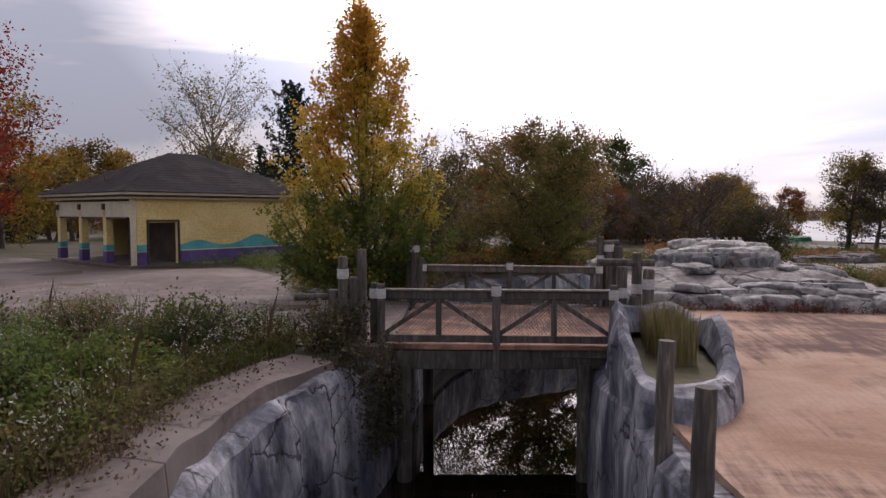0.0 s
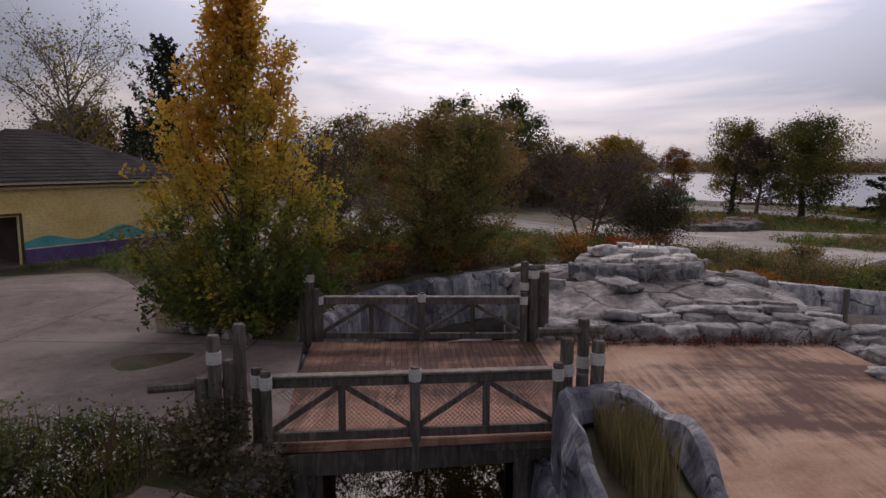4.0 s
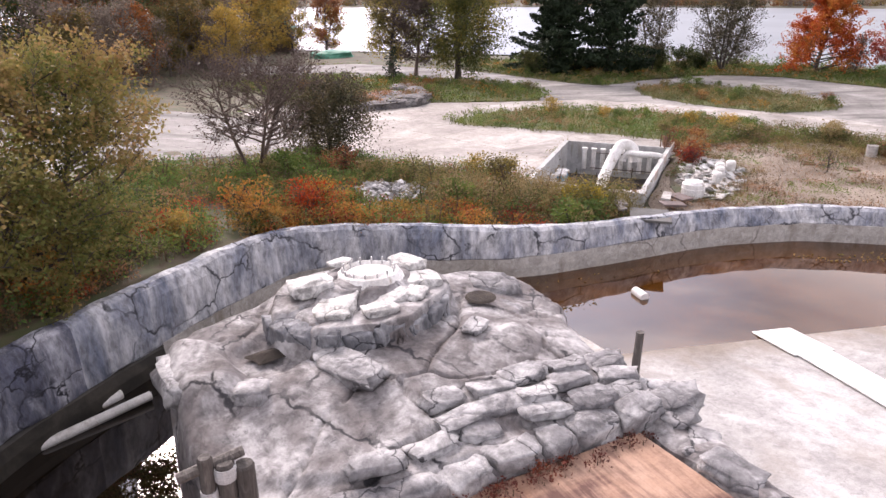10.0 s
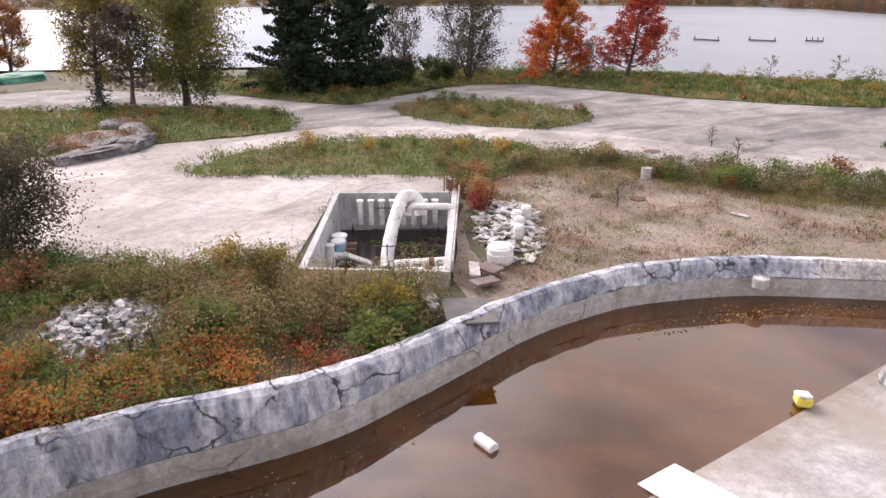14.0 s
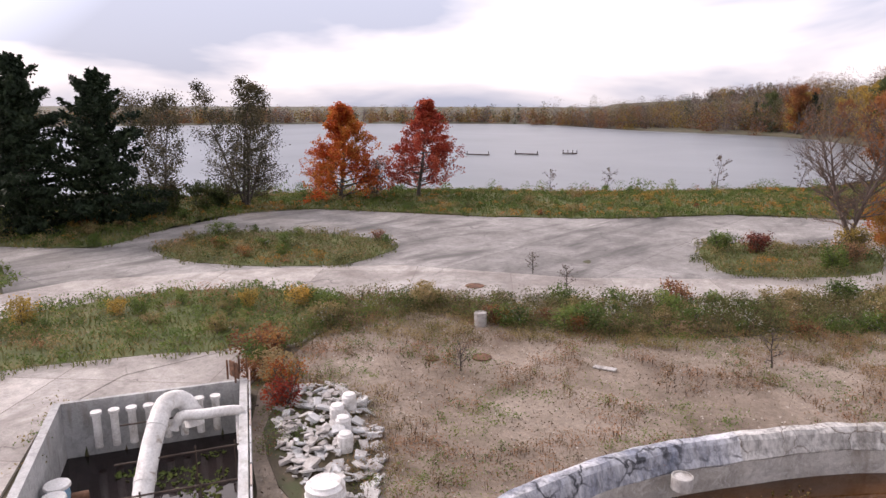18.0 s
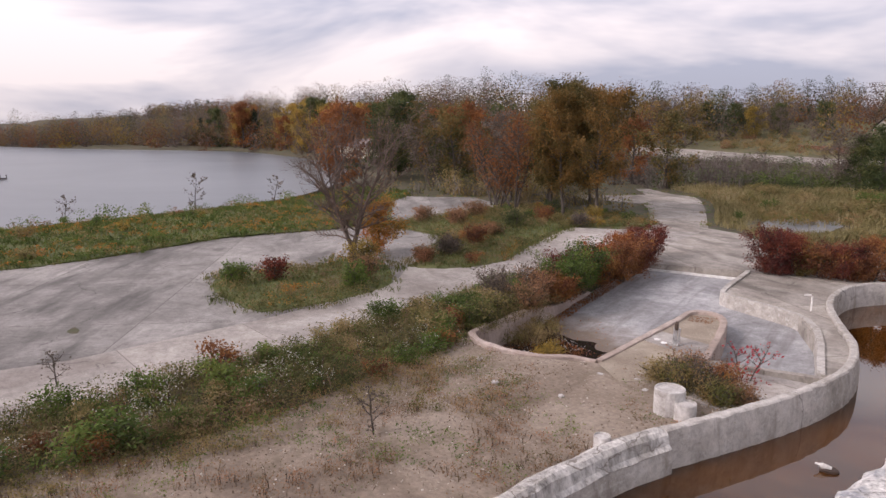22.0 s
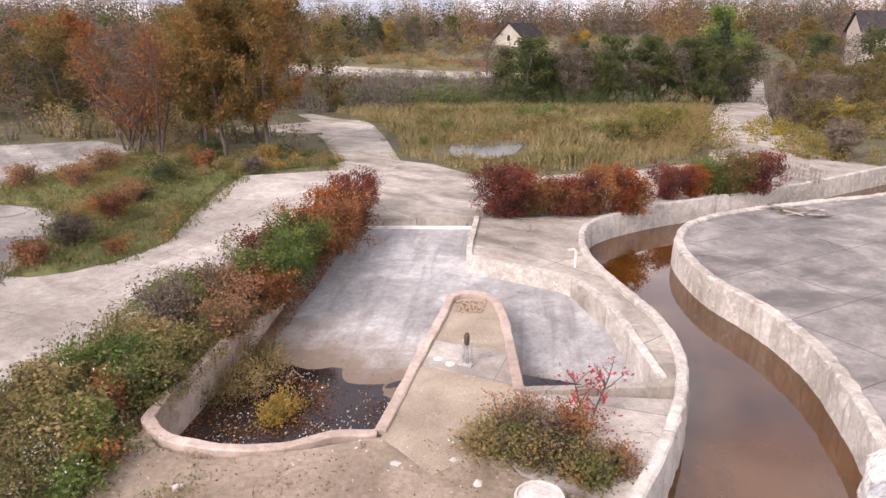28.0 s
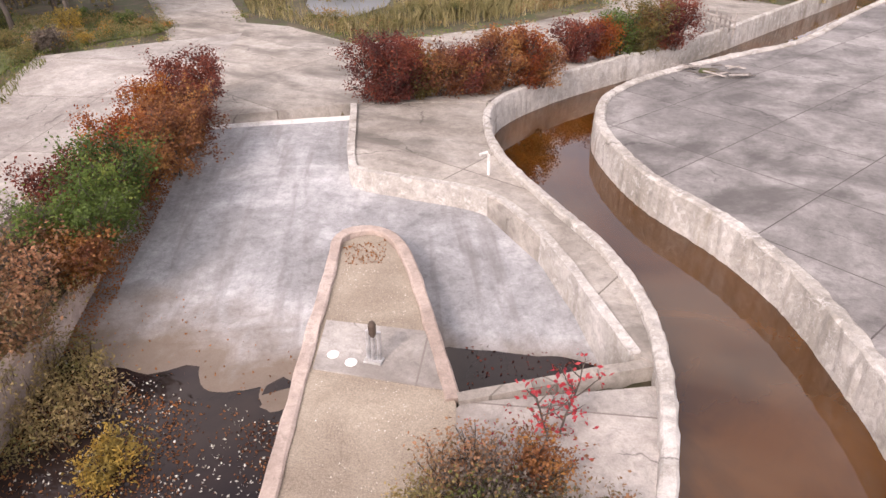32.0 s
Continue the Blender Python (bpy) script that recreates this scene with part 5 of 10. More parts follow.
structure("apron", slab("apron", [(37.2, -1.9), (41.4, -0.2), (42.2, 1.8), (40.2, 3.4), (37.4, 3.4), (37.1, 0.6)], "road", lambda x, y: 0 * x - 1.68, 0.4, 1.0), "pale concrete apron between planting and pool wall", "path")

# slide basin
def basin_floor(x, y):
    z = -2.12 + np.array([0.11 * wob(a, b, 0, 0.75) * min(1, max(0, (b + 9) / 6)) for a, b in zip(np.ravel(x), np.ravel(y))]).reshape(np.shape(x)) - 0.062 * np.clip(np.asarray(y) + 11, 0, 99) - 0.2 * ss(-6, 1, np.asarray(y))
    z = z - 0.22 * ss(-5.0, -1.8, np.asarray(y)) * ss(43.6, 41.6, np.asarray(x))
    return np.maximum(z, -3.3)


structure("floor_basin", slab("floor_basin", BASIN, "padfloor", basin_floor, 0.2, 0.42), "blue-grey worn floor of an empty slide basin", "floor")
LOWW = [(-0.16, -1.8), (-0.16, -0.03), (-0.12, 0.0), (0.12, 0.0), (0.16, -0.03), (0.18, -1.8)]
structure("wall_pond", sweep("wall_pond", [(54.6, -6.5, -2.25), (52.9, -2.0, -2.1), (52.0, 0.4, -1.72), (51.6, 1.4, -1.6), (50.2, 5.2, -1.55), (49.6, 5.9, -1.55), (48.4, 6.15, -1.55), (46.6, 5.6, -1.58), (45.6, 4.8, -1.6), (45.1, 4.1, -1.62), (44.1, 3.5, -1.62)], LOWW, "pinkcurb", 0.05, 1.4, 0.3), "worn pinkish concrete wall round the stagnant pond", "wall")
structure("wall_gravel_bed", sweep("wall_gravel_bed", [(44.05, 3.4, -1.6), (45.1, -0.4, -1.58), (46.1, -4.2, -1.55), (46.55, -5.9, -1.5), (46.1, -6.5, -1.5), (45.3, -6.5, -1.5), (44.3, -5.4, -1.52), (42.9, -2.8, -1.55), (41.6, -0.2, -1.58)], LOWW, "pinkcurb", 0.04, 1.4, 0.3), "low pinkish concrete wall round a gravel bed", "wall")
structure("wall_cross", sweep("wall_cross", [(41.5, -0.25, -1.58), (39.6, -1.3, -1.56), (37.5, -2.45, -1.52)], [(-0.14, -1.7), (-0.14, 0), (0.14, 0), (0.14, -1.7)], "pathtop", 0.02, 1.4, 0.4), "straight concrete cross wall at the basin's end", "wall")
structure("wall_basin_curb", sweep("wall_basin_curb", [(38.0, -2.5, -1.4), (40.25, -6.6, -1.4), (41.6, -8.5, -1.4), (43.1, -9.75, -1.4), (45.9, -10.15, -1.4), (47.6, -10.4, -1.4), (48.4, -11.4, -1.4), (50.55, -17.0, -1.38)],
                                   [(-0.14, -0.4), (-0.14, 0), (0.14, 0), (0.16, -1.9)], "curb", 0.03, 1.4, 0.3), "curved stained concrete curb of the slide basin", "wall")
structure("kerb_basin", sweep("kerb_basin", [(50.6, -17.0, -1.98), (53.8, -15.5, -1.98), (57.0, -13.9, -1.98)], [(-0.1, -0.3), (-0.1, 0), (0.12, 0), (0.12, -0.3)], "white_pipe", 0.01), "white painted kerb line at the head of the basin", "kerb")
structure("floor_gravel_bed", slab("floor_gravel_bed", [(43.9, 3.6), (45.0, -0.4), (46.0, -4.2), (46.4, -5.8), (45.9, -6.4), (45.4, -6.4), (44.4, -5.4), (42.9, -2.7), (41.5, -0.1), (40.9, 2.2), (42.0, 4.4)], "gravel", lambda x, y: 0 * x - 1.665, 0.6, 0.8), "tan pea gravel bed between low walls", "gravel")
structure("slab_gravel_bed", slab("slab_gravel_bed", [(41.75, -0.45), (44.85, -0.35), (45.3, -2.1), (42.6, -2.3)], "road", lambda x, y: 0 * x - 1.63, 0.1, 2.0), "square concrete footing in the gravel bed", "slab")
flat_water("water_pond", [(53.5, -0.6), (51.5, 1.4), (50.0, 5.6), (48.6, 6.1), (46.2, 5.5), (45.2, 4.4), (44.0, 3.5), (45.2, -2.4), (49, -3.0), (53.4, -2.6)], -2.93, "dark_water", "black stagnant water with floating leaves")
flat_water("water_basin_end", [(41.6, -0.3), (37.9, -2.45), (38.1, -4.2), (38.6, -9.0), (40.6, -9.4), (43.2, -9.0), (42.9, -5.0), (42.7, -3.0), (42.4, -1.4)], -2.78, "dark_water", "dark puddle at the basin's end")
SAND = [(26.9, 25.8), (29.7, 24.6), (31.9, 23.1), (34.4, 20.2), (36.1, 17.2), (37.6, 13.5), (38.2, 9.4), (38.1, 6.9), (37.6, 3.5), (40.2, 3.5), (41.4, 2.3), (43.6, 3.3), (44.2, 3.8), (45.2, 4.8), (46.4, 5.9), (48.6, 6.5), (49.8, 6.1), (49.6, 8), (46.9, 15.8), (46.5, 20.2), (46.5, 24.9), (48, 29.2), (46, 32.6), (42, 33.6), (39, 33.5), (37.1, 33.4), (28.2, 28.8), (26.6, 26.6)]
structure("ground_sand", slab("ground_sand", SAND, "sand", lambda x, y: PLAIN + 0.06 + 0.22 * ss(14, 4, y) + 0 * x, 0.25, 1.0, 0.35), "tan sandy ground with tyre marks and sparse weeds", "sand")
structure("wall_pit", sweep("wall_pit", [(*PIT[0], -1.35), (*PIT[1], -1.35), (*PIT[2], -1.35), (*PIT[3], -1.35)], [(-0.15, -3.0), (-0.15, 0), (0.15, 0), (0.15, -3.0)], "pitwall", 0.0, 1, 40, True), "white concrete walls of a sunken pump pit", "wall")
structure("ledge_canal", sweep("ledge_canal", [(-3.3, -8, 0), (-3.3, 5, 0), (-3.3, 7.6, 0), (-3.15, 9.3, 0), (-2.75, 10.7, 0), (-2.3, 11.7, 0)], [(-0.5, -0.5), (-0.45, 0.02), (-0.1, 0.05), (0.2, 0.05), (0.42, 0.07), (0.46, -0.4)], "plazawest", 0.08, 1.2, 0.3), "grey concrete ledge behind the canal wall", "ledge")
flat_water("water_pit", PIT, -3.35, "dark_water", "dark still water at the bottom of the pump pit")

# ---- rock mound ----
MOUND = [(4.6, 18.4), (6.5, 17.95), (8.8, 17.55), (11.2, 17.1), (12.4, 17.6), (12.7, 18.7), (12.9, 19.8), (13.7, 21.0), (13.9, 22.6), (13.2, 23.6), (12.0, 23.6), (11.0, 24.0), (9.9, 24.5), (8.5, 24.8), (7.1, 24.5), (5.8, 24.1), (5.2, 23.3), (4.85, 21.8), (4.7, 20.2)]
m_edge = glide(MOUND, 0.13, True)
MC = np.array([9.0, 21.0])


def mound_z(x, y):
    fr = y - (18.4 - 0.19 * (x - 4.6))
    z = 0.16 + 0.16 * ss(0.15, 0.4, fr) + 0.14 * ss(0.75, 1.0, fr + 0.25 * np.sin(x * 2.1)) + 0.36 * ss(1.0, 3.4, fr)
    z -= 0.5 * ss(11.2, 13.4, x) * (1 - 0.2 * ss(21.6, 22.8, y))
    z += 0.46 * ss(1.05, 0.95, np.hypot((x - 9.15) / 2.05, (y - 22.75) / 1.6) + 0.05 * np.sin(5 * np.arctan2(y - 22.75, x - 9.15)))
    z += 0.22 * ss(1.15, 0.75, np.hypot((x - 9.4) / 1.25, (y - 23.0) / 0.95))
    z += 0.06 * ss(1.2, 0.7, np.hypot((x - 12.8) / 0.9, (y - 22.9) / 0.7))
    z += 0.30 * ss(1.2, 0.6, np.hypot((x - 5.45) / 0.7, (y - 22.4) / 1.3))
    z -= 0.2 * ss(1.1, 0.6, np.hypot((x - 6.75) / 0.9, (y - 22.3) / 0.8))
    return z


CR = [(rgx, rgy) for rgx, rgy in np.random.default_rng(4).uniform((4, 17), (14.5, 25.5), (26, 2))]


def crack(x, y):
    """Depth of the grooves between the slabs of the artificial rock."""
    u, v = x + 0.35 * wob(x, y, 1, 0.9), y + 0.35 * wob(x, y, 6, 0.9)
    d = sorted(math.hypot(u - a, (v - b) * 1.25) for a, b in CR)[:2]
    return 0.13 * max(0.0, 1 - (d[1] - d[0]) / 0.07)


rows_s = list(np.linspace(0, 0.93, 74)) + [0.955, 0.975, 0.99, 1.0, 1.012, 1.02, 1.03]
mv = []
for si, s in enumerate(rows_s):
    for ex, ey in m_edge:
        x, y = MC + (np.array([ex, ey]) - MC) * s
        z = float(mound_z(x, y))
        z += 0.07 * wob(x, y, 5, 0.9) + 0.035 * wob(x, y, 8, 2.6) + 0.015 * wob(x, y, 8, 7) - crack(x, y)
        if si >= 74:
            drop = (0.03, 0.08, 0.17, 0.4, 0.9, 1.8, 3.7)[si - 74]
            front = ey < 18.7 and ex < 12.0
            z -= min(drop, 0.5) if front else drop
            x += 0.1 * wob(x, y, z, 1.5)
            y += 0.1 * wob(x, y, z + 4, 1.5)
        mv.append((x, y, z))
ne = len(m_edge)
mf = [(i * ne + j, i * ne + (j + 1) % ne, (i + 1) * ne + (j + 1) % ne, (i + 1) * ne + j) for i in range(1, len(rows_s) - 1) for j in range(ne)]
mf += [(0, ne + j, ne + (j + 1) % ne) for j in range(ne)]
mound = thing("rock_mound", (9.0, 21.0, 0), "terraced grey artificial rock mound with painted cracks", "rock mound")
part("rock_body", mesh_np("rock_body", np.array(mv) - (9.0, 21.0, 0), mf, "moundrock", True), mound)
rg = random.Random(5)
stone_meshes = [lump("stone", (1, 1, 1), "slabrock", s * 3.1, 0.3, 3, 0.5) for s in range(7)]
pale_meshes = [lump("stone", (1, 1, 1), "whiterock", s * 4.7, 0.26, 3, 0.45) for s in range(5)]
cliff_meshes = [lump("stone", (1, 1, 1), "cliffrock", s * 2.3, 0.26, 3, 0.45) for s in range(5)]
for me_ in stone_meshes + pale_meshes + cliff_meshes:
    me_.polygons.foreach_set("use_smooth", np.ones(len(me_.polygons), dtype=bool))


def stones(parent, origin, pts, meshes=None, name="stone"):
    meshes = meshes or stone_meshes
    for x, y, z, sx, sy, sz, rz in pts:
        o = part(name, meshes[rg.randrange(len(meshes))], parent)
        o.matrix_basis = Matrix.Translation((x - origin[0], y - origin[1], z - origin[2])) @ Euler((rg.uniform(-.1, .1), rg.uniform(-.1, .1), radians(rz))).to_matrix().to_4x4() @ Matrix.Diagonal((sx, sy, sz, 1))


rows = []
x = 4.75
while x < 12.2:             # big blocks along the front edge
    w = rg.uniform(0.6, 1.05)
    y = 18.4 - 0.19 * (x + w / 2 - 4.6) + 0.2 + rg.uniform(-0.06, 0.06)
    rows.append((x + w / 2, y, 0.13 + rg.uniform(-0.03, 0.05), w * 1.04, 0.6, rg.uniform(0.40, 0.52), -10.8 + rg.uniform(-5, 5)))
    x += w
for row_y, x0, x1, n_st in ((0.72, 6.6, 12.3, 6), (1.15, 8.2, 12.4, 5), (1.62, 8.3, 12.5, 5)):      # flat pillows set back in courses
    for i in range(n_st):
        x = x0 + (x1 - x0) * (i + rg.uniform(0.3, 0.7)) / n_st
        y = 18.4 - 0.19 * (x - 4.6) + row_y + rg.uniform(-0.08, 0.08)
        rows.append((x, y, float(mound_z(x, y)) + 0.035, rg.uniform(0.75, 1.1), rg.uniform(0.42, 0.55), rg.uniform(0.2, 0.28), rg.uniform(-25, 6)))
rows += [(10.6, 20.6, float(mound_z(10.6, 20.6)) + 0.06, 0.6, 0.42, 0.14, 20), (6.0, 21.2, float(mound_z(6.0, 21.2)), 0.7, 0.6, 0.34, 60), (12.5, 20.0, 0.0, 0.9, 0.5, 0.35, 40), (12.3, 19.0, 0.02, 1.1, 0.5, 0.3, 15),
         (7.75, 20.9, float(mound_z(7.75, 20.9)) + 0.02, 0.75, 1.5, 0.3, 12), (5.3, 22.6, 0.72, 0.95, 1.7, 0.5, -8), (12.75, 22.45, 0.45, 1.35, 0.9, 0.62, -35), (12.1, 21.3, 0.42, 0.8, 0.7, 0.3, 20)]
stones(mound, (9.0, 21.0, 0), rows)
ring_rows = []
for i in range(11):         # upright blocks round the foot of the cap
    a = -3.35 + 0.33 * i
    x, y = 9.15 + 1.84 * math.cos(a), 22.75 + 1.4 * math.sin(a)
    ring_rows.append((x, y, 0.9 + rg.uniform(-0.03, 0.05), rg.uniform(0.58, 0.72), 0.55, rg.uniform(0.5, 0.62), math.degrees(a) + 90))
stones(mound, (9.0, 21.0, 0), ring_rows, cliff_meshes, "cliff_stone")
crown_rows = [(x, y, float(mound_z(x, y)) + up, sx, sy, sz, rz) for x, y, up, sx, sy, sz, rz in ((8.4, 22.4, -0.04, 1.1, 0.8, 0.3, 40), (10.5, 22.4, -0.02, 0.9, 0.6, 0.3, -30), (9.5, 22.0, -0.02, 0.9, 0.5, 0.24, 5), (10.7, 23.2, 0.06, 0.7, 0.8, 0.34, 10), (8.3, 23.3, 0.06, 0.9, 0.8, 0.34, -20), (9.3, 23.85, 0.14, 0.6, 0.3, 0.14, 15), (9.0, 21.7, 0.04, 0.7, 0.5, 0.2, -15), (10.0, 21.9, 0.03, 0.6, 0.45, 0.2, 30))]
stones(mound, (9.0, 21.0, 0), crown_rows, pale_meshes, "pale_stone")
fount = part("fountain_ring", lathe("fountain_ring", [(0.85, -0.35), (0.78, -0.02), (0.66, 0.12), (0.6, 0.14), (0.56, 0.06), (0.42, 0.07), (0.36, 0.13), (0.12, 0.16), (0.02, 0.15)], "white_pipe", 28), mound, "chalk-white ring of an old water jet")
fount.matrix_basis = pose(0.55, 2.0, 1.47, -3, 0, 0)
for i in range(14):
    a = 2 * math.pi * i / 14
    part("peg", pipe("peg", [(0.58 * math.cos(a), 0.58 * math.sin(a), 0.05), (0.58 * math.cos(a), 0.58 * math.sin(a), 0.24)], 0.022, "steel", 6), fount)
part("dirt", lathe("dirt", [(0.36, 0.0), (0.3, 0.03), (0.02, 0.02)], "dirt", 18), mound, "round dark pool of leaf dirt").matrix_basis = pose(11.6 - 9.0, 21.6 - 21.0, float(mound_z(11.6, 21.6)) + 0.09)
part("dirt", mesh_np("dirt", [(-2.1, 1.4, float(mound_z(6.9, 22.4)) + 0.16)] + [(-2.1 + (0.5 + 0.14 * math.sin(3 * t + 1)) * math.cos(t), 1.4 + (0.34 + 0.1 * math.cos(2 * t)) * math.sin(t), float(mound_z(6.9, 22.4)) + 0.08) for t in np.linspace(0, 2 * math.pi, 16, endpoint=False)], [(0, i + 1, (i + 1) % 16 + 1) for i in range(16)], "dirt"), mound, "dark dirt caught in a hollow")
structure("wall_behind_mound", sweep("wall_behind_mound", [(5.9, 24.2, 0.0), (6.6, 25.6, -0.15), (8.2, 26.4, -0.3), (10.2, 26.5, -0.4), (12.2, 25.6, -0.6), (13.4, 24.2, -0.7)], [(-0.22, "-3.5"), (-0.2, -0.05), (-0.12, 0.02), (0.12, 0.02), (0.2, -0.06), (0.24, "-3.5")], "outcrop", 0.05, 1.3, 0.3), "low curved concrete wall behind the rock mound", "wall")
structure("wall_beside_mound", sweep("wall_beside_mound", [(14.0, 22.4, -0.75), (14.3, 21.0, -0.8), (14.1, 19.4, -0.8), (13.5, 17.9, -0.75)], [(-0.2, "-3.5"), (-0.18, -0.03), (0.18, -0.03), (0.2, "-3.5")], "curb", 0.04, 1.3, 0.3), "concrete ridge between mound and pool floor", "wall")
old = thing("old_pipe", (13.2, 20.1, -0.5), "white plastic pipe lying among the rocks", "pipe")
part("barrel", pipe("barrel", [(-0.15, 0.9, 0.05), (0.0, 0.2, 0.0), (0.25, -0.8, -0.1)], [0.09, 0.09, 0.09], "white_pipe", 12), old)
part("collar", pipe("collar", [(-0.16, 0.95, 0.05), (-0.12, 0.75, 0.04)], 0.115, "white_pipe", 12), old)

# rock border along the deck's east edge
BORDER = [(12.3, 17.9, 0.05), (12.0, 16.2, 0.0), (11.7, 14.4, -0.02), (11.2, 12, -0.05), (10.5, 8, -0.05), (10.1, 2, -0.05), (9.9, -8, -0.05)]
structure("wall_deck_border", sweep("wall_deck_border", BORDER, [(-0.75, -0.5), (-0.62, 0.0), (-0.3, 0.14), (0.1, 0.05), (0.5, -0.25), (0.85, -0.75), (1.0, "-3.0")], "moundrock", 0.16, 1.3, 0.22), "lumpy grey artificial rock border beside the deck", "border")
edging = thing("stone_edging", (11.9, 15.5, 0), "row of loose cast stones along the deck edge", "edging")
stones(edging, (11.9, 15.5, 0), [(12.15 - 0.27 * i + rg.uniform(-.3, .5), 17.6 - 0.75 * i, 0.0 + rg.uniform(-.2, .08), rg.uniform(.6, 1.0), rg.uniform(.5, .8), rg.uniform(.25, .4), rg.uniform(0, 180)) for i in range(9)])

# rocky white edging at the pool deck, and ring rock
structure("wall_white_rock", sweep("wall_white_rock", [(32.45, -0.9, -1.45), (32.6, 1.0, -1.35), (32.8, 3, -1.3), (32.6, 6, -1.35), (31.9, 9, -1.6), (31.0, 12, -1.95)], [(-1.0, -0.8), (-0.9, -0.05), (-0.5, 0.12), (0.1, 0.08), (0.35, -0.1), (0.42, -0.6), (0.5, "-3.4")], "whiterock", 0.16, 1.7, 0.2, side=-1), "white painted lumpy rock edging of the pool", "rock edging")
ring = thing("ring_planter", (29.7, 13.7, -2.55), "round white artificial rock planter with a hollow top", "planter")
rp = lathe("rock_ring", [(1.15, -0.6), (1.25, 0.1), (1.15, 0.55), (0.95, 0.85), (0.78, 0.9), (0.65, 0.8), (0.6, 0.5)], "stone", 26)
for v in rp.vertices:
    k = 1 + 0.16 * wob(v.co.x, v.co.y, v.co.z, 1.3)
    v.co.x, v.co.y, v.co.z = v.co.x * k, v.co.y * k, v.co.z * (1 + 0.15 * wob(v.co.x, v.co.y, 3, 0.8))
part("rock_ring", rp, ring)
part("soil", lathe("soil", [(0.62, 0.3), (0.3, 0.5), (0.02, 0.52)], "soil", 14), ring)

# planter of rock beside the bridge
PL = glide([(2.62, 8.4), (3.3, 8.05), (4.1, 9.1), (4.55, 10.6), (4.6, 12.0), (4.1, 12.9), (3.3, 12.8), (2.85, 11.4), (2.65, 9.8)], 0.14, True)
pc = np.array([3.55, 10.6])
pv, prof = [], [(1.06, -3.0), (1.04, -0.9), (1.02, 0.0), (1.0, 0.45), (0.95, 0.78), (0.86, 0.9), (0.76, 0.84), (0.7, 0.6), (0.68, 0.4)]
for s, h in prof:
    for ex, ey in PL:
        x, y = pc + (np.array([ex, ey]) - pc) * s
        hh = h
        if h > 0:
            hh = h * (1 - 0.62 * float(ss(11.2, 8.6, y)) + 0.25 * wob(x, y, 1, 0.9))
        k = 0.09 * wob(x, y, h * 2, 1.8)
        if x > 2.9 and h < -0.05:
            hh = max(h, -0.2)
        pv.append((x + k - pc[0], y + k - pc[1], hh))
np_ = len(PL)
planter = thing("rock_planter", (3.55, 10.6, 0), "blue-grey artificial rock planter with tall dry grass", "planter")
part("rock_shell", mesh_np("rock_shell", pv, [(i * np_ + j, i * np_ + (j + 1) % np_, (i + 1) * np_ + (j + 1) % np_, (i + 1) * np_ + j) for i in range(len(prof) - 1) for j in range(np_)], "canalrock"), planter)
part("soil", mesh_np("soil", [(0, 0, 0.3)] + [((a - pc[0]) * 0.74, (b - pc[1]) * 0.74, 0.27) for a, b in PL], [(0, j + 1, (j + 1) % np_ + 1) for j in range(np_)], "soil"), planter)
bs = scatter([(3.3, 9.8), (3.8, 9.9), (4.0, 10.8), (4.0, 11.6), (3.5, 11.8), (3.3, 10.8)], 1500)
part("grass", blades("grass", np.column_stack([bs - pc, np.full(len(bs), 0.3)]), 0.7, 0.0035, "reed", 0.12), planter, "tall yellow-green grass")

# ---- timber bridge ----
bridge = thing("bridge_deck", (1.6, 15.8, 0), "brown stained plank bridge deck over the canal", "bridge")
rb = random.Random(11)
NPL = 42
for i in range(NPL):
    u = (i + 0.5) / NPL
    xs0, xs1 = -1.15 + 4.95 * u, -0.75 + 5.2 * u
    y0, y1 = 12.85 - 0.16 * u, 19.0 - 0.16 * 5.2 * u
    w = 5.05 / NPL - 0.004
    dz = rb.uniform(-0.003, 0.003)
    v = [(xs0 - w / 2 - 1.6, y0 - 15.8, 0.02 + dz), (xs0 + w / 2 - 1.6, y0 - 15.8, 0.02 + dz), (xs1 + w / 2 - 1.6, y1 - 15.8, 0.02 + dz), (xs1 - w / 2 - 1.6, y1 - 15.8, 0.02 + dz)]
    v += [(a, b, c - 0.07) for a, b, c in v]
    part("plank", mesh_np("plank", v, [(0, 1, 2, 3), (7, 6, 5, 4), (0, 4, 5, 1), (1, 5, 6, 2), (2, 6, 7, 3), (3, 7, 4, 0)], "planks"), bridge)
for y, x0, x1 in ((12.95, -1.4, 4.0), (14.9, -1.3, 4.3), (16.9, -1.2, 4.5), (18.6, -1.1, 4.6)):
    part("beam", box("beam", (x1 - x0, 0.24, 0.36), "timber", ((x0 + x1) / 2 - 1.6, y - 15.8, -0.26)), bridge)
for x, y in ((-0.75, 12.9), (2.75, 12.9), (-0.4, 18.2), (3.9, 17.9)):
    part("support_post", pipe("support_post", [(x - 1.6, y - 15.8, -3.5), (x - 1.6, y - 15.8, -0.35)], 0.15, "timber", 9), bridge)


def rope_post(parent, x, y, h, r=0.12, wrap=None, z0=0.0, lean=0.0):
    p = part("post", pipe("post", [(x, y, z0), (x + lean * 0.5, y, (z0 + h) / 2), (x + lean, y, h - 0.03), (x + lean, y, h)], [r, r * 0.98, r * 0.95, r * 0.8], "timber", 10), parent)
    if wrap:
        part("rope", pipe("rope", [(x + lean * wrap / h, y, wrap), (x + lean * wrap / h, y, wrap + 0.07), (x + lean * wrap / h, y, wrap + 0.19)], [r * 1.1, r * 1.18, r * 1.1], "rope", 12), p, "white rope wrapped round the post")
    return p


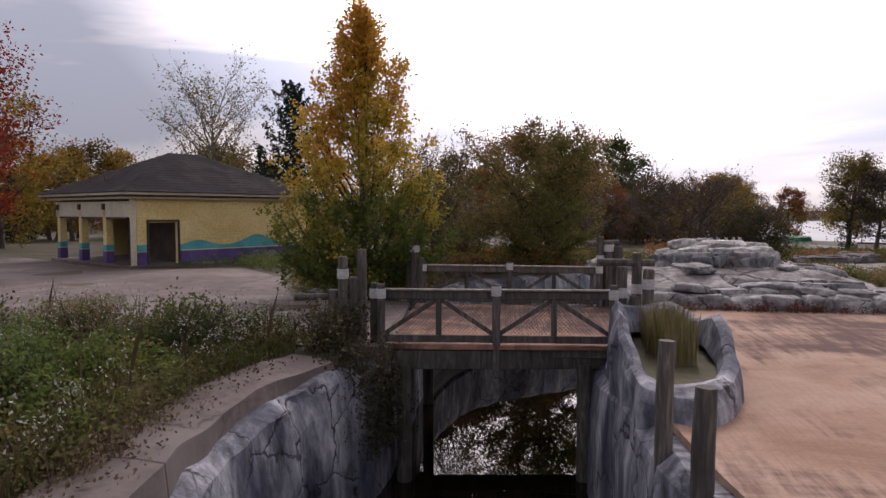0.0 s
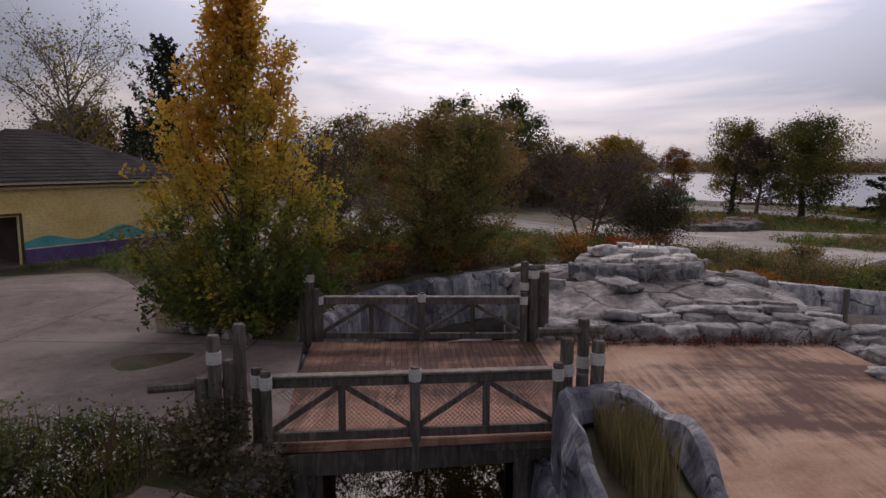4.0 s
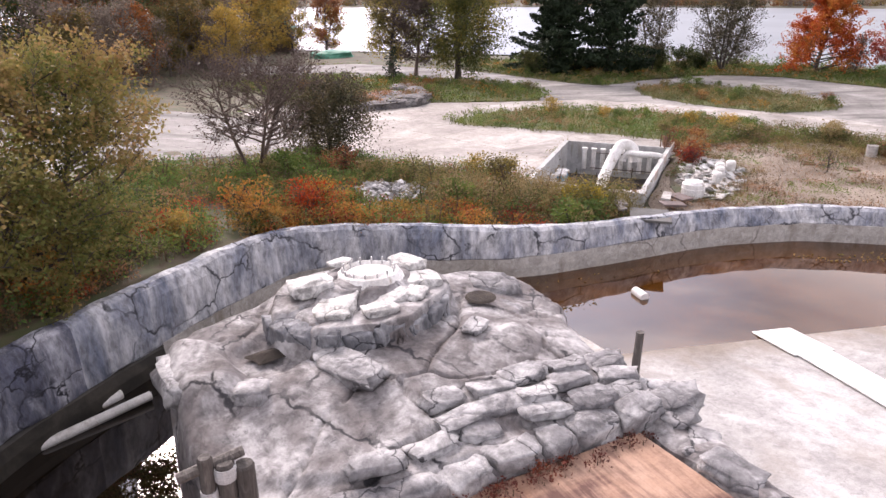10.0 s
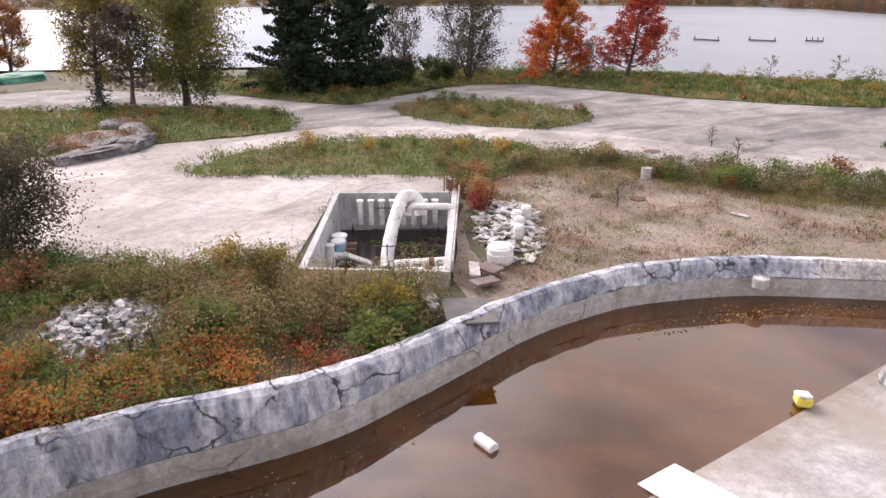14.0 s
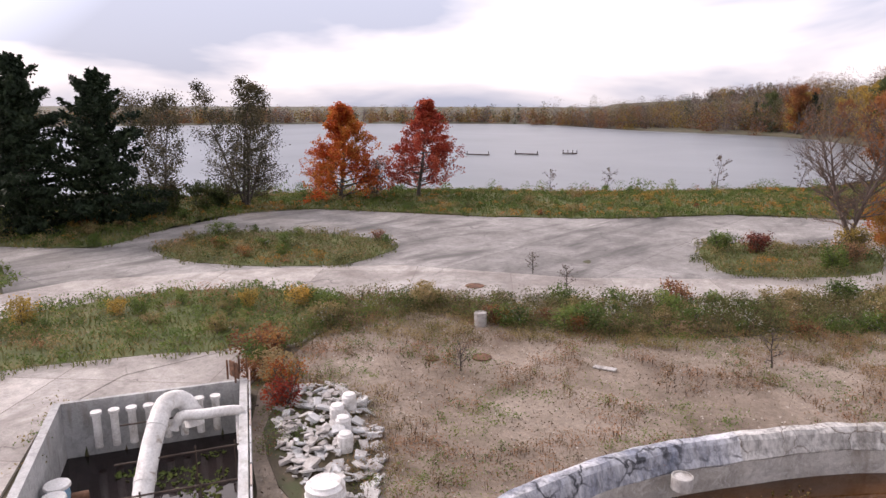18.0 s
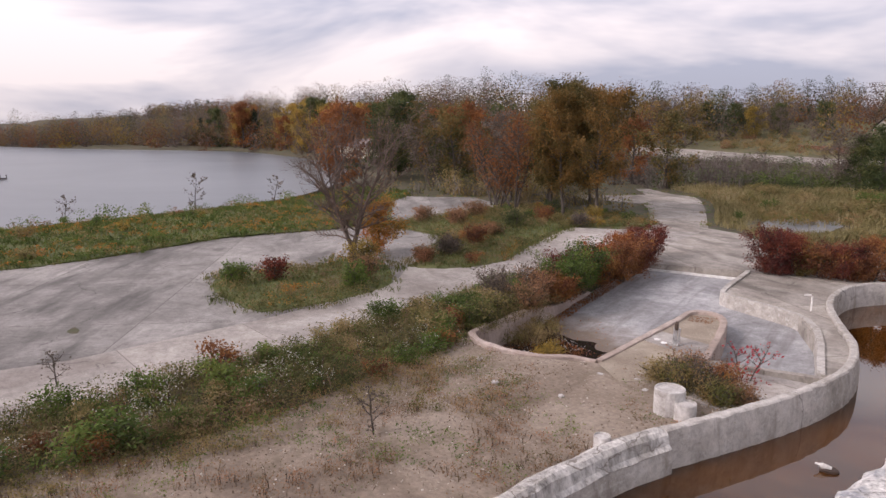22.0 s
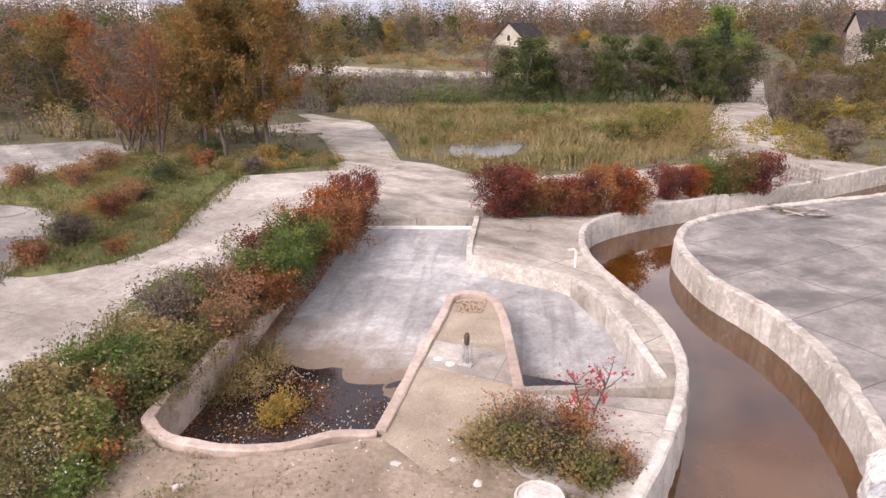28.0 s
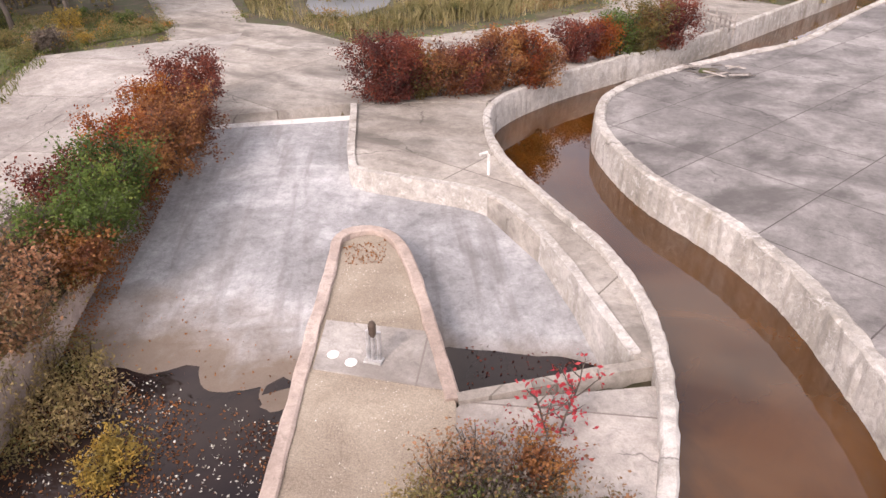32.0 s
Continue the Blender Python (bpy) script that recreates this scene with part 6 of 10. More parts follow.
def railing(name, a, b, label, wire):
    """Gate-like rail from a to b: posts, top and bottom rails, uprights and crossed braces."""
    a, b = np.array(a, float), np.array(b, float)
    ln = np.linalg.norm(b - a)
    ang = math.degrees(math.atan2(b[1] - a[1], b[0] - a[0]))
    t = thing(name, (a[0], a[1], 0), label, "railing", "", ang)
    for u, w in ((0.0, 0.92), (0.5, 0.98), (1.0, 0.92)):
        rope_post(t, ln * u, -0.03, 1.2, 0.085, w, -0.45 if u == 0.5 else -0.3)
    part("top_rail", box("top_rail", (ln, 0.09, 0.15), "timber", (ln / 2, 0.06, 0.98)), t)
    part("cap", box("cap", (ln + 0.1, 0.17, 0.04), "plankgrey", (ln / 2, 0.06, 1.08)), t)
    part("bottom_rail", box("bottom_rail", (ln, 0.09, 0.14), "timber", (ln / 2, 0.06, 0.13)), t)
    part("skirt", box("skirt", (ln + 0.3, 0.07, 0.2), "timber", (ln / 2, 0.05, -0.12)), t)
    for u in (0.25, 0.75):
        part("upright", box("upright", (0.11, 0.08, 0.8), "timber", (ln * u, 0.07, 0.55)), t)
    q = ln / 4
    for k, sgn in ((0, 1), (1, -1), (2, 1), (3, -1)):
        L = math.hypot(q, 0.74)
        part("brace", box("brace", (L, 0.06, 0.09), "timber", (q * (k + 0.5), 0.1, 0.55), 0, 0, -sgn * math.degrees(math.atan2(0.74, q))), t)
    if wire:
        v, f = [], []
        n = int(ln / 0.075)
        for i in range(-10, n):
            for sgn in (1, -1):
                x0 = i * 0.075 if sgn > 0 else i * 0.075 + 0.78
                z0, x1, z1 = 0.18, x0 + 0.78 * sgn, 0.96
                if min(x0, x1) < 0 or max(x0, x1) > ln:
                    continue
                k = len(v)
                v += [(x0 - .004, 0.13, z0), (x0 + .004, 0.13, z0), (x1 + .004, 0.13, z1), (x1 - .004, 0.13, z1)]
                f.append((k, k + 1, k + 2, k + 3))
        part("wire_mesh", mesh_np("wire_mesh", v, f, "mesh"), t, "diamond wire mesh")
    return t


railing("bridge_railing", (-1.2, 13.0), (3.25, 12.75), "weathered grey timber bridge railing with rope-bound posts", True)
railing("bridge_gate", (-0.55, 19.0), (4.25, 18.25), "weathered grey timber gate with diamond wire mesh", True)


def post_cluster(loc, label, posts, cross=None):
    t = thing("post_cluster", loc, label, "posts", "rope-bound post clusters")
    for x, y, h, r, w, ln in posts:
        rope_post(t, x, y, h, r, w, -0.4, ln)
    if cross:
        part("crossbar", pipe("crossbar", [(cross[0], cross[1], cross[2]), (cross[3], cross[4], cross[5])], [0.075, 0.07], "timber", 8), t)
    return t


post_cluster((3.75, 13.05, 0), "bundle of weathered round posts with a crossbar", [(-0.35, -0.2, 1.55, 0.11, 0.95, 0.03), (0.02, 0.0, 1.8, 0.1, 1.0, 0), (0.14, -0.25, 1.5, 0.11, 1.12, 0.04), (-0.12, -0.35, 1.0, 0.1, None, 0)], (-0.75, -0.05, 1.62, 0.35, 0.0, 1.6))
post_cluster((-1.75, 13.2, 0), "bundle of weathered round posts bound with rope", [(-0.22, 0.0, 1.72, 0.1, 1.28, 0.0), (-0.02, 0.1, 1.3, 0.12, None, 0.02), (0.14, 0.12, 1.85, 0.1, None, 0.0), (-0.42, 0.1, 1.05, 0.12, None, 0), (0.4, -0.02, 1.2, 0.09, 0.9, 0)], (-1.2, 0.1, 0.9, 0.1, 0.15, 0.92))
post_cluster((4.45, 18.55, 0), "bundle of dark posts with a short crossbar", [(-0.1, 0.0, 1.9, 0.1, 1.2, 0), (0.12, -0.05, 1.75, 0.13, 1.5, 0), (0.35, -0.1, 1.65, 0.14, None, 0), (0.1, 0.2, 1.6, 0.13, None, 0)], (-0.45, 0.05, 1.7, 0.4, 0.02, 1.75))
post_cluster((-0.75, 19.05, 0), "pair of dark posts bound with rope", [(-0.05, 0.0, 1.85, 0.12, 1.45, 0), (0.12, -0.1, 1.3, 0.1, None, 0), (-0.2, 0.12, 1.25, 0.1, None, 0)])
for x, y, h, r in ((2.5, 7.5, 1.15, 0.1), (2.46, 6.25, 0.95, 0.11), (12.75, 18.15, 1.05, 0.085)):
    t = thing("bollard", (x, y, -0.1), "plain dark round timber post", "post", "single timber posts")
    part("shaft", pipe("shaft", [(0, 0, -0.6), (0, 0, h * 0.5), (0.02, 0, h + 0.1)], [r, r, r * 0.92], "timber", 10), t)

# stones at the foot of the golden tree
for i, (x, y, w) in enumerate(((-3.95, 20.6, 0.35), (-3.6, 20.3, 0.4), (-3.2, 20.0, 0.3), (-2.74, 19.6, 0.42), (-2.42, 19.3, 0.4))):
    o = new("kerb_stone", lump("kerb_stone", (w, w * 0.75, 0.26), "stone", i * 5.0, 0.25, 2, 0.5))
    o.matrix_basis = pose(x, y, 0.11, 0, 0, i * 40)
    tagged(o, "grey rounded stone at the foot of the golden tree", "stone", "stones under the tree")

# loose boards on the deck by the mound
for x, y, ln, rz in ((6.1, 17.75, 0.9, -4), (6.9, 17.85, 1.2, 12), (7.4, 18.0, 0.7, -8)):
    bo = new("loose_board", box("loose_board", (ln, 0.14, 0.05), "plankgrey", bevel=0.006))
    bo.matrix_basis = pose(x, y, 0.035, 0, 0, rz)
    tagged(bo, "silvered loose board lying by the rock mound", "board", "loose boards")

# ---- pool litter ----
log = thing("log", (4.27, 27.48, -2.6), "long white pipe floating in the dark canal", "pipe")
part("shell", pipe("shell", [(-1.40, -0.25, 0.0), (1.39, 0.25, 0.1)], [0.13, 0.12], "white_pipe", 12), log)
for loc, rz, lab in (((21.0, 23.85, -2.62), 70, "white plastic drum floating in the pool"), ((4.78, 28.30, -2.6), 20, "short white pipe piece in the canal")):
    t = thing("drum", loc, lab, "drum", "", rz)
    part("shell", pipe("shell", [(-0.32, 0, 0.03), (-0.29, 0, 0.03), (0.29, 0, 0.03), (0.32, 0, 0.03)], [0.15, 0.17, 0.17, 0.15], "white_pipe", 16), t)
    part("rim", pipe("rim", [(-0.02, 0, 0.03), (0.02, 0, 0.03)], [0.18, 0.18], "white_pipe", 16), t)
buoy = thing("yellow_tub", (27.2, 16.9, -2.6), "yellow and white plastic tub standing in shallow water", "tub")
part("body", box("body", (0.5, 0.42, 0.36), "yellow", (0, 0, 0.14), 20, bevel=0.08), buoy)
part("lid", box("lid", (0.42, 0.4, 0.1), "white_pipe", (-0.1, 0.02, 0.34), 20, 0, 12, 0.03), buoy, "torn white lid")
for i, (x, y, ln, wd, rz) in enumerate(((21.73, 18.9, 1.9, 1.35, -116), (19.28, 14.46, 8.4, 1.1, -119.5))):
    bz = float(pool_floor(x, y))
    sl = 3.0
    b = thing("panel", (x, y, max(bz, -2.62) + 0.06), "long white panel lying on the pool floor", "panel", "white panels", rz)
    part("sheet", box("sheet", (ln, wd, 0.05), "white_pipe", (0, 0, 0), 0, 0, -7.4), b)
bott = thing("bottle", (34.9, 2.6, -2.62), "white bottle on a dark float in the brown pool", "bottle", "", 40)
part("float", lump("float", (0.55, 0.4, 0.16), "darkwood", 3), bott)
part("body", pipe("body", [(-0.05, 0, 0.05), (0.2, 0, 0.14), (0.3, 0, 0.17), (0.4, 0, 0.2)], [0.09, 0.09, 0.04, 0.035], "white_pipe", 12), bott)
floats_rng = np.random.default_rng(21)
fl = np.vstack([scatter([(29, 22.6), (33, 19.8), (36, 15), (35, 15), (32, 19), (28.6, 22)], 260, floats_rng), scatter([(14, 29.5), (24, 25), (23.5, 24.6), (13, 28.5)], 60, floats_rng), scatter([(10, 30), (15, 29), (14, 28), (9, 28.6)], 120, floats_rng)])
stuff("floating_litter", leaves("floating_litter", np.column_stack([fl, np.full(len(fl), WATER + 0.015)]), 0.11, "lf_brush", 0.6, 0, floats_rng), "tan fallen leaves floating by the pool wall", "litter")
fl = scatter([(52.5, 0.0), (50, 5.3), (46.3, 5.2), (44.4, 3.2), (45.2, 0.2)], 3000, floats_rng, lambda x, y: 0.12 + 0.88 * clumpy(x, y, 0.7, 3))
stuff("pond_leaves", leaves("pond_leaves", np.column_stack([fl, np.full(len(fl), -2.915)]), 0.075, "lf_rust_dull", 0.6, 0, floats_rng), "brown leaves floating on the stagnant pond", "litter")

fl = scatter([(52.5, -0.6), (50, 5.3), (46.3, 5.2), (44.4, 3.2), (45.2, 0.2)], 800, floats_rng, lambda x, y: 0.1 + 0.9 * clumpy(x, y, 0.6, 13))
stuff("pond_scraps", leaves("pond_scraps", np.column_stack([fl, np.full(len(fl), -2.912)]), 0.07, "flower", 0.6, 0, floats_rng), "pale leaf scraps floating on the stagnant pond", "litter")
fl = np.vstack([scatter([(39.0, -1.2), (41.2, 0.0), (41.6, 1.4), (39.6, 1.6), (38.4, 0.4)], 110, floats_rng)])
stuff("red_leaves", leaves("red_leaves", np.column_stack([fl, np.full(len(fl), -1.655)]), 0.09, "lf_crimson", 0.6, 0, floats_rng), "fallen scarlet leaves under the sapling", "leaves")

# ---- things on the sand ----
for x, y, r, h, z in ((39.15, 5.05, 0.52, 0.9, -1.7), (38.45, 5.1, 0.36, 0.62, -1.7), (38.5, 8.95, 0.26, 0.5, -1.75), (46.4, 26.5, 0.3, 0.62, -1.85), (33.9, 18.9, 0.3, 0.18, -1.85), (62.2, 45.3, 0.3, 0.3, -1.95)):
    t = thing("concrete_stub", (x, y, z), "white concrete riser pipe standing in the sand", "riser", "concrete risers")
    part("ring", lathe("ring", [(r, -0.2), (r, h - 0.04), (r * 0.97, h), (r * 0.9, h), (r * 0.88, h - 0.08)], "rubble", 22), t)
    part("fill", lathe("fill", [(r * 0.88, h - 0.05), (0.02, h - 0.02)], "rubble", 14), t)
for x, y, r in ((42.2, 25.8, 0.42), (41.65, 27.8, 0.3), (53.4, 27.9, 0.55)):
    z = float(land(x, y)) + 0.09
    t = thing("manhole_cover", (x, y, z), "dark round iron manhole cover set in the ground", "manhole cover", "manhole covers")
    part("frame", lathe("frame", [(r, -0.1), (r, 0.02), (r * 0.9, 0.02), (r * 0.9, -0.01)], "rust", 24), t)
    part("lid", lathe("lid", [(r * 0.89, -0.05), (r * 0.89, 0.012), (0.02, 0.016)], "rust", 24), t)
plank = new("plank", box("plank", (0.9, 0.28, 0.06), "rubble", bevel=0.01))
plank.matrix_basis = pose(41.95, 20.8, PLAIN + 0.12, 0, 2, 70)
tagged(plank, "pale broken board lying on the sand", "board", "loose boards")

# nozzle in the gravel bed
nz = thing("spray_nozzle", (43.62, -0.95, -1.63), "three grey metal pipes with a dark spray head", "nozzle")
for i in range(3):
    part("tube", pipe("tube", [(-0.13 + 0.13 * i, 0.03 * (i % 2), 0), (-0.13 + 0.13 * i, 0.03 * (i % 2) - 0.04, 0.8)], 0.05, "steel", 10), nz)
part("head", lathe("head", [(0.05, 0.68), (0.085, 0.76), (0.09, 1.0), (0.055, 1.08), (0.02, 1.1)], "darkwood", 12), nz)
part("base", box("base", (0.42, 0.26, 0.06), "pitwall", (0, 0.02, 0.03)), nz)
bp = thing("bent_pipe", (43.2, -11.2, -1.5), "white bent pipe standing on the curved walk", "pipe")
part("riser", pipe("riser", [(0, 0, 0), (0, 0, 0.75), (0.05, 0.05, 0.85), (0.25, 0.3, 0.85)], [0.05, 0.05, 0.05, 0.05], "white_pipe", 10), bp)

# ---- trees ----
def upright_tree(loc, label, seed, height, girth, limbs, leaf_n, leaf, mat):
    """A straight trunk with many ascending limbs that end on a flame-shaped outline, the top ones standing apart as spires."""
    rng = np.random.default_rng(seed)
    zs, rs = np.array([0.0, 0.06, 0.18, 0.3, 0.45, 0.58, 0.7, 0.82, 0.92, 1.0]) * height, np.array([0.55, 0.85, 1.0, 1.0, 0.84, 0.68, 0.56, 0.40, 0.2, 0.03]) * girth
    lead = bent((0, 0, -0.1), (0, 0, 1), height * 0.97, 10, rng, 0.012, 0.05)
    tubes, ends = [tube(lead, np.linspace(0.15, 0.012, 11), 8)], [lead[6:]]
    for i in range(limbs):
        u = (i + rng.uniform(0, 1)) / limbs
        ze = height * (0.05 + 0.93 * u ** 1.12)
        r = np.interp(ze, zs, rs) * (rng.uniform(0.72, 1.1) if u < 0.6 else rng.uniform(0.25, 1.2))
        a = i * 2.4 + rng.uniform(-0.4, 0.4)
        z0 = float(np.clip(ze - r * rng.uniform(0.7, 1.5) - 1.6 * u, 0.35, height * 0.8))
        tt = np.linspace(0, 1, 7)[:, None]
        end = np.array([r * np.cos(a), r * np.sin(a), ze])
        lb = np.array([0, 0, z0]) * (1 - tt) ** 2 + 2 * tt * (1 - tt) * np.array([0.75 * end[0], 0.75 * end[1], z0 + (ze - z0) * 0.32]) + tt ** 2 * end
        lb[1:-1] += rng.normal(size=(5, 3)) * 0.05
        tubes.append(tube(lb, np.linspace(0.05 * (1.15 - u), 0.007, 7), 5, False))
        for _ in range(8):
            q = rng.uniform(0.35, 1.0) * 5.999
            k = int(q)
            p2 = lb[k] + (lb[k + 1] - lb[k]) * (q - k)
            d2 = rng.normal(size=3) * 0.5 + (0.5 * np.cos(a), 0.5 * np.sin(a), 0.75)
            tw = bent(p2, d2 / np.linalg.norm(d2), rng.uniform(0.25, 0.6) * (1.0 if u < 0.6 else 0.75), 3, rng, 0.15, 0.08)
            tubes.append(tube(tw, [0.009, 0.007, 0.006, 0.004], 3, False))
            ends.append(tw)
            ends.append(tw[1:])
    v, f = joined(tubes)
    node = np.vstack(ends)
    node = node[rng.integers(0, len(node), leaf_n)] + rng.normal(size=(leaf_n, 3)) * 0.11
    node[:, 2] = np.maximum(node[:, 2], 0.1)
    t = thing("ornamental_pear", loc, label, "tree")
    part("trunk", mesh_np("trunk", v, f, "bark"), t)
    part("crown", leaves("crown", node, leaf, mat, 0.6, 0.25, rng), t)


upright_tree((-2.45, 20.4, 0.0), "golden autumn tree turning from green, beside the timber bridge", 3, 8.95, 2.55, 150, 40000, 0.125, "lf_orange_yellow")
tree("crabapple", (4.2, 29.9, -0.3), "broad olive-brown tree leaning over the pool wall", seed=8, height=6.0, spread=3.8, base=0.4, trunk_r=0.15, limbs=36, twigs=8, leaf_n=46000, leaf=0.112, lmat="lf_olive_near", rise=0.45, form="oval", stems=2, puff=0.17)
tree("crabapple", (-0.6, 31.5, -0.1), "slender half-bare grey tree behind the pool wall", seed=9, height=5.4, spread=2.2, base=0.5, trunk_r=0.12, limbs=30, twigs=10, leaf_n=3200, leaf=0.095, lmat="lf_olive_near", rise=1.0, stems=3, form="vase", puff=0.17)
tree("hawthorn", (14.5, 41.0, -1.0), "spreading dusky tree with almost bare mauve-grey twigs", seed=12, height=5.5, spread=3.7, base=1.9, trunk_r=0.14, limbs=24, twigs=15, leaf_n=5200, leaf=0.1, lmat="lf_twig", bmat="barkwarm", rise=0.55, stems=3, puff=0.16)
tree("hawthorn", (20.7, 44.9, -1.4), "small dark tree with drooping twigs", seed=13, height=4.3, spread=2.5, base=1.2, trunk_r=0.16, limbs=26, twigs=13, leaf_n=20000, leaf=0.12, lmat="lf_drab", bmat="bark", rise=0.3, droop=0.45, puff=0.2)
tree("willow", (50.4, 70.0, -2.0), "large dark weeping willow by the lake", seed=14, height=10.4, spread=4.8, base=2.4, trunk_r=0.35, limbs=34, twigs=8, leaf_n=26000, leaf=0.23, lmat="lf_willow", bmat="bark", rise=0.6, droop=0.5, puff=0.42)
tree("willow", (47.6, 79, -1.9), "yellowing tree behind the grey poplar", seed=114, height=10.0, spread=3.8, base=2.2, trunk_r=0.3, limbs=30, twigs=7, leaf_n=17000, leaf=0.22, lmat="lf_yellowing", rise=0.7, droop=0.2, puff=0.4)
tree("poplar", (48.3, 75.0, -1.9), "grey-brown half-bare tree beside the willow", seed=15, height=8.0, spread=3.4, base=1.5, trunk_r=0.22, limbs=28, twigs=10, leaf_n=11000, leaf=0.19, lmat="lf_twig", bmat="barkwarm", rise=0.8, puff=0.34)
spruce("yew", (43.6, 72.5, -1.9), 3.6, 1.5, 16, "small dark conifer at the lawn's edge", leaf=0.22, per=34)
spruce("spruce", (62.5, 66.5, -2.0), 14.2, 6.3, 17, "tall dark spruce on the lake shore", "lakeside spruces", per=300, leaf=0.42)
spruce("spruce", (67.0, 62.8, -2.0), 13.2, 6.4, 18, "ragged dark spruce on the lake shore", "lakeside spruces", per=260, leaf=0.42)
tree("alder", (72.6, 61.0, -2.0), "dark grey-green clump of slender trees by the spruces", seed=19, height=11.5, spread=3.0, base=1.6, trunk_r=0.12, limbs=20, twigs=7, leaf_n=12000, leaf=0.18, lmat="lf_drab", bmat="bark", rise=1.0, stems=3)
tree("alder", (79.6, 56.0, -2.1), "clump of slender dark trees on the lake shore", seed=20, height=14.0, spread=4.4, base=1.2, trunk_r=0.17, limbs=26, twigs=8, leaf_n=21000, leaf=0.18, lmat="lf_drab", rise=0.4, stems=5, form="cone", puff=0.3)
tree("bald_cypress", (86.6, 48.4, -2.1), "orange autumn tree by the lake", "lakeside orange trees", seed=21, height=11.0, spread=4.9, base=0.4, trunk_r=0.24, limbs=56, twigs=7, leaf_n=30000, leaf=0.22, lmat="lf_orange", rise=0.3, form="cone", puff=0.18)
tree("bald_cypress", (91.4, 40.6, -2.2), "rust-red autumn tree by the lake", "lakeside orange trees", seed=22, height=11.8, spread=4.7, base=1.2, trunk_r=0.22, limbs=56, twigs=6, leaf_n=22000, leaf=0.22, lmat="lf_scarlet", rise=0.2, form="cone", puff=0.18)
tree("alder", (88.8, 45.0, -2.2), "grey-green sapling between the orange trees", seed=23, height=4.6, spread=1.5, base=0.6, trunk_r=0.07, limbs=12, twigs=5, leaf_n=1500, leaf=0.18, lmat="lf_dusk", rise=0.9, stems=2)
maple = tree("maple", (69.3, 2.7, -0.6), "almost bare grey-brown tree with a few rusty leaves", seed=27, height=8.2, spread=4.2, base=0.5, trunk_r=0.2, limbs=22, twigs=15, leaf_n=2600, leaf=0.09, lmat="lf_bramble", bmat="barkwarm", rise=1.0, form="vase", stems=4, puff=0.2)
part("bole", lathe("bole", [(0.42, -1.5), (0.33, -1.2), (0.27, -0.7), (0.28, -0.2), (0.22, 0.15), (0.02, 0.25)], "barkwarm", 14), maple, "short stout bole below the fork")
tree("sapling", (71.4, -0.6, -1.9), "low orange-yellow bush beside the bare tree", seed=25, height=3.6, spread=1.8, base=0.3, trunk_r=0.05, limbs=14, twigs=5, leaf_n=7000, leaf=0.15, lmat="lf_weeds_orange", rise=0.6)
for i, (x, y, h, sp, mt, lab) in enumerate(((86.5, -24, 10.5, 2.8, "lf_rust_dull", "slender reddish tree in the grove"), (83.5, -23.8, 11.5, 2.6, "lf_rust_dull", "thin reddish tree in the grove"), (80.5, -26.4, 13.6, 3.8, "lf_oak_olive", "tall ochre oak in the grove"), (74.6, -27.4, 12.6, 4.4, "lf_rust_oak", "broad orange-brown oak beside the path"), (78, -30, 13.0, 4.2, "lf_oak_olive", "ochre oak behind the path"), (77.5, -25.6, 12.4, 3.4, "lf_rust_oak", "russet oak in the grove"), (89, -25, 9.5, 2.6, "lf_dusk", "grey twiggy tree in the grove"), (85, -30, 12, 3.6, "lf_olive", "brown oak at the back of the grove"), (92, -30, 11, 3.4, "lf_dusk", "half-bare tree at the back of the grove"))):
    tree("oak", (x, y, -1.8), lab, "grove by the path", seed=30 + i, height=h, spread=sp, base=h * 0.24, trunk_r=0.17, limbs=26, twigs=7, leaf_n=(3800 if mt in ("lf_dusk", "lf_rust_dull") else 19000), leaf=0.19, lmat=mt, rise=0.75, stems=(3 if sp < 3 else 1), puff=0.34)
tree("maple", (-25.5, 36, 0.0), "scarlet maple beside the yellow building", seed=40, height=10.5, spread=5.2, base=2.6, trunk_r=0.28, limbs=24, twigs=6, leaf_n=9000, leaf=0.2, lmat="lf_red", rise=0.55, puff=0.36)
tree("maple", (-31, 47, 0.0), "orange maple behind the yellow building", seed=41, height=9, spread=5.0, base=1.4, trunk_r=0.28, limbs=24, twigs=6, leaf_n=9000, leaf=0.24, lmat="lf_golden", rise=0.55, puff=0.36)
tree("ash", (-18, 55, -0.1), "tall half-bare green ash behind the building", seed=42, height=11.0, spread=4.8, base=3.5, trunk_r=0.35, limbs=30, twigs=12, leaf_n=3600, leaf=0.2, lmat="lf_yellowing", bmat="barkpale", rise=1.0, form="vase", puff=0.4)
spruce("spruce", (-13.2, 60, -0.1), 14.0, 6.0, 43, "dark spruce behind the building", "", leaf=0.34, per=120)

# ---- shrubs ----
def bush(name, loc, label, seed, h, w, mat, n, leaf=0.13, group=""):
    return tree(name, loc, label, group, "bush", seed=seed, height=h, spread=w, base=0.15, trunk_r=0.05, limbs=15, twigs=5, leaf_n=n, leaf=leaf, lmat=mat, rise=0.7, stems=3, puff=0.17, fine=False, form=("vase" if seed % 3 else "oval"))


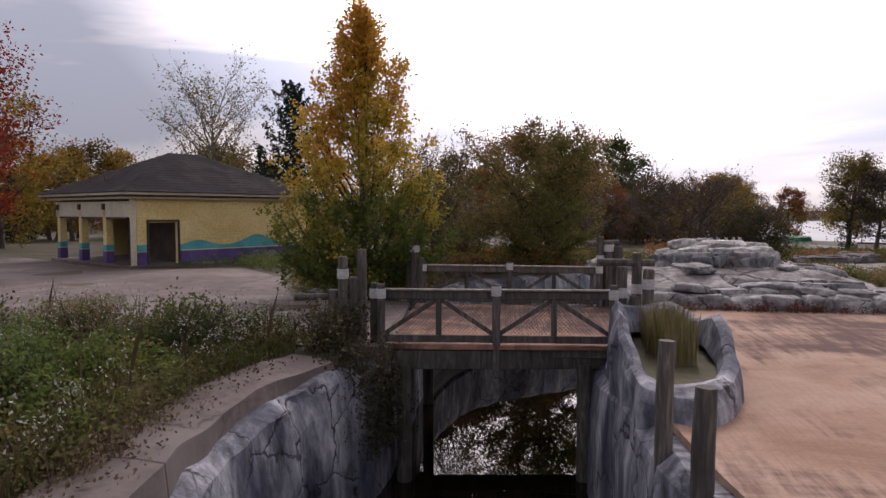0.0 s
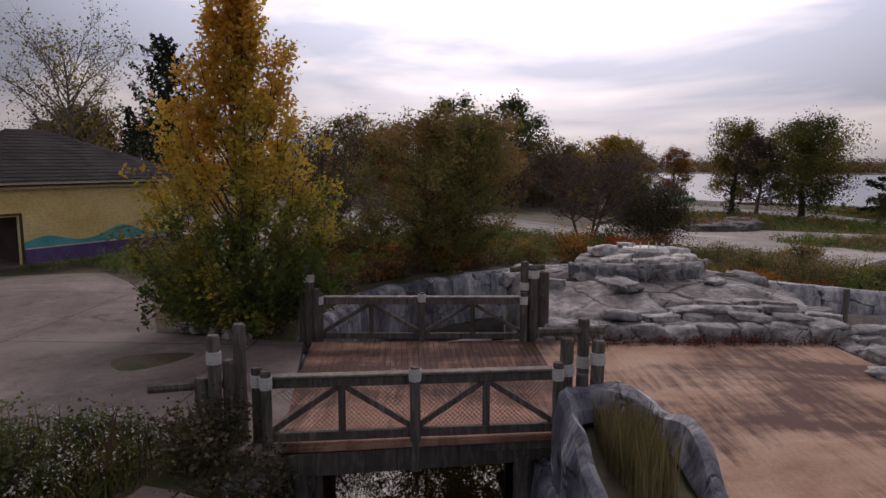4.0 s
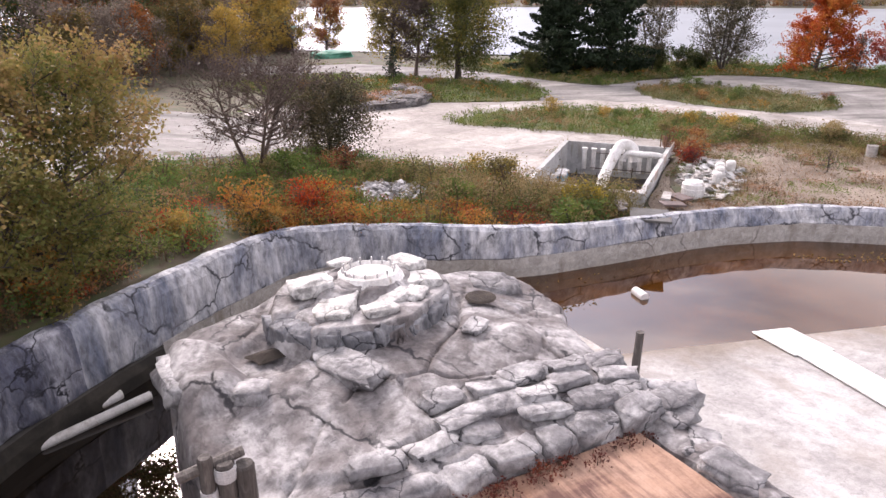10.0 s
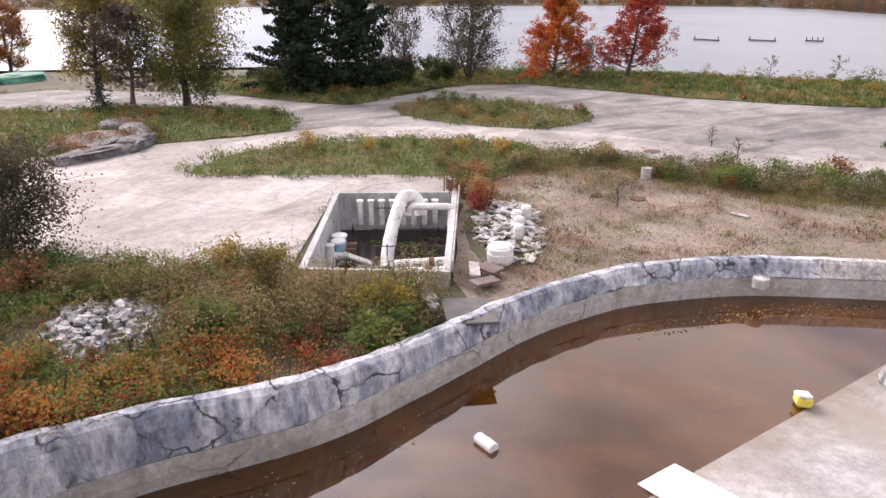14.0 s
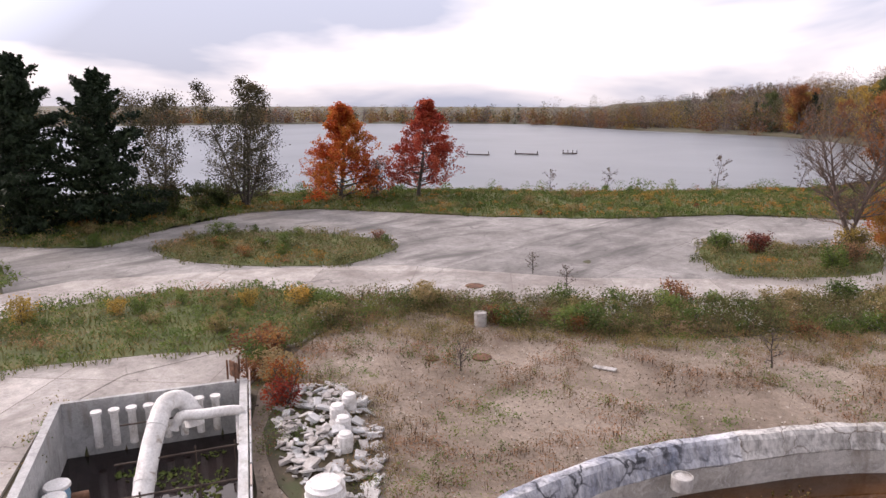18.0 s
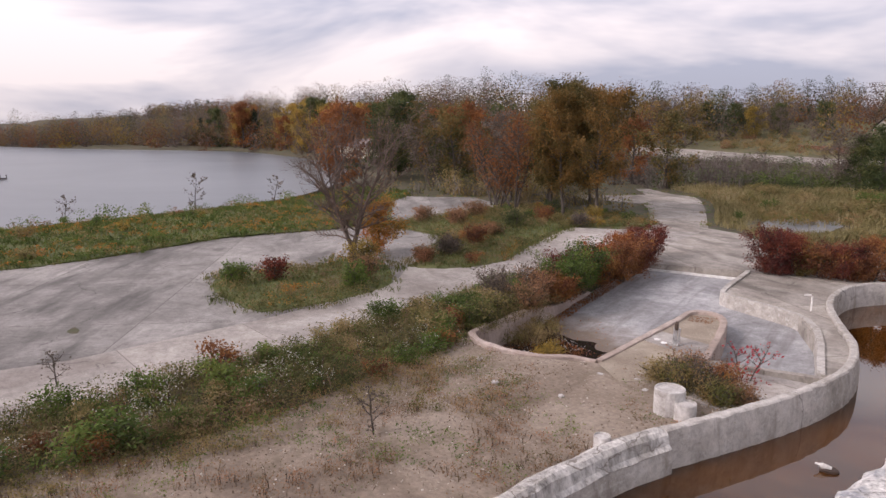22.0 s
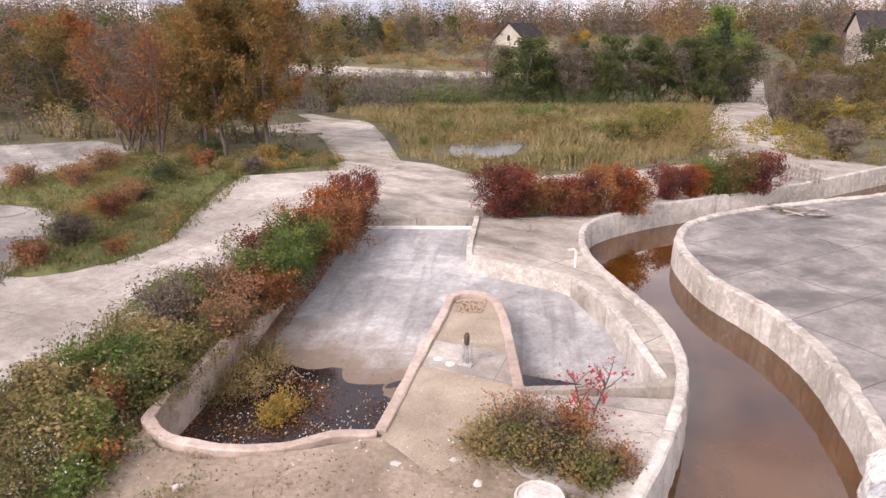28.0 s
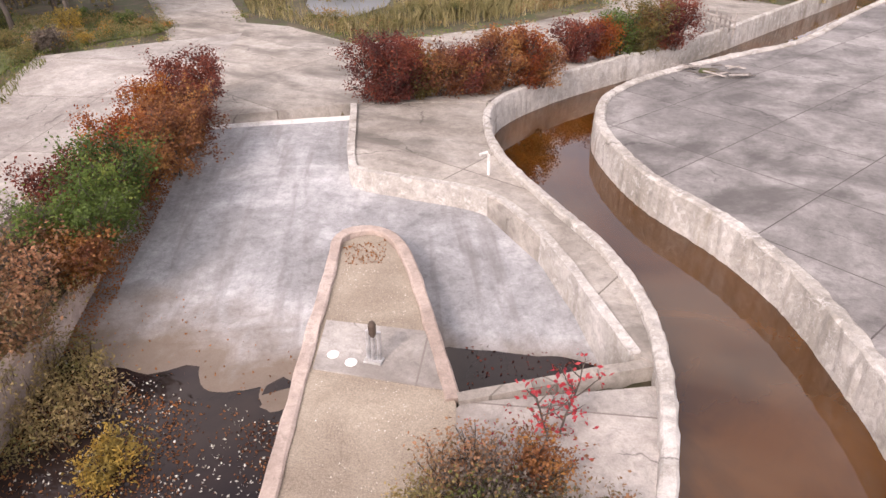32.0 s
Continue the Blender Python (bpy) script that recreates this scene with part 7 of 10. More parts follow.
HEDGE = [(57.14, -14.85, 2.57, 1.86, "lf_maroon"), (56.02, -12.95, 1.87, 1.63, "lf_maroon"), (56.96, -11.91, 2.2, 1.25, "lf_rust"), (55.23, -11.15, 2.14, 1.68, "lf_hedge_rust"), (54.41, -9.37, 1.91, 1.85, "lf_hedge_rust"), (56.04, -8.8, 1.9, 1.26, "lf_rust"), (54.23, -7.22, 1.52, 1.7, "lf_hedge_rust"), (53.65, -5.17, 2.39, 1.96, "lf_green"), (53.0, -2.92, 2.03, 1.86, "lf_green"), (54.94, -4.94, 1.83, 1.61, "lf_maroon"), (53.18, -1.32, 1.61, 1.38, "lf_bramble"), (54.2, -1.86, 1.38, 1.57, "lf_dusk"), (51.95, 0.51, 1.31, 1.22, "lf_bramble"), (52.67, -2.41, 1.2, 1.05, "lf_hedge_rust"), (54.34, 0.93, 1.55, 1.21, "lf_dusk"), (52.17, 2.81, 0.97, 1.28, "lf_brush"), (51.11, 4.45, 0.88, 1.02, "lf_brush")]
for i, (x, y, h, w, mt) in enumerate(HEDGE):
    bush("sumac_bush", (x, y, -1.85), {"lf_maroon": "dark maroon bush", "lf_rust": "rust-red bush", "lf_hedge_rust": "orange-brown bush", "lf_green": "green bush", "lf_bramble": "tangled rust-brown bush", "lf_brush": "tangled straw-brown bush", "lf_dusk": "grey twiggy bush"}[mt] + " in the hedge beside the slide basin", 60 + i, h, w, mt, 6800 if mt not in ("lf_dusk", "lf_brush", "lf_bramble") else 2600, 0.105, "hedge by the basin")
HEDGE2 = [(49.64, -17.67, 2.2, 1.39, "lf_maroon"), (48.61, -18.48, 1.78, 1.35, "lf_maroon"), (47.01, -19.36, 1.43, 1.39, "lf_hedge_rust"), (46.05, -19.82, 1.47, 1.33, "lf_maroon"), (44.7, -20.78, 2.09, 1.45, "lf_hedge_rust"), (43.72, -21.39, 1.93, 1.22, "lf_rust"), (41.81, -26.56, 1.33, 1.16, "lf_maroon"), (40.49, -27.65, 1.47, 1.12, "lf_rust"), (39.64, -28.58, 1.64, 1.08, "lf_green"), (38.25, -29.54, 1.96, 1.26, "lf_olive"), (36.68, -30.79, 2.11, 1.29, "lf_maroon"), (49.0, -17.9, 2.3, 1.0, "lf_maroon"), (47.9, -18.9, 1.3, 1.0, "lf_olive"), (45.4, -20.3, 1.3, 1.0, "lf_hedge_rust"), (42.9, -22.0, 1.4, 0.9, "lf_hedge_rust"), (39.0, -29.1, 1.3, 0.9, "lf_olive"), (37.5, -30.2, 1.7, 0.9, "lf_maroon")]
for i, (x, y, h, w, mt) in enumerate(HEDGE2):
    h, w = h * 1.22, w * 1.15
    bush("sumac_bush", (x, y, -1.5), {"lf_maroon": "dark maroon bush", "lf_rust": "rust-red bush", "lf_hedge_rust": "orange-brown bush", "lf_olive": "olive bush", "lf_green": "yellow-green bush"}[mt] + " beside the pool wall", 80 + i, h, w, mt, 6200, 0.105, "bushes along the upper path")
for i, (x, y, h, w, mt, lab) in enumerate(((40.9, 1.9, 0.75, 0.95, "lf_bramble", "low rust-brown thicket on the sand"), (40.2, 2.9, 0.7, 0.9, "lf_weeds", "low olive thicket on the sand"), (39.3, 2.6, 0.55, 0.8, "lf_drab", "low dark green thicket beside the risers"), (38.7, 3.0, 0.5, 0.8, "lf_weeds", "low olive thicket beside the risers"), (38.3, 2.3, 0.45, 0.6, "lf_bramble", "low rust-brown thicket by the pool wall"), (41.3, 3.0, 0.6, 0.7, "lf_brush", "low straw-brown thicket on the sand"), (39.6, 1.4, 0.65, 0.7, "lf_hedge_rust", "low russet thicket by the apron"), (40.4, 2.2, 0.8, 0.8, "lf_dusk", "grey twiggy thicket on the sand"))):
    bush("rose_bush", (x, y, -1.75), lab, 95 + 20 * i, h, w, mt, 2400, 0.075, "thicket on the sand")
tree("sumac_sapling", (39.4, 0.2, -1.7), "thin sapling with a few scarlet leaves", "", "sapling", seed=97, height=1.45, spread=0.9, base=0.3, trunk_r=0.014, limbs=9, twigs=4, leaf_n=170, leaf=0.12, lmat="lf_crimson", rise=0.8, stems=2, puff=0.1, fine=False)
for i, (x, y, h) in enumerate(((43.5, 14.2, 1.7), (53.6, 22.6, 1.5), (40.6, 26.4, 1.3), (57.2, 24.8, 1.4), (108, 5, 4.6), (112, -6, 3.8), (104, 26, 3.2), (103, 19, 3.4))):
    tree("sapling", (x, y, float(land(x, y))), "spindly leafless sapling with grey-green tips", "saplings", "sapling", seed=110 + i, height=h, spread=h * 0.35, base=h * 0.2, trunk_r=0.02 * h / 1.5, limbs=10, twigs=4, leaf_n=160, leaf=0.09 * h / 1.5, lmat="lf_dusk", rise=0.8, puff=0.1, fine=False)

for i, (x, y, h, w) in enumerate(((70.5, 62.0, 3.0, 1.8), (73.5, 60.8, 2.6, 1.8), (76.5, 59.4, 2.4, 1.7), (59.0, 67.5, 2.6, 1.8), (78.6, 58.4, 2.0, 1.4))):
    bush("shrub", (x, y, -2.0), "dark green thicket at the foot of the lakeside spruces", 180 + i, h, w, "lf_dark_green", 3000, 0.2, "thicket under the spruces")

# ---- ground plants ----
BANK = [(0.8, 26.4), (4.2, 28.9), (9.6, 31.9), (12.4, 32.3), (16, 30.6), (19.3, 28.5), (22.8, 27.5), (24.6, 27.2), (25.0, 31.5), (25.0, 33.4), (26.5, 36), (22.5, 41), (20, 44.8), (12, 44), (4, 40), (-3, 34)]
g = np.random.default_rng(5)
def bank_top(x, y):
    return land(x, y) + 0.02
def off_rubble(x, y):
    return ss(1.5, 2.7, np.hypot(x - 18.3, y - 35.5))


weeds("weeds_bank_olive", scatter(BANK, 720, g, lambda x, y: clumpy(x, y, 0.3, 1.0, 0.3, 0.5) * off_rubble(x, y)), 0.8, "lf_weeds", "tall olive and brown weeds on the bank", 46, 0.11, zfun=bank_top, wide=0.3, rng=g)
weeds("weeds_bank_orange", scatter(BANK, 720, g, lambda x, y: clumpy(x, y, 0.55, 8.0, 0.46, 0.58) * ss(36, 31.5, y - 0.25 * (x - 8)) * ss(22, 15, x) * off_rubble(x, y)), 0.75, "lf_weeds_orange", "rusty orange undergrowth on the bank", 50, 0.1, zfun=bank_top, wide=0.3, rng=g)
weeds("weeds_bank_red", scatter(BANK, 420, g, lambda x, y: clumpy(x, y, 0.6, 28.0, 0.5, 0.58) * ss(37, 33, y - 0.2 * (x - 8)) * off_rubble(x, y)), 0.7, "lf_scarlet", "scarlet undergrowth on the bank", 46, 0.09, zfun=bank_top, wide=0.28, rng=g)
weeds("weeds_bank_fresh", scatter(BANK, 300, g, lambda x, y: clumpy(x, y, 0.5, 48.0, 0.5, 0.58) * off_rubble(x, y)), 0.85, "lf_fresh", "bright green bushy weeds on the bank", 60, 0.1, zfun=bank_top, wide=0.36, rng=g)
weeds("weeds_bank_stalks", scatter(BANK, 420, g, lambda x, y: clumpy(x, y, 0.4, 68.0, 0.42, 0.56) * off_rubble(x, y)), 1.1, "drystalk", "dead brown stalks standing on the bank", 14, 0.08, zfun=bank_top, wide=0.2, rng=g)
weeds("weeds_bank_green", scatter(BANK, 800, g, lambda x, y: clumpy(x, y, 0.22, 15.0, 0.42, 0.56) * off_rubble(x, y)), 0.7, "lf_weeds_green", "fresh green undergrowth on the bank", 46, 0.12, zfun=bank_top, wide=0.34, rng=g)
weeds("weeds_near_pit", scatter([(17.5, 32.5), (20, 31), (24.5, 27.8), (27.2, 28.8), (25.0, 33.2), (22, 38.0), (20.4, 38)], 230, g, off_rubble), 1.3, "lf_brush", "tall tan brush beside the pump pit", 80, 0.10, zfun=bank_top, wide=0.4, rng=g)
weeds("weeds_pit_corner", scatter([(23.4, 27.6), (26.9, 28.4), (25.6, 31.8), (22.6, 32.6)], 90, g), 1.5, "lf_brush", "tall seeding brush at the pit corner", 90, 0.09, zfun=bank_top, wide=0.4, rng=g)
weeds("weeds_near_pit_green", scatter([(17.5, 32.5), (20, 31), (24.5, 27.8), (27.2, 28.8), (25.0, 33.2), (22, 38.0), (20.4, 38)], 150, g, lambda x, y: clumpy(x, y, 0.5, 77.0, 0.44, 0.56) * off_rubble(x, y)), 1.35, "lf_verge", "tall olive-green brush beside the pump pit", 80, 0.10, zfun=bank_top, wide=0.34, rng=g)
weeds("weeds_gravel_patch", scatter([(15, 38), (22, 38), (22, 44), (14, 43)], 260, g), 0.55, "lf_weeds_green", "low green plants behind the bank", 44, 0.12, zfun=bank_top, wide=0.34, rng=g)
bush("shrub", (23.7, 28.9, -1.6), "yellow-leafed shrub beside the pump pit", 131, 1.3, 0.5, "lf_yellow", 1700, 0.12)
bush("shrub", (23.6, 33.9, -1.5), "olive-yellow shrub on the bank", 132, 1.5, 1.0, "lf_yellowing", 2200, 0.1)
bush("shrub", (66.6, 3.4, -1.9), "ochre-brown bush beside the bare tree", 151, 1.6, 1.3, "lf_golden_dull", 2600, 0.13)
bush("shrub", (62.0, 6.0, -1.9), "dark green bush in the planted island", 152, 1.1, 1.0, "lf_green", 2000, 0.13)
bush("shrub", (66.6, 9.6, -1.9), "maroon bush in the planted island", 153, 1.3, 0.9, "lf_maroon", 1800, 0.13)
bush("shrub", (66.8, 12.0, -1.9), "green bush in the planted island", 154, 1.0, 1.0, "lf_green", 1800, 0.13)
bush("shrub", (63.6, 4.6, -1.9), "russet bush under the bare tree", 155, 1.2, 1.2, "lf_bramble", 2200, 0.12)
bush("shrub", (37.3, 32.3, -1.9), "scarlet shrub at the pit corner", 133, 1.2, 0.45, "lf_rust", 1000, 0.09)
bush("shrub", (36.0, 31.9, -1.9), "red brambles along the pit wall", 139, 0.9, 0.5, "lf_red", 900, 0.1)
bush("shrub", (11.0, 33.2, -0.8), "orange shrub on the bank", 134, 1.5, 1.1, "lf_weeds_orange", 2200, 0.11)
bush("shrub", (13.6, 33.6, -0.9), "bright orange shrub on the bank", 135, 1.4, 1.1, "lf_orange", 1900, 0.10)
bush("shrub", (1.0, 29.2, 0.0), "brown-green shrub behind the pool wall", 136, 1.8, 1.3, "lf_olive_near", 2400, 0.11)
bush("shrub", (-1.6, 27.6, 0.0), "rust-brown shrub behind the canal wall", 137, 1.5, 1.2, "lf_rust_dull", 2000, 0.11)
for i, (x, y, h, w, mt, lab) in enumerate(((67.5, -4.5, 1.0, 1.2, "lf_dusk", "grey-brown"), (69.6, -8.6, 1.2, 1.3, "lf_hedge_rust", "orange-brown"), (72.2, -12.2, 1.0, 1.4, "lf_bramble", "rust-brown"), (74.6, -16.6, 1.4, 1.5, "lf_dark_green", "dark green"), (76.0, -21.5, 1.2, 1.4, "lf_hedge_rust", "orange-brown"), (79.6, -13.4, 1.3, 1.6, "lf_bramble", "rust-brown"), (82.4, -17.6, 1.5, 1.5, "lf_bramble", "dull rust"), (71.2, -21.8, 1.1, 1.2, "lf_dusk", "grey-brown"), (78.8, -25.2, 1.6, 1.5, "lf_dark_green", "dark green"), (73.6, -26.2, 1.2, 1.3, "lf_golden_dull", "yellowing"), (66.2, -1.6, 0.8, 0.9, "lf_bramble", "rust-brown"), (83.4, -11.8, 1.2, 1.4, "lf_bramble", "dull rust"))):
    bush("shrub", (x, y, -1.85), lab + " shrub in the bed beside the road", 160 + i, h, w, mt, 2400, 0.13, "bed shrubs")
STRIP = [(42.3, 33.9), (49, 35), (50.7, 30), (50.4, 24.5), (51.7, 20), (52.3, 14), (54.6, 8), (56.8, 1), (58.6, -3.5), (55.6, -3.0), (52.8, 1.0), (50.4, 5.6), (49.8, 6.8), (49.0, 8), (46.8, 15.8), (46.3, 20.2), (46.3, 24.9), (47.8, 29.2), (46, 32.3)]
weeds("weeds_strip", fringe(STRIP, 900, g, 0.7, lambda x, y: 0.25 + 0.75 * clumpy(x, y, 0.4, 2.0, 0.4, 0.6)), 0.85, "lf_verge", "mixed weeds in the verge beside the road", 46, 0.1, zfun=bank_top, rng=g, wide=0.32)
weeds("weeds_strip_shrubs", fringe(STRIP, 300, g, 0.2, lambda x, y: clumpy(x, y, 0.25, 71.0, 0.44, 0.56)), 0.9, "lf_verge", "olive bushy weeds in the verge", 90, 0.1, zfun=bank_top, rng=g, wide=0.4)
weeds("weeds_strip_low", fringe(STRIP, 1200, g, 0.8), 0.32, "lf_brush", "low dull weeds in the verge beside the road", 34, 0.09, zfun=bank_top, rng=g, wide=0.32, stems=False)
weeds("weeds_strip_flowers", fringe(STRIP, 420, g, 0.3, lambda x, y: 0.05 + 0.95 * clumpy(x, y, 0.3, 17.0, 0.5, 0.6)), 0.8, "flower", "pale seed heads in the verge beside the road", 16, 0.075, zfun=over(0.25), rng=g, wide=0.24, stems=False)
weeds("weeds_strip_rusty", fringe(STRIP, 240, g, 0.4, lambda x, y: clumpy(x, y, 0.35, 44.0, 0.48, 0.6)), 0.6, "lf_bramble", "rust-brown weeds in the verge beside the road", 40, 0.1, zfun=bank_top, rng=g, wide=0.3)
weeds("weeds_strip_green", fringe(STRIP, 800, g, 0.5, lambda x, y: clumpy(x, y, 0.3, 4.0, 0.42, 0.58)), 0.6, "lf_weeds_green", "green weeds in the verge beside the road", 34, 0.11, zfun=bank_top, rng=g)
LAWN1 = [(33.9, 50.2), (38.4, 51.6), (43, 49.2), (47.4, 45.9), (49.9, 41.6), (50.2, 37.2), (48.6, 35.2), (42.6, 34.0), (41.2, 36.2), (39.2, 40.3), (36.7, 44.2), (34.2, 48.3)]
LAWN2 = [(59, 52), (65.3, 51.3), (67, 43.2), (65.3, 36.9), (62.1, 35.5), (57, 37.1), (55.5, 43.2), (56, 48.7)]
LAWN3 = [(30, 66), (33, 60.8), (37.4, 59.2), (43.2, 55.6), (47.4, 54.5), (51.2, 59.4), (50.8, 66), (44, 76), (36, 84), (28, 80)]
LAWN4 = [(69, 12.5), (70, 8.2), (68.6, 6.4), (70.6, 2.6), (69.6, 0.8), (63.6, 2.4), (60.9, 4.6), (59.3, 9.6), (59.8, 12.8), (63.8, 13.6)]
LAWN5 = [(84.5, -9.5), (84.5, -22), (88, -26.5), (75.5, -30.5), (68, -28.5), (71.3, -20.7), (66.5, -11.1), (63.5, -6.8), (63.2, -3.3), (65.8, 0), (73, -8.5)]
SHORE = [(57.5, 69), (58.4, 57.2), (65.2, 56.8), (75.6, 55), (80, 48.6), (79, 30), (80.3, 19), (84.8, 8), (84.5, -9), (90, -5), (103, -21), (112, -24), (122, -17), (115, -5), (110, 8), (105, 24), (104, 39), (99, 53), (88, 62), (76, 72.5), (62, 85)]
beds = ((LAWN1, "north of the pit", 0.09, 1), (LAWN2, "in the plaza", 0.09, 1), (LAWN3, "around the far trees", 0.09, 1), (LAWN4, "round the bare tree", 0.09, 1), (LAWN5, "beside the road", 0.1, 1), (SHORE, "along the lake shore", 0.1, 0))
for i, (poly, where, h, dome) in enumerate(beds):
    structure("bed_%d" % (i + 1), slab("bed", poly, "turf", over(h), 0.25, 2.0, 0.5), "overgrown planting bed " + where, "planting bed")
    a = np.asarray(poly)
    area = 0.5 * abs(np.dot(a[:, 0], np.roll(a[:, 1], 1)) - np.dot(a[:, 1], np.roll(a[:, 0], 1)))
    den = 26 if area < 400 else 9
    ts = fringe(poly, int(area * den), g, 1.2)
    stuff("grass_%d" % (i + 1), blades("grass", np.column_stack([ts, land(ts[:, 0], ts[:, 1]) + h - 0.03]), 0.3 if area < 400 else 0.4, 0.022 if area < 400 else 0.04, "grass", 0.5, g), "rank green and straw grass " + where, "grass")
    ws = fringe(poly, int(area * (2.6 if area < 400 else 1.1)), g, 1.2, lambda x, y: 0.25 + 0.75 * clumpy(x, y, 0.22, 2.0 + i))
    weeds("weeds_bed_%d" % (i + 1), ws, 0.5, ("lf_weeds_green", "lf_verge", "lf_weeds_green", "lf_verge", "lf_verge", "lf_green")[i], "leafy weeds " + where, 26, 0.12 if area < 400 else 0.17, zfun=over(h), rng=g, stems=False)
    wo = fringe(poly, int(area * (0.45 if area < 400 else 0.4)), g, 0.4, lambda x, y: clumpy(x, y, 0.16, 21.0 + i, 0.54 if i != 5 else 0.48, 0.64 if i != 5 else 0.58))
    wb = fringe(poly, int(area * (1.7 if i == 4 else 1.0 if area < 400 else 0.5)), g, 0.6, lambda x, y: clumpy(x, y, 0.18, 91.0 + i, 0.42, 0.58))
    weeds("weeds_bed_straw_%d" % (i + 1), wb, 0.6, "lf_brush", "straw-brown weeds " + where, 30, 0.11 if area < 400 else 0.15, zfun=over(h), rng=g, wide=0.34, stems=False)
    if len(wo):
        weeds("weeds_bed_rusty_%d" % (i + 1), wo, 0.5, "lf_weeds_orange" if i > 0 else "lf_bramble", "rusty weeds " + where, 26, 0.12 if area < 400 else 0.17, zfun=over(h), rng=g, stems=False)
weeds("weeds_sand_patch", scatter([(47.2, 7.6), (45.4, 6.4), (42.6, 8.2), (42.0, 11.6), (44.4, 12.4), (46.8, 10)], 170, g, lambda x, y: clumpy(x, y, 0.5, 66, 0.4, 0.6)), 0.36, "lf_weeds", "low olive weeds spreading over the sand", 30, 0.06, zfun=lambda x, y: land(x, y) + 0.05, rng=g)
sp = scatter(SAND, 1200, g, lambda x, y: clumpy(x, y, 0.32, 30, 0.46, 0.58))
weeds("weeds_sand", sp, 0.36, "lf_bramble", "sparse rust-brown weeds on the sand", 26, 0.06, zfun=lambda x, y: land(x, y) + 0.06, rng=g)
sp = scatter(SAND, 2600, g, lambda x, y: clumpy(x, y, 0.4, 33, 0.42, 0.6))
stuff("dry_grass_sand", blades("dry_grass_sand", np.column_stack([sp, np.full(len(sp), PLAIN + 0.05)]), 0.17, 0.004, "drystalk", 0.6, g), "dead brown stalks on the sand", "grass")
weeds("weeds_sand_green", scatter(SAND, 620, g, lambda x, y: clumpy(x, y, 0.3, 61, 0.5, 0.6)), 0.32, "lf_weeds_green", "low green tufts on the sand", 26, 0.07, zfun=lambda x, y: land(x, y) + 0.05, rng=g, stems=False)
weeds("weeds_sand_east", scatter([(46.6, 9), (49.6, 8), (47.4, 15.8), (47.2, 24.9), (48, 29.0), (46, 32.4), (43, 31), (44.4, 24), (44.6, 15)], 460, g, lambda x, y: clumpy(x, y, 0.3, 64, 0.4, 0.58)), 0.4, "lf_brush", "dull straw weeds spreading over the sand", 34, 0.07, zfun=lambda x, y: land(x, y) + 0.05, rng=g)


def hems(polys, others, n, reach, rng):
    """Places along the outer edges of pavings, where no other paving adjoins."""
    out = []
    for poly in polys:
        p = np.asarray(poly, float)
        q = np.roll(p, -1, 0)
        ln = np.linalg.norm(q - p, axis=1)
        for a, b, k in zip(p, q, ln):
            m = int(n * k)
            s = a + (b - a) * rng.uniform(0, 1, (m, 1)) + rng.normal(size=(m, 2)) * reach
            keep = np.array([wob(x, y, 4.0, 0.25) > -0.12 for x, y in s], bool) if m else np.zeros(0, bool)
            side = np.array([(b - a)[1], -(b - a)[0]]) / (k + 1e-9)
            for c in (s[keep] if m else ()):
                probe = [c + side * 1.4, c - side * 1.4]
                inn = [any(bool(inside(o, *w)) for o in others) for w in probe]
                if inn[0] != inn[1]:
                    out.append(c)
    return np.array(out)


PAVED = [PLAZA, ROAD, UPPER, UPPER2, BASIN, WALKC, POOL, SAND]
hm = hems([PLAZA, ROAD, UPPER, UPPER2], PAVED, 2.4, 0.35, g)
hm = hm[hm[:, 1] > -60]
weeds("weeds_paving_edge", hm[::2], 0.3, "lf_weeds_green", "low green weeds creeping over the paving edges", 26, 0.1, zfun=over(0.08), rng=g, stems=False)
weeds("weeds_paving_edge_dry", hm[1::2], 0.32, "lf_brush", "straw weeds creeping over the paving edges", 26, 0.1, zfun=over(0.08), rng=g, stems=False)
weeds("weeds_basin_wall", scatter([(55.9, -9), (54.2, -7), (51.3, 0.6), (49.9, 5.2), (50.9, 5.6), (52.6, 1.2), (55.6, -6)], 190, g), 0.6, "lf_brush", "tangled weeds spilling over the basin wall", 50, 0.08, zfun=lambda x, y: 0 * x - 1.8, rng=g, wide=0.34)
SHRUBS = {"green": ("lf_green", "low dark green bush among the weeds"), "ochre": ("lf_golden_dull", "low ochre bush among the weeds"), "rust": ("lf_hedge_rust", "low rust-orange bush among the weeds"), "maroon": ("lf_maroon", "low maroon bush among the weeds"), "straw": ("lf_brush", "low straw-coloured bush among the weeds"), "fresh": ("lf_weeds_green", "low fresh green bush among the weeds")}
shrub_stock = {}


def shrubbery(spots, kinds, lo, hi, group, seed, dz=0.05):
    rs = random.Random(seed)
    for x, y in spots:
        kd = rs.choice(kinds)
        z = float(land(x, y)) + dz
        if kd not in shrub_stock:
            mt, lab = SHRUBS[kd]
            shrub_stock[kd] = tree("shrub", (x, y, z), lab, group, "bush", seed=300 + len(shrub_stock), height=1.2, spread=0.75, base=0.1, trunk_r=0.03, limbs=5, twigs=2, leaf_n=1000, leaf=0.12, lmat=mt, rise=0.6, stems=2, puff=0.2, fine=False)
            continue
        s = rs.uniform(lo, hi) / 1.2
        o = copy_thing(shrub_stock[kd], pose(x, y, z, 0, 0, rs.uniform(0, 360)) @ Matrix.Diagonal((s * rs.uniform(0.9, 1.5), s * rs.uniform(0.9, 1.5), s, 1)))
        o["group"] = group


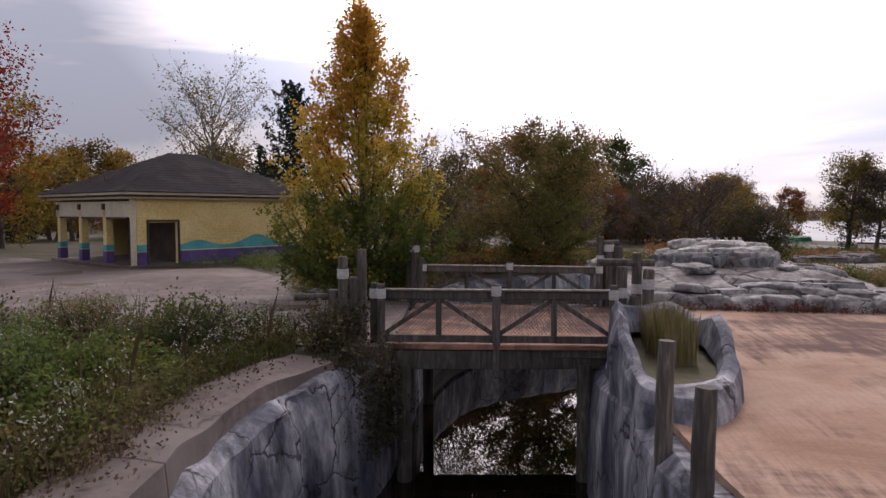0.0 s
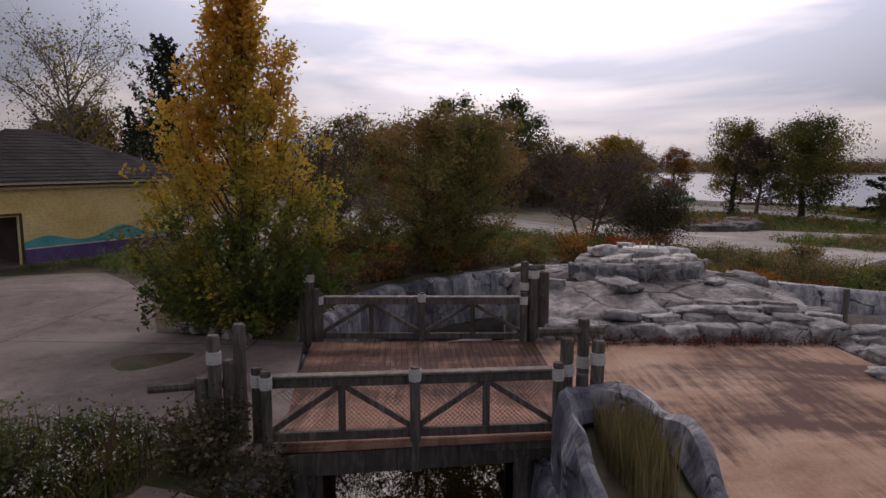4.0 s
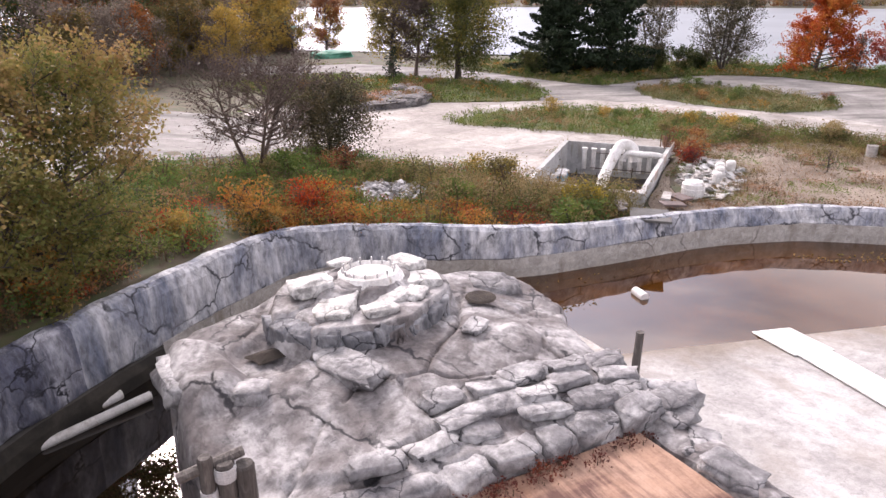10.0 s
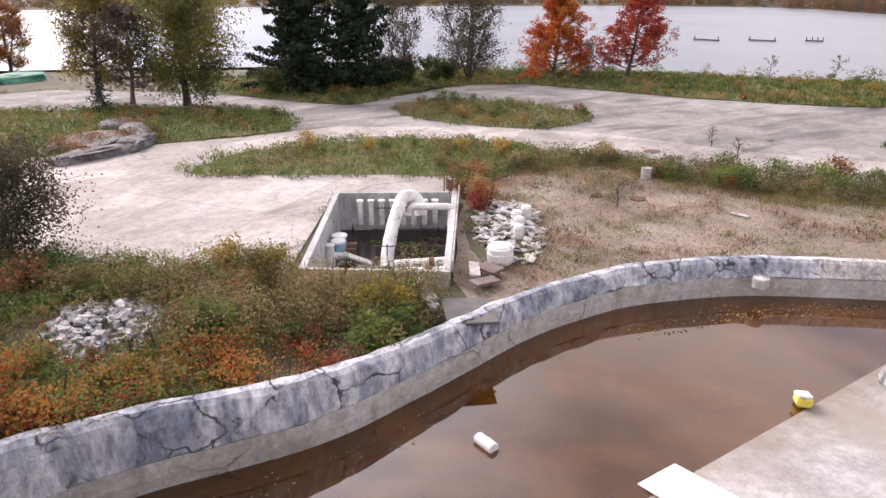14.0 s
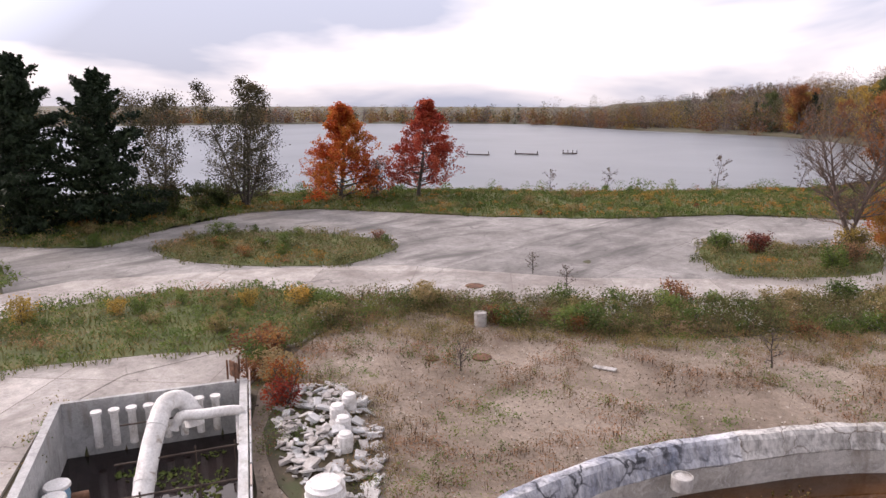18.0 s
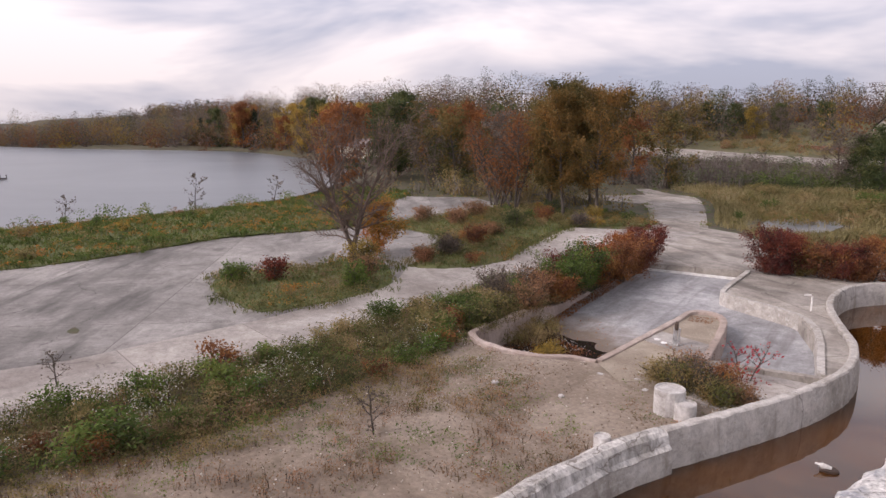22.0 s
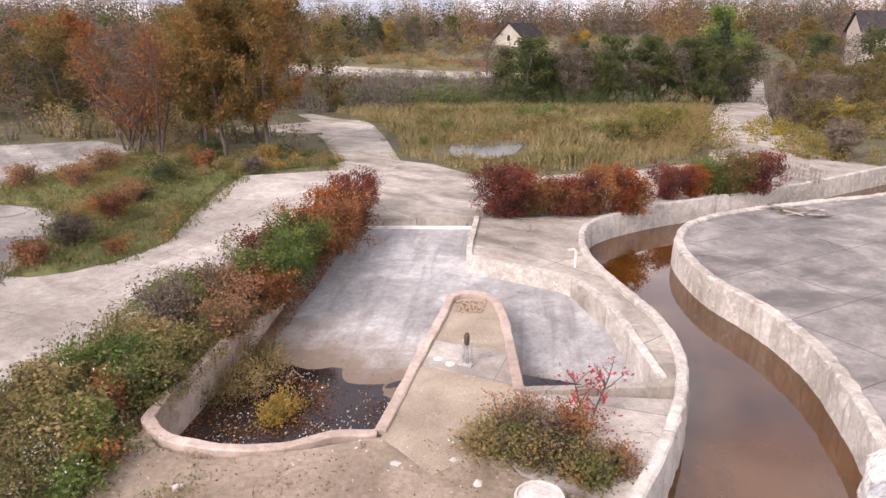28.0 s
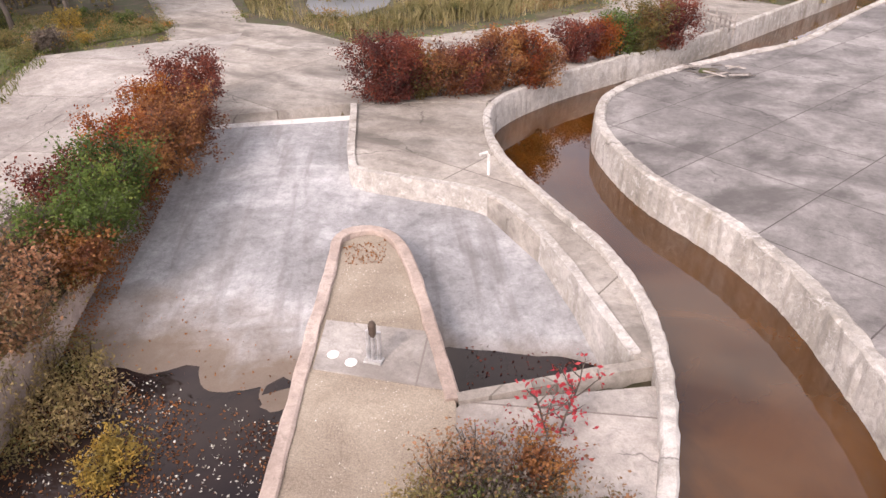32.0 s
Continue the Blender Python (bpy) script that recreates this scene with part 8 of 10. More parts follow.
shrubbery(fringe(STRIP, 46, g, 0.0), ["green", "fresh", "straw", "green", "straw", "rust"], 0.5, 1.1, "verge bushes", 1)
for i, (poly, n_s) in enumerate(((LAWN1, 14), (LAWN2, 14), (LAWN3, 12), (LAWN5, 16), (SHORE, 70))):
    shrubbery(fringe(poly, n_s, g, 0.0), ["green", "fresh", "straw", "rust", "ochre", "straw"] + (["green", "fresh"] if i != 3 else ["green", "straw"]), 0.4, 0.95, "bushes in the beds", 10 + i, 0.1)
shrubbery([(38.2, 34.2), (39.4, 34.6), (40.4, 35.2), (37.9, 33.2), (41.4, 34.8), (39.0, 33.5)], ["straw", "rust", "green", "straw"], 0.6, 1.0, "bushes by the pit corner", 22)
shrubbery(scatter(BANK, 26, g, off_rubble), ["green", "fresh", "straw", "rust", "ochre"], 0.6, 1.3, "bushes on the bank", 20)
shrubbery([(54.4, 1.8), (53.2, 3.6), (52.0, 5.4), (51.0, 7.0), (54.2, 4.6), (52.6, 7.2), (55.6, -0.4), (56.6, -2.2), (57.2, -5.8), (57.6, -9.0)], ["straw", "green", "straw"], 0.6, 1.2, "bushes beside the pond", 21)


shrubbery(scatter([(64, -36), (56, -31), (48, -38), (45, -46), (47, -60), (60, -70), (76, -62), (78, -54)], 40, g, lambda x, y: ss(4.0, 6.0, np.hypot(x - 60.3, y + 39.8))), ["straw", "green", "straw"], 0.8, 1.8, "bushes in the marsh", 30)
for i, (x, y, h, w) in enumerate(((46.8, -47.5, 2.6, 1.6), (47.6, -50.5, 3.0, 1.8), (49.5, -46.0, 2.2, 1.5), (46.2, -54.0, 2.8, 1.7))):
    bush("willow_bush", (x, y, -1.5), "grey-green willow bush at the marsh edge", 190 + i, h, w, "lf_willow", 3600, 0.16, "willow bushes in the marsh")
for i, (x, y, h, w, mt, lab) in enumerate(((33.3, -67.8, 2.6, 2.6, "lf_yellowing", "yellow bush beside the far path"), (29.6, -66.5, 2.8, 2.4, "lf_yellowing", "yellow bush beside the far path"), (31.6, -50.4, 2.0, 2.0, "lf_dusk", "grey-green bush beside the far path"), (35.4, -76, 1.6, 2.0, "lf_drab", "dark low bush beside the far path"))):
    bush("shrub", (x, y, -1.6), lab, 230 + i, h, w, mt, 4200, 0.17, "bushes beside the far path")
# canal bank in the foreground
NEAR = [(-3.9, -8), (-3.9, 8.6), (-3.4, 10.3), (-2.4, 12.4), (-5.5, 13.7), (-12, 15.2), (-28, 16.5), (-28, -8)]
ngr = scatter(NEAR, 12000, g)
stuff("grass_canal_bank", blades("grass_canal_bank", np.column_stack([ngr, 0 * ngr[:, 0] - 0.03]), 0.3, 0.014, "grass", 0.5, g), "coarse grass on the canal bank", "grass")
def zero(x, y):
    return 0 * x
NEARV = [(-3.85, 4.0), (-3.85, 9), (-3.3, 11), (-2.7, 12.4), (-5.5, 13.5), (-11, 14.8), (-17, 15), (-13, 9), (-7, 3.0)]
nv = scatter(NEARV, 14000, g)
stuff("grass_near", blades("grass_near", np.column_stack([nv, 0 * nv[:, 0] - 0.03]), 0.42, 0.012, "grass", 0.5, g), "long tangled grass beside the canal", "grass")
weeds("weeds_canal_bank", scatter(NEARV, 330, g, lambda x, y: 0.05 + 0.95 * clumpy(x, y, 0.5, 71.0, 0.4, 0.55)), 0.8, "lf_weeds_green", "tall green weeds on the canal bank", 110, 0.075, zfun=zero, rng=g)
weeds("weeds_canal_brown", scatter(NEARV, 140, g, lambda x, y: clumpy(x, y, 0.4, 12, 0.4, 0.6)), 0.6, "lf_weeds", "brown fading weeds on the canal bank", 60, 0.08, zfun=zero, rng=g)
weeds("flowers_canal_bank", scatter(NEARV, 520, g, lambda x, y: clumpy(x, y, 0.5, 7, 0.38, 0.55)), 0.85, "flower", "white seed heads among the weeds", 26, 0.045, zfun=lambda x, y: 0 * x + 0.2, rng=g, up=0.8, wide=0.16)
weeds("weeds_yellow", scatter([(-5.4, 9.4), (-4.6, 9.6), (-4.6, 10.4), (-5.4, 10.2)], 8, g), 0.6, "lf_yellow", "yellow leafed shoots beside the canal wall", 90, 0.07, zfun=zero, rng=g, wide=0.2)
weeds("weeds_bridge_end", scatter([(-2.9, 11.9), (-2.0, 12.3), (-1.8, 13.4), (-4.4, 13.3), (-4.2, 12.4)], 44, g), 0.55, "lf_weeds", "dark bushy weeds at the bridge end", 90, 0.065, zfun=zero, rng=g, wide=0.26)
weeds("ivy_canal_wall", scatter([(-1.75, 11.5), (-1.25, 11.9), (-0.75, 12.8), (-1.4, 12.8)], 46, g), 2.0, "lf_drab", "creepers hanging down the canal wall", 120, 0.07, zfun=lambda x, y: 0 * x - 2.1, rng=g, wide=0.22, stems=False)
for i, (x, y, h, w, mt, lab) in enumerate(((-4.35, 11.5, 1.0, 0.6, "lf_dark_green", "dark green bushy weed at the ledge"), (-5.2, 11.0, 0.7, 0.6, "lf_verge", "olive bushy weed at the ledge"), (-6.4, 9.6, 0.8, 0.8, "lf_fresh", "bright green bushy weed beside the canal"), (-5.5, 8.3, 0.75, 0.6, "lf_weeds_green", "green bushy weed beside the canal"), (-8.2, 11.4, 0.9, 0.9, "lf_drab", "dark drab bushy weed beside the canal"), (-7.0, 12.9, 0.6, 0.9, "lf_bramble", "rust-brown bushy weed beside the plaza"), (-9.6, 9.8, 0.9, 0.9, "lf_fresh", "bright green bushy weed beside the canal"), (-5.1, 6.7, 0.7, 0.5, "lf_verge", "olive bushy weed at the ledge"))):
    bush("shrub", (x, y, -0.05), lab, 250 + i, h, w, mt, 1700, 0.07, "bushy weeds on the canal bank")
weeds("weeds_tree_foot", scatter([(-4.6, 20.2), (-1.0, 19.2), (-0.9, 21.5), (-0.2, 24), (-2.5, 27), (-5.8, 26)], 150, g), 0.65, "lf_weeds", "low bushy weeds under the golden tree", 60, 0.09, zfun=zero, rng=g, wide=0.34)
weeds("weeds_building", scatter([(-12.4, 31.0), (-9.4, 31.0), (-5.8, 27), (-4.8, 34), (-7, 36)], 120, g), 0.6, "lf_weeds_green", "yellow-green weeds along the building", 50, 0.11, zfun=zero, rng=g, wide=0.34)
bush("shrub", (-2.05, 12.55, -0.1), "dark leafy shrub hanging over the canal wall", 141, 0.95, 0.42, "lf_drab", 1900, 0.075)
bush("shrub", (-3.75, 13.1, -0.1), "fresh green shrub at the bridge end", 142, 0.7, 0.3, "lf_green", 900, 0.075)
bush("shrub", (-1.75, 11.9, -0.75), "drooping dark shrub on the canal wall", 143, 0.9, 0.35, "lf_drab", 1500, 0.07)
weeds("weeds_ledge_near", scatter([(-4.6, 4.5), (-3.6, 4.5), (-3.45, 9.6), (-3.1, 11.2), (-4.2, 11.0)], 230, g), 0.42, "lf_verge", "fading weeds sprawling over the concrete ledge", 46, 0.05, zfun=zero, rng=g, wide=0.24)
ll = scatter([(-3.8, 4.5), (-3.0, 4.5), (-2.9, 9.0), (-2.5, 11.2), (-3.2, 11.2), (-3.7, 9.0)], 420, g)
stuff("leaf_litter_ledge", leaves("leaf_litter_ledge", np.column_stack([ll, 0 * ll[:, 0] + 0.09]), 0.05, "drystalk", 0.7, 0, g), "brown leaf litter and twigs on the concrete ledge", "leaves")
weeds("weeds_ledge", scatter([(-4.1, 6.4), (-3.5, 6.4), (-3.3, 7.4), (-3.9, 7.6)], 14, g), 0.3, "drystalk", "dead brown tangle on the concrete ledge", 40, 0.06, zfun=zero, rng=g, wide=0.2)
weeds("weeds_wall_head", scatter([(-1.6, 20.6), (-0.9, 21.6), (-0.4, 23.6), (0.6, 25.9), (1.8, 27.3), (3.8, 28.7), (6.0, 29.8), (5.4, 31.2), (1.2, 29.4), (-1.6, 26.6), (-3.2, 22.6)], 330, g), 0.6, "lf_bramble", "dark russet undergrowth behind the canal wall", 60, 0.09, zfun=bank_top, rng=g, wide=0.34)
weeds("weeds_wall_head_green", scatter([(-0.8, 22.2), (0.7, 26.0), (3.8, 28.8), (6.6, 30.0), (6.4, 31.6), (1.2, 29.6), (-2.4, 25.0)], 230, g, lambda x, y: clumpy(x, y, 0.4, 37.0, 0.4, 0.55)), 0.7, "lf_drab", "dull green undergrowth behind the canal wall", 70, 0.09, zfun=bank_top, rng=g, wide=0.34)
weeds("weeds_mound_front", scatter([(5.2, 18.05), (8.8, 17.4), (11.4, 16.85), (11.4, 16.6), (8.6, 17.1), (5.2, 17.8)], 70, g), 0.22, "lf_maroon", "reddish seedlings along the foot of the mound", 16, 0.06, zfun=zero, rng=g, wide=0.1)
# marsh
MARSH = [(64.8, -33.4), (61, -31.8), (55.5, -28.6), (47.5, -36), (43, -42), (44, -60), (48, -84), (70, -78), (92, -66), (91, -59.5), (84, -56), (78.3, -51.3), (72.4, -44.1)]
ms = scatter(MARSH, 42000, g, lambda x, y: 1 - 0.97 * ss(5.0, 3.4, np.hypot(x - 60.3, (y + 39.8) * 0.75)))
stuff("marsh_reeds", blades("marsh_reeds", np.column_stack([ms, land(ms[:, 0], ms[:, 1])]), 0.55 + 0.5 * ss(3.5, 9.0, np.hypot(ms[:, 0] - 59.5, (ms[:, 1] + 37.5) * 0.8)), 0.02, "reed", 0.3, g), "straw-coloured reeds in the marsh", "reeds")
weeds("weeds_marsh", scatter(MARSH, 900, g, lambda x, y: clumpy(x, y, 0.12, 3, 0.45, 0.6)), 0.9, "lf_weeds", "olive shrubs among the reeds", 26, 0.2, zfun=land, rng=g, wide=0.5, stems=False)
flat_water("water_marsh", [(64, -41), (63.2, -45), (60, -46), (57.6, -43), (56.6, -38.5), (57.6, -34), (60.5, -34.4), (62.6, -37.5)], float(land(59, -38)) + 0.09, "lake", "small open pool in the marsh")
weeds("weeds_pond", scatter([(53.0, 0.8), (51.2, 3.4), (49.8, 2.8), (49.2, 0.6), (51.6, -0.8)], 130, g), 0.95, "lf_brush", "yellow-brown weeds growing in the stagnant pond", 60, 0.08, zfun=lambda x, y: 0 * x - 2.95, rng=g)
weeds("sedge_pond", scatter([(49.0, 2.6), (48.0, 3.2), (47.8, 2.0), (48.8, 1.6)], 26, g), 0.55, "lf_golden_dull", "ochre sedge tuft in the stagnant pond", 70, 0.09, zfun=lambda x, y: 0 * x - 2.95, rng=g)

# ---- woods ----
def belt(n, pts, width, seed):
    r = np.random.default_rng(seed)
    p = glide(pts, 6.0)
    q = p[r.integers(0, len(p), n)]
    return q + r.normal(size=(n, 2)) * width


LOT = [(142, -104), (96, -122), (90, -133), (150, -119)]


GLADE = [(78, -112), (93, -112), (122, -178), (98, -184)]      # open ground before the gabled house


def plant(name, sp, hmin, hmax, mat, label, seed, **kw):
    keep = (gap_to(LAKE_SHORE, sp[:, 0], sp[:, 1]) > 2.5) & (gap_to(LOT, sp[:, 0], sp[:, 1]) > 3) & (gap_to(UPPER2, sp[:, 0], sp[:, 1]) > 2) & (gap_to(PLAZA, sp[:, 0], sp[:, 1]) > 2)
    sp = sp[keep & (gap_to(GLADE, sp[:, 0], sp[:, 1]) > 0)]
    woods(name, sp, land(sp[:, 0], sp[:, 1]), np.random.default_rng(seed).uniform(hmin, hmax, len(sp)), mat, label, seed=seed, **kw)


# stock trees for the woods that stand near enough to be told apart
STOCK = {
    "green": dict(seed=201, height=9, spread=3.4, base=1.2, trunk_r=0.2, limbs=15, twigs=4, leaf_n=4400, leaf=0.28, lmat="lf_dark_green", rise=0.6, puff=0.4, fine=False),
    "brown": dict(seed=202, height=8, spread=3.2, base=1.0, trunk_r=0.18, limbs=15, twigs=4, leaf_n=4400, leaf=0.25, lmat="lf_olive", rise=0.7, puff=0.36, fine=False),
    "grey": dict(seed=203, height=8, spread=2.8, base=0.8, trunk_r=0.14, limbs=18, twigs=6, leaf_n=2600, leaf=0.2, lmat="lf_dusk", bmat="barkwarm", rise=0.95, stems=2, puff=0.3, fine=False),
    "rust": dict(seed=204, height=8, spread=3.0, base=0.8, trunk_r=0.18, limbs=15, twigs=4, leaf_n=4400, leaf=0.25, lmat="lf_rust_dull", rise=0.7, puff=0.36, fine=False),
    "fresh": dict(seed=207, height=9, spread=3.0, base=1.0, trunk_r=0.2, limbs=15, twigs=4, leaf_n=4400, leaf=0.28, lmat="lf_weeds_green", rise=0.8, puff=0.4, fine=False),
    "gold": dict(seed=205, height=8, spread=3.2, base=0.8, trunk_r=0.18, limbs=15, twigs=4, leaf_n=4400, leaf=0.25, lmat="lf_golden_dull", rise=0.7, puff=0.36, fine=False),
}
LABELS = {"fresh": "fresh green tree still in leaf", "green": "dark green leafy tree in the woods", "brown": "olive-brown tree in the woods", "grey": "half-bare grey tree in the woods", "rust": "russet tree in the woods", "gold": "yellowing tree in the woods", "fir": "dark pointed conifer in the woods"}
stock = {}


def grove(spots, kinds, lo, hi, group, seed):
    r = random.Random(seed)
    for x, y in spots:
        kd = r.choice(kinds)
        z = float(land(x, y))
        if float(gap_to(LAKE_SHORE, x, y)) < 2 or float(gap_to(GLADE, x, y)) < 1.5:
            continue
        h = r.uniform(lo, hi)
        if kd not in stock:
            if kd == "fir":
                stock[kd] = (spruce("conifer", (x, y, z), 9.0, 2.4, 206, LABELS[kd], group, leaf=0.36, per=34), 9.0)
            else:
                stock[kd] = (tree("tree", (x, y, z), LABELS[kd], group, **STOCK[kd]), STOCK[kd]["height"])
            continue
        src, h0 = stock[kd]
        o = copy_thing(src, pose(x, y, z, 0, 0, r.uniform(0, 360)) @ Matrix.Diagonal((h / h0 * r.uniform(0.9, 1.2), h / h0 * r.uniform(0.9, 1.2), h / h0, 1)))
        o["group"] = group


grove(belt(30, [(-62, 60), (-34, 64), (-17, 71)], 4.5, 1), ["gold", "gold", "rust", "brown", "grey", "fir"], 5.5, 9, "woods behind the building", 1)
grove(belt(30, [(2, 76), (10, 80), (20, 86), (28, 96), (38, 104)], 3.6, 2), ["grey", "brown", "grey", "gold", "rust", "grey"], 5.5, 8.5, "woods towards the lake", 2)
grove([(14, 104), (19, 101), (22.5, 106), (26, 102), (29, 107), (17, 108)], ["fir", "green", "green"], 11.5, 15, "tall dark trees behind the park", 19)
grove(belt(6, [(-9, 40), (-3, 43), (3, 44)], 1.6, 3), ["grey", "brown", "grey"], 3.0, 5.0, "thicket behind the pool", 3)
grove(belt(12, [(34, 96), (44, 108), (54, 116)], 3.0, 13), ["grey", "brown", "gold", "rust"], 6, 10, "trees along the inlet", 13)
grove(belt(40, [(104, -34), (120, -42), (140, -50), (104, -52), (118, -60)], 5, 8), ["green", "grey", "rust", "brown", "grey", "brown"], 8, 12.5, "dense woods beyond the grove", 8)
grove(belt(50, [(73, -84), (64, -90), (54, -95), (47, -98)], 3.0, 10), ["green", "grey", "green", "grey", "green"], 6, 9.5, "thicket at the marsh edge", 10)
grove(belt(24, [(34, -66), (31, -80), (27, -100), (20, -70)], 4.0, 11), ["brown", "grey", "brown", "grey"], 3.5, 7.5, "trees beside the far path", 11)
grove([(33, -117), (29, -121), (24, -118), (36, -124), (21, -124)], ["brown", "green", "grey"], 8, 12, "trees before the tall house", 16)
grove([(46.5, -100), (48.5, -103)], ["fir"], 10, 13, "firs at the marsh edge", 17)
grove([(45, -112), (49, -116)], ["fresh"], 13, 15, "fresh green trees behind the marsh", 18)
grove(belt(26, [(330, -40), (280, -62), (230, -68), (180, -66)], 5, 21), ["fir", "gold", "rust", "gold", "green"], 11, 17, "taller trees along the bay", 21)
grove([(128, -22), (132, -25), (134, -23)], ["rust"], 12, 15, "trees on the point", 12)
grove([(136, -34), (130, -33)], ["green"], 13, 15, "green trees on the point", 15)
grove(belt(40, [(165, -140), (140, -150), (118, -155), (96, -150), (80, -140)], 5, 14), ["gold", "grey", "grey", "brown", "rust", "green"], 6, 10, "trees beyond the marsh", 14)
def far_woods(base_name, where, spots, lo, hi, seed, leaf, per, shares=(0.5, 0.25, 0.15, 0.1)):
    """A far wood of bare, golden, russet and evergreen trees mixed together."""
    kinds = (("fargrey", "bare grey-brown", 6), ("fargold", "golden", 3), ("farrust", "russet", 3), ("fargreen", "dark evergreen", 2))
    pick = np.random.default_rng(seed).choice(4, len(spots), p=shares)
    for k, (mt, word, bare) in enumerate(kinds):
        s = spots[pick == k]
        if len(s):
            plant("%s_%s" % (base_name, word.split()[0].split("-")[0]), s, lo, hi * (1.12 if k == 3 else 1.0), mt, word + " trees " + where, seed + k, per=int(per * (0.6 if k == 0 else 1.0)), leaf=leaf, bare=bare, twig="barkwarm", fat=0.48 if k != 3 else 0.26, bottom=0.0)


far_woods("woods_far_shore", "on the far shore", belt(760, [(-80, 480), (100, 440), (260, 362), (372, 268), (446, 172), (466, 70)], 11, 4), 5, 9, 40, 0.7, 150, (0.36, 0.26, 0.26, 0.12))
far_woods("woods_far_ridge", "on the far ridge", belt(520, [(-80, 560), (120, 540), (320, 450), (460, 330), (540, 150), (560, 40)], 34, 5), 6, 10, 50, 1.1, 90, (0.6, 0.2, 0.1, 0.1))
far_woods("woods_point", "along the bay", belt(420, [(450, 60), (380, 0), (300, -64), (240, -72), (190, -72), (150, -54)], 8, 6), 6, 12, 60, 0.62, 260, (0.40, 0.24, 0.26, 0.1))
far_woods("woods_hill", "on the hill", belt(620, [(150, -86), (220, -116), (300, -116), (400, -66), (480, 0)], 22, 7), 9, 16, 70, 0.52, 520, (0.7, 0.12, 0.08, 0.1))
far_woods("woods_south", "beyond the marsh", belt(600, [(180, -112), (160, -165), (120, -200), (60, -220), (0, -200), (-60, -190)], 22, 9), 7, 12, 90, 0.5, 560, (0.56, 0.2, 0.1, 0.14))
far_woods("woods_north", "behind the park", belt(330, [(-90, 92), (-40, 96), (0, 101), (22, 111), (40, 124)], 6, 41), 7, 11, 110, 0.42, 230, (0.54, 0.16, 0.16, 0.14))
far_woods("woods_far_hill", "on the far hill", belt(260, [(480, -60), (560, -90), (660, -110), (780, -100)], 36, 42), 8, 12, 120, 1.2, 90, (0.6, 0.2, 0.1, 0.1))
plant("scrub_slope", belt(420, [(150, -66), (120, -66), (100, -72), (92, -92), (120, -96), (160, -90)], 9, 34), 1.8, 4.5, "fargrey", "bare mauve-brown scrub on the slope", 34, per=150, leaf=0.26, bare=9, fat=0.5, bottom=0.0)
plant("scrub_grove", belt(150, [(98, -30), (96, -38), (90, -36), (84, -36), (104, -28)], 3.0, 35), 1.2, 4.0, "lf_brush", "dull brown scrub behind the grove", 35, per=150, leaf=0.2, bare=9, fat=0.5, bottom=0.0)
plant("scrub_field", belt(300, [(76, -92), (90, -84), (104, -100), (84, -118), (70, -126)], 7, 36), 0.6, 1.8, "lf_weeds_green", "green and olive scrub below the far lot", 36, per=110, leaf=0.26, bole=False, fat=0.7, bottom=0.0)
plant("scrub_lawn", belt(150, [(98, -128), (112, -140), (130, -134), (146, -140), (126, -160)], 6, 51), 0.9, 2.6, "lf_brush", "straw and olive scrub on the far lawn", 51, per=130, leaf=0.28, bole=False, fat=0.7, bottom=0.0)
plant("scrub_lawn_red", belt(34, [(118, -134), (130, -130), (124, -150), (136, -146)], 4, 52), 0.9, 2.6, "lf_bramble", "reddish brambles on the far lawn", 52, per=130, leaf=0.26, bole=False, fat=0.6, bottom=0.0)
plant("shrubs_lot", belt(90, [(136, -100), (120, -108), (104, -115), (94, -120)], 2.0, 53), 1.2, 3.0, "lf_dark_green", "dark green shrubs before the far lot", 53, per=150, leaf=0.25, bole=False, fat=0.6, bottom=0.0)
plant("shrubs_marsh", belt(150, [(92, -64), (84, -72), (74, -78), (62, -83), (52, -86)], 2.8, 31), 1.2, 3.2, "lf_dark_green", "dark green shrubs behind the marsh", 31, per=150, leaf=0.22, bole=False, fat=0.55, bottom=0.0)
plant("shrubs_marsh_edge", belt(60, [(44, -44), (43, -52), (45, -62), (47, -74)], 1.6, 32), 1.5, 3.4, "lf_weeds", "olive shrubs beside the far path", 32, per=240, leaf=0.16, bole=False, fat=0.5, bottom=0.0)
plant("shrubs_far_path", belt(60, [(33, -50), (36, -60), (37, -74)], 2.0, 33), 0.8, 2.0, "lf_yellowing", "yellowing shrubs beside the far path", 33, per=220, leaf=0.15, bole=False, fat=0.6, bottom=0.0)
plant("scrub_west_path", belt(200, [(26, -52), (28, -66), (24, -84), (14, -60), (20, -100)], 4.0, 37), 0.6, 2.2, "lf_brush", "olive scrub west of the far path", 37, per=130, leaf=0.2, bole=False, fat=0.6, bottom=0.0)
plant("shrubs_shore_rusty", belt(90, [(116, -8), (110, 6), (105, 22), (103, 38), (97, 52), (84, 66)], 2.4, 16), 0.5, 1.4, "lf_bramble", "rust-brown shrubs on the lake shore", 16, per=130, leaf=0.16, bole=False, fat=0.6, bottom=0.0)
plant("shrubs_shore", belt(180, [(116, -8), (110, 6), (105, 22), (103, 38), (97, 52), (84, 66), (76, 80)], 1.6, 12), 0.8, 2.2, "lf_weeds_green", "low shrubs on the lake shore", 12, per=120, leaf=0.18, bole=False, fat=0.5)

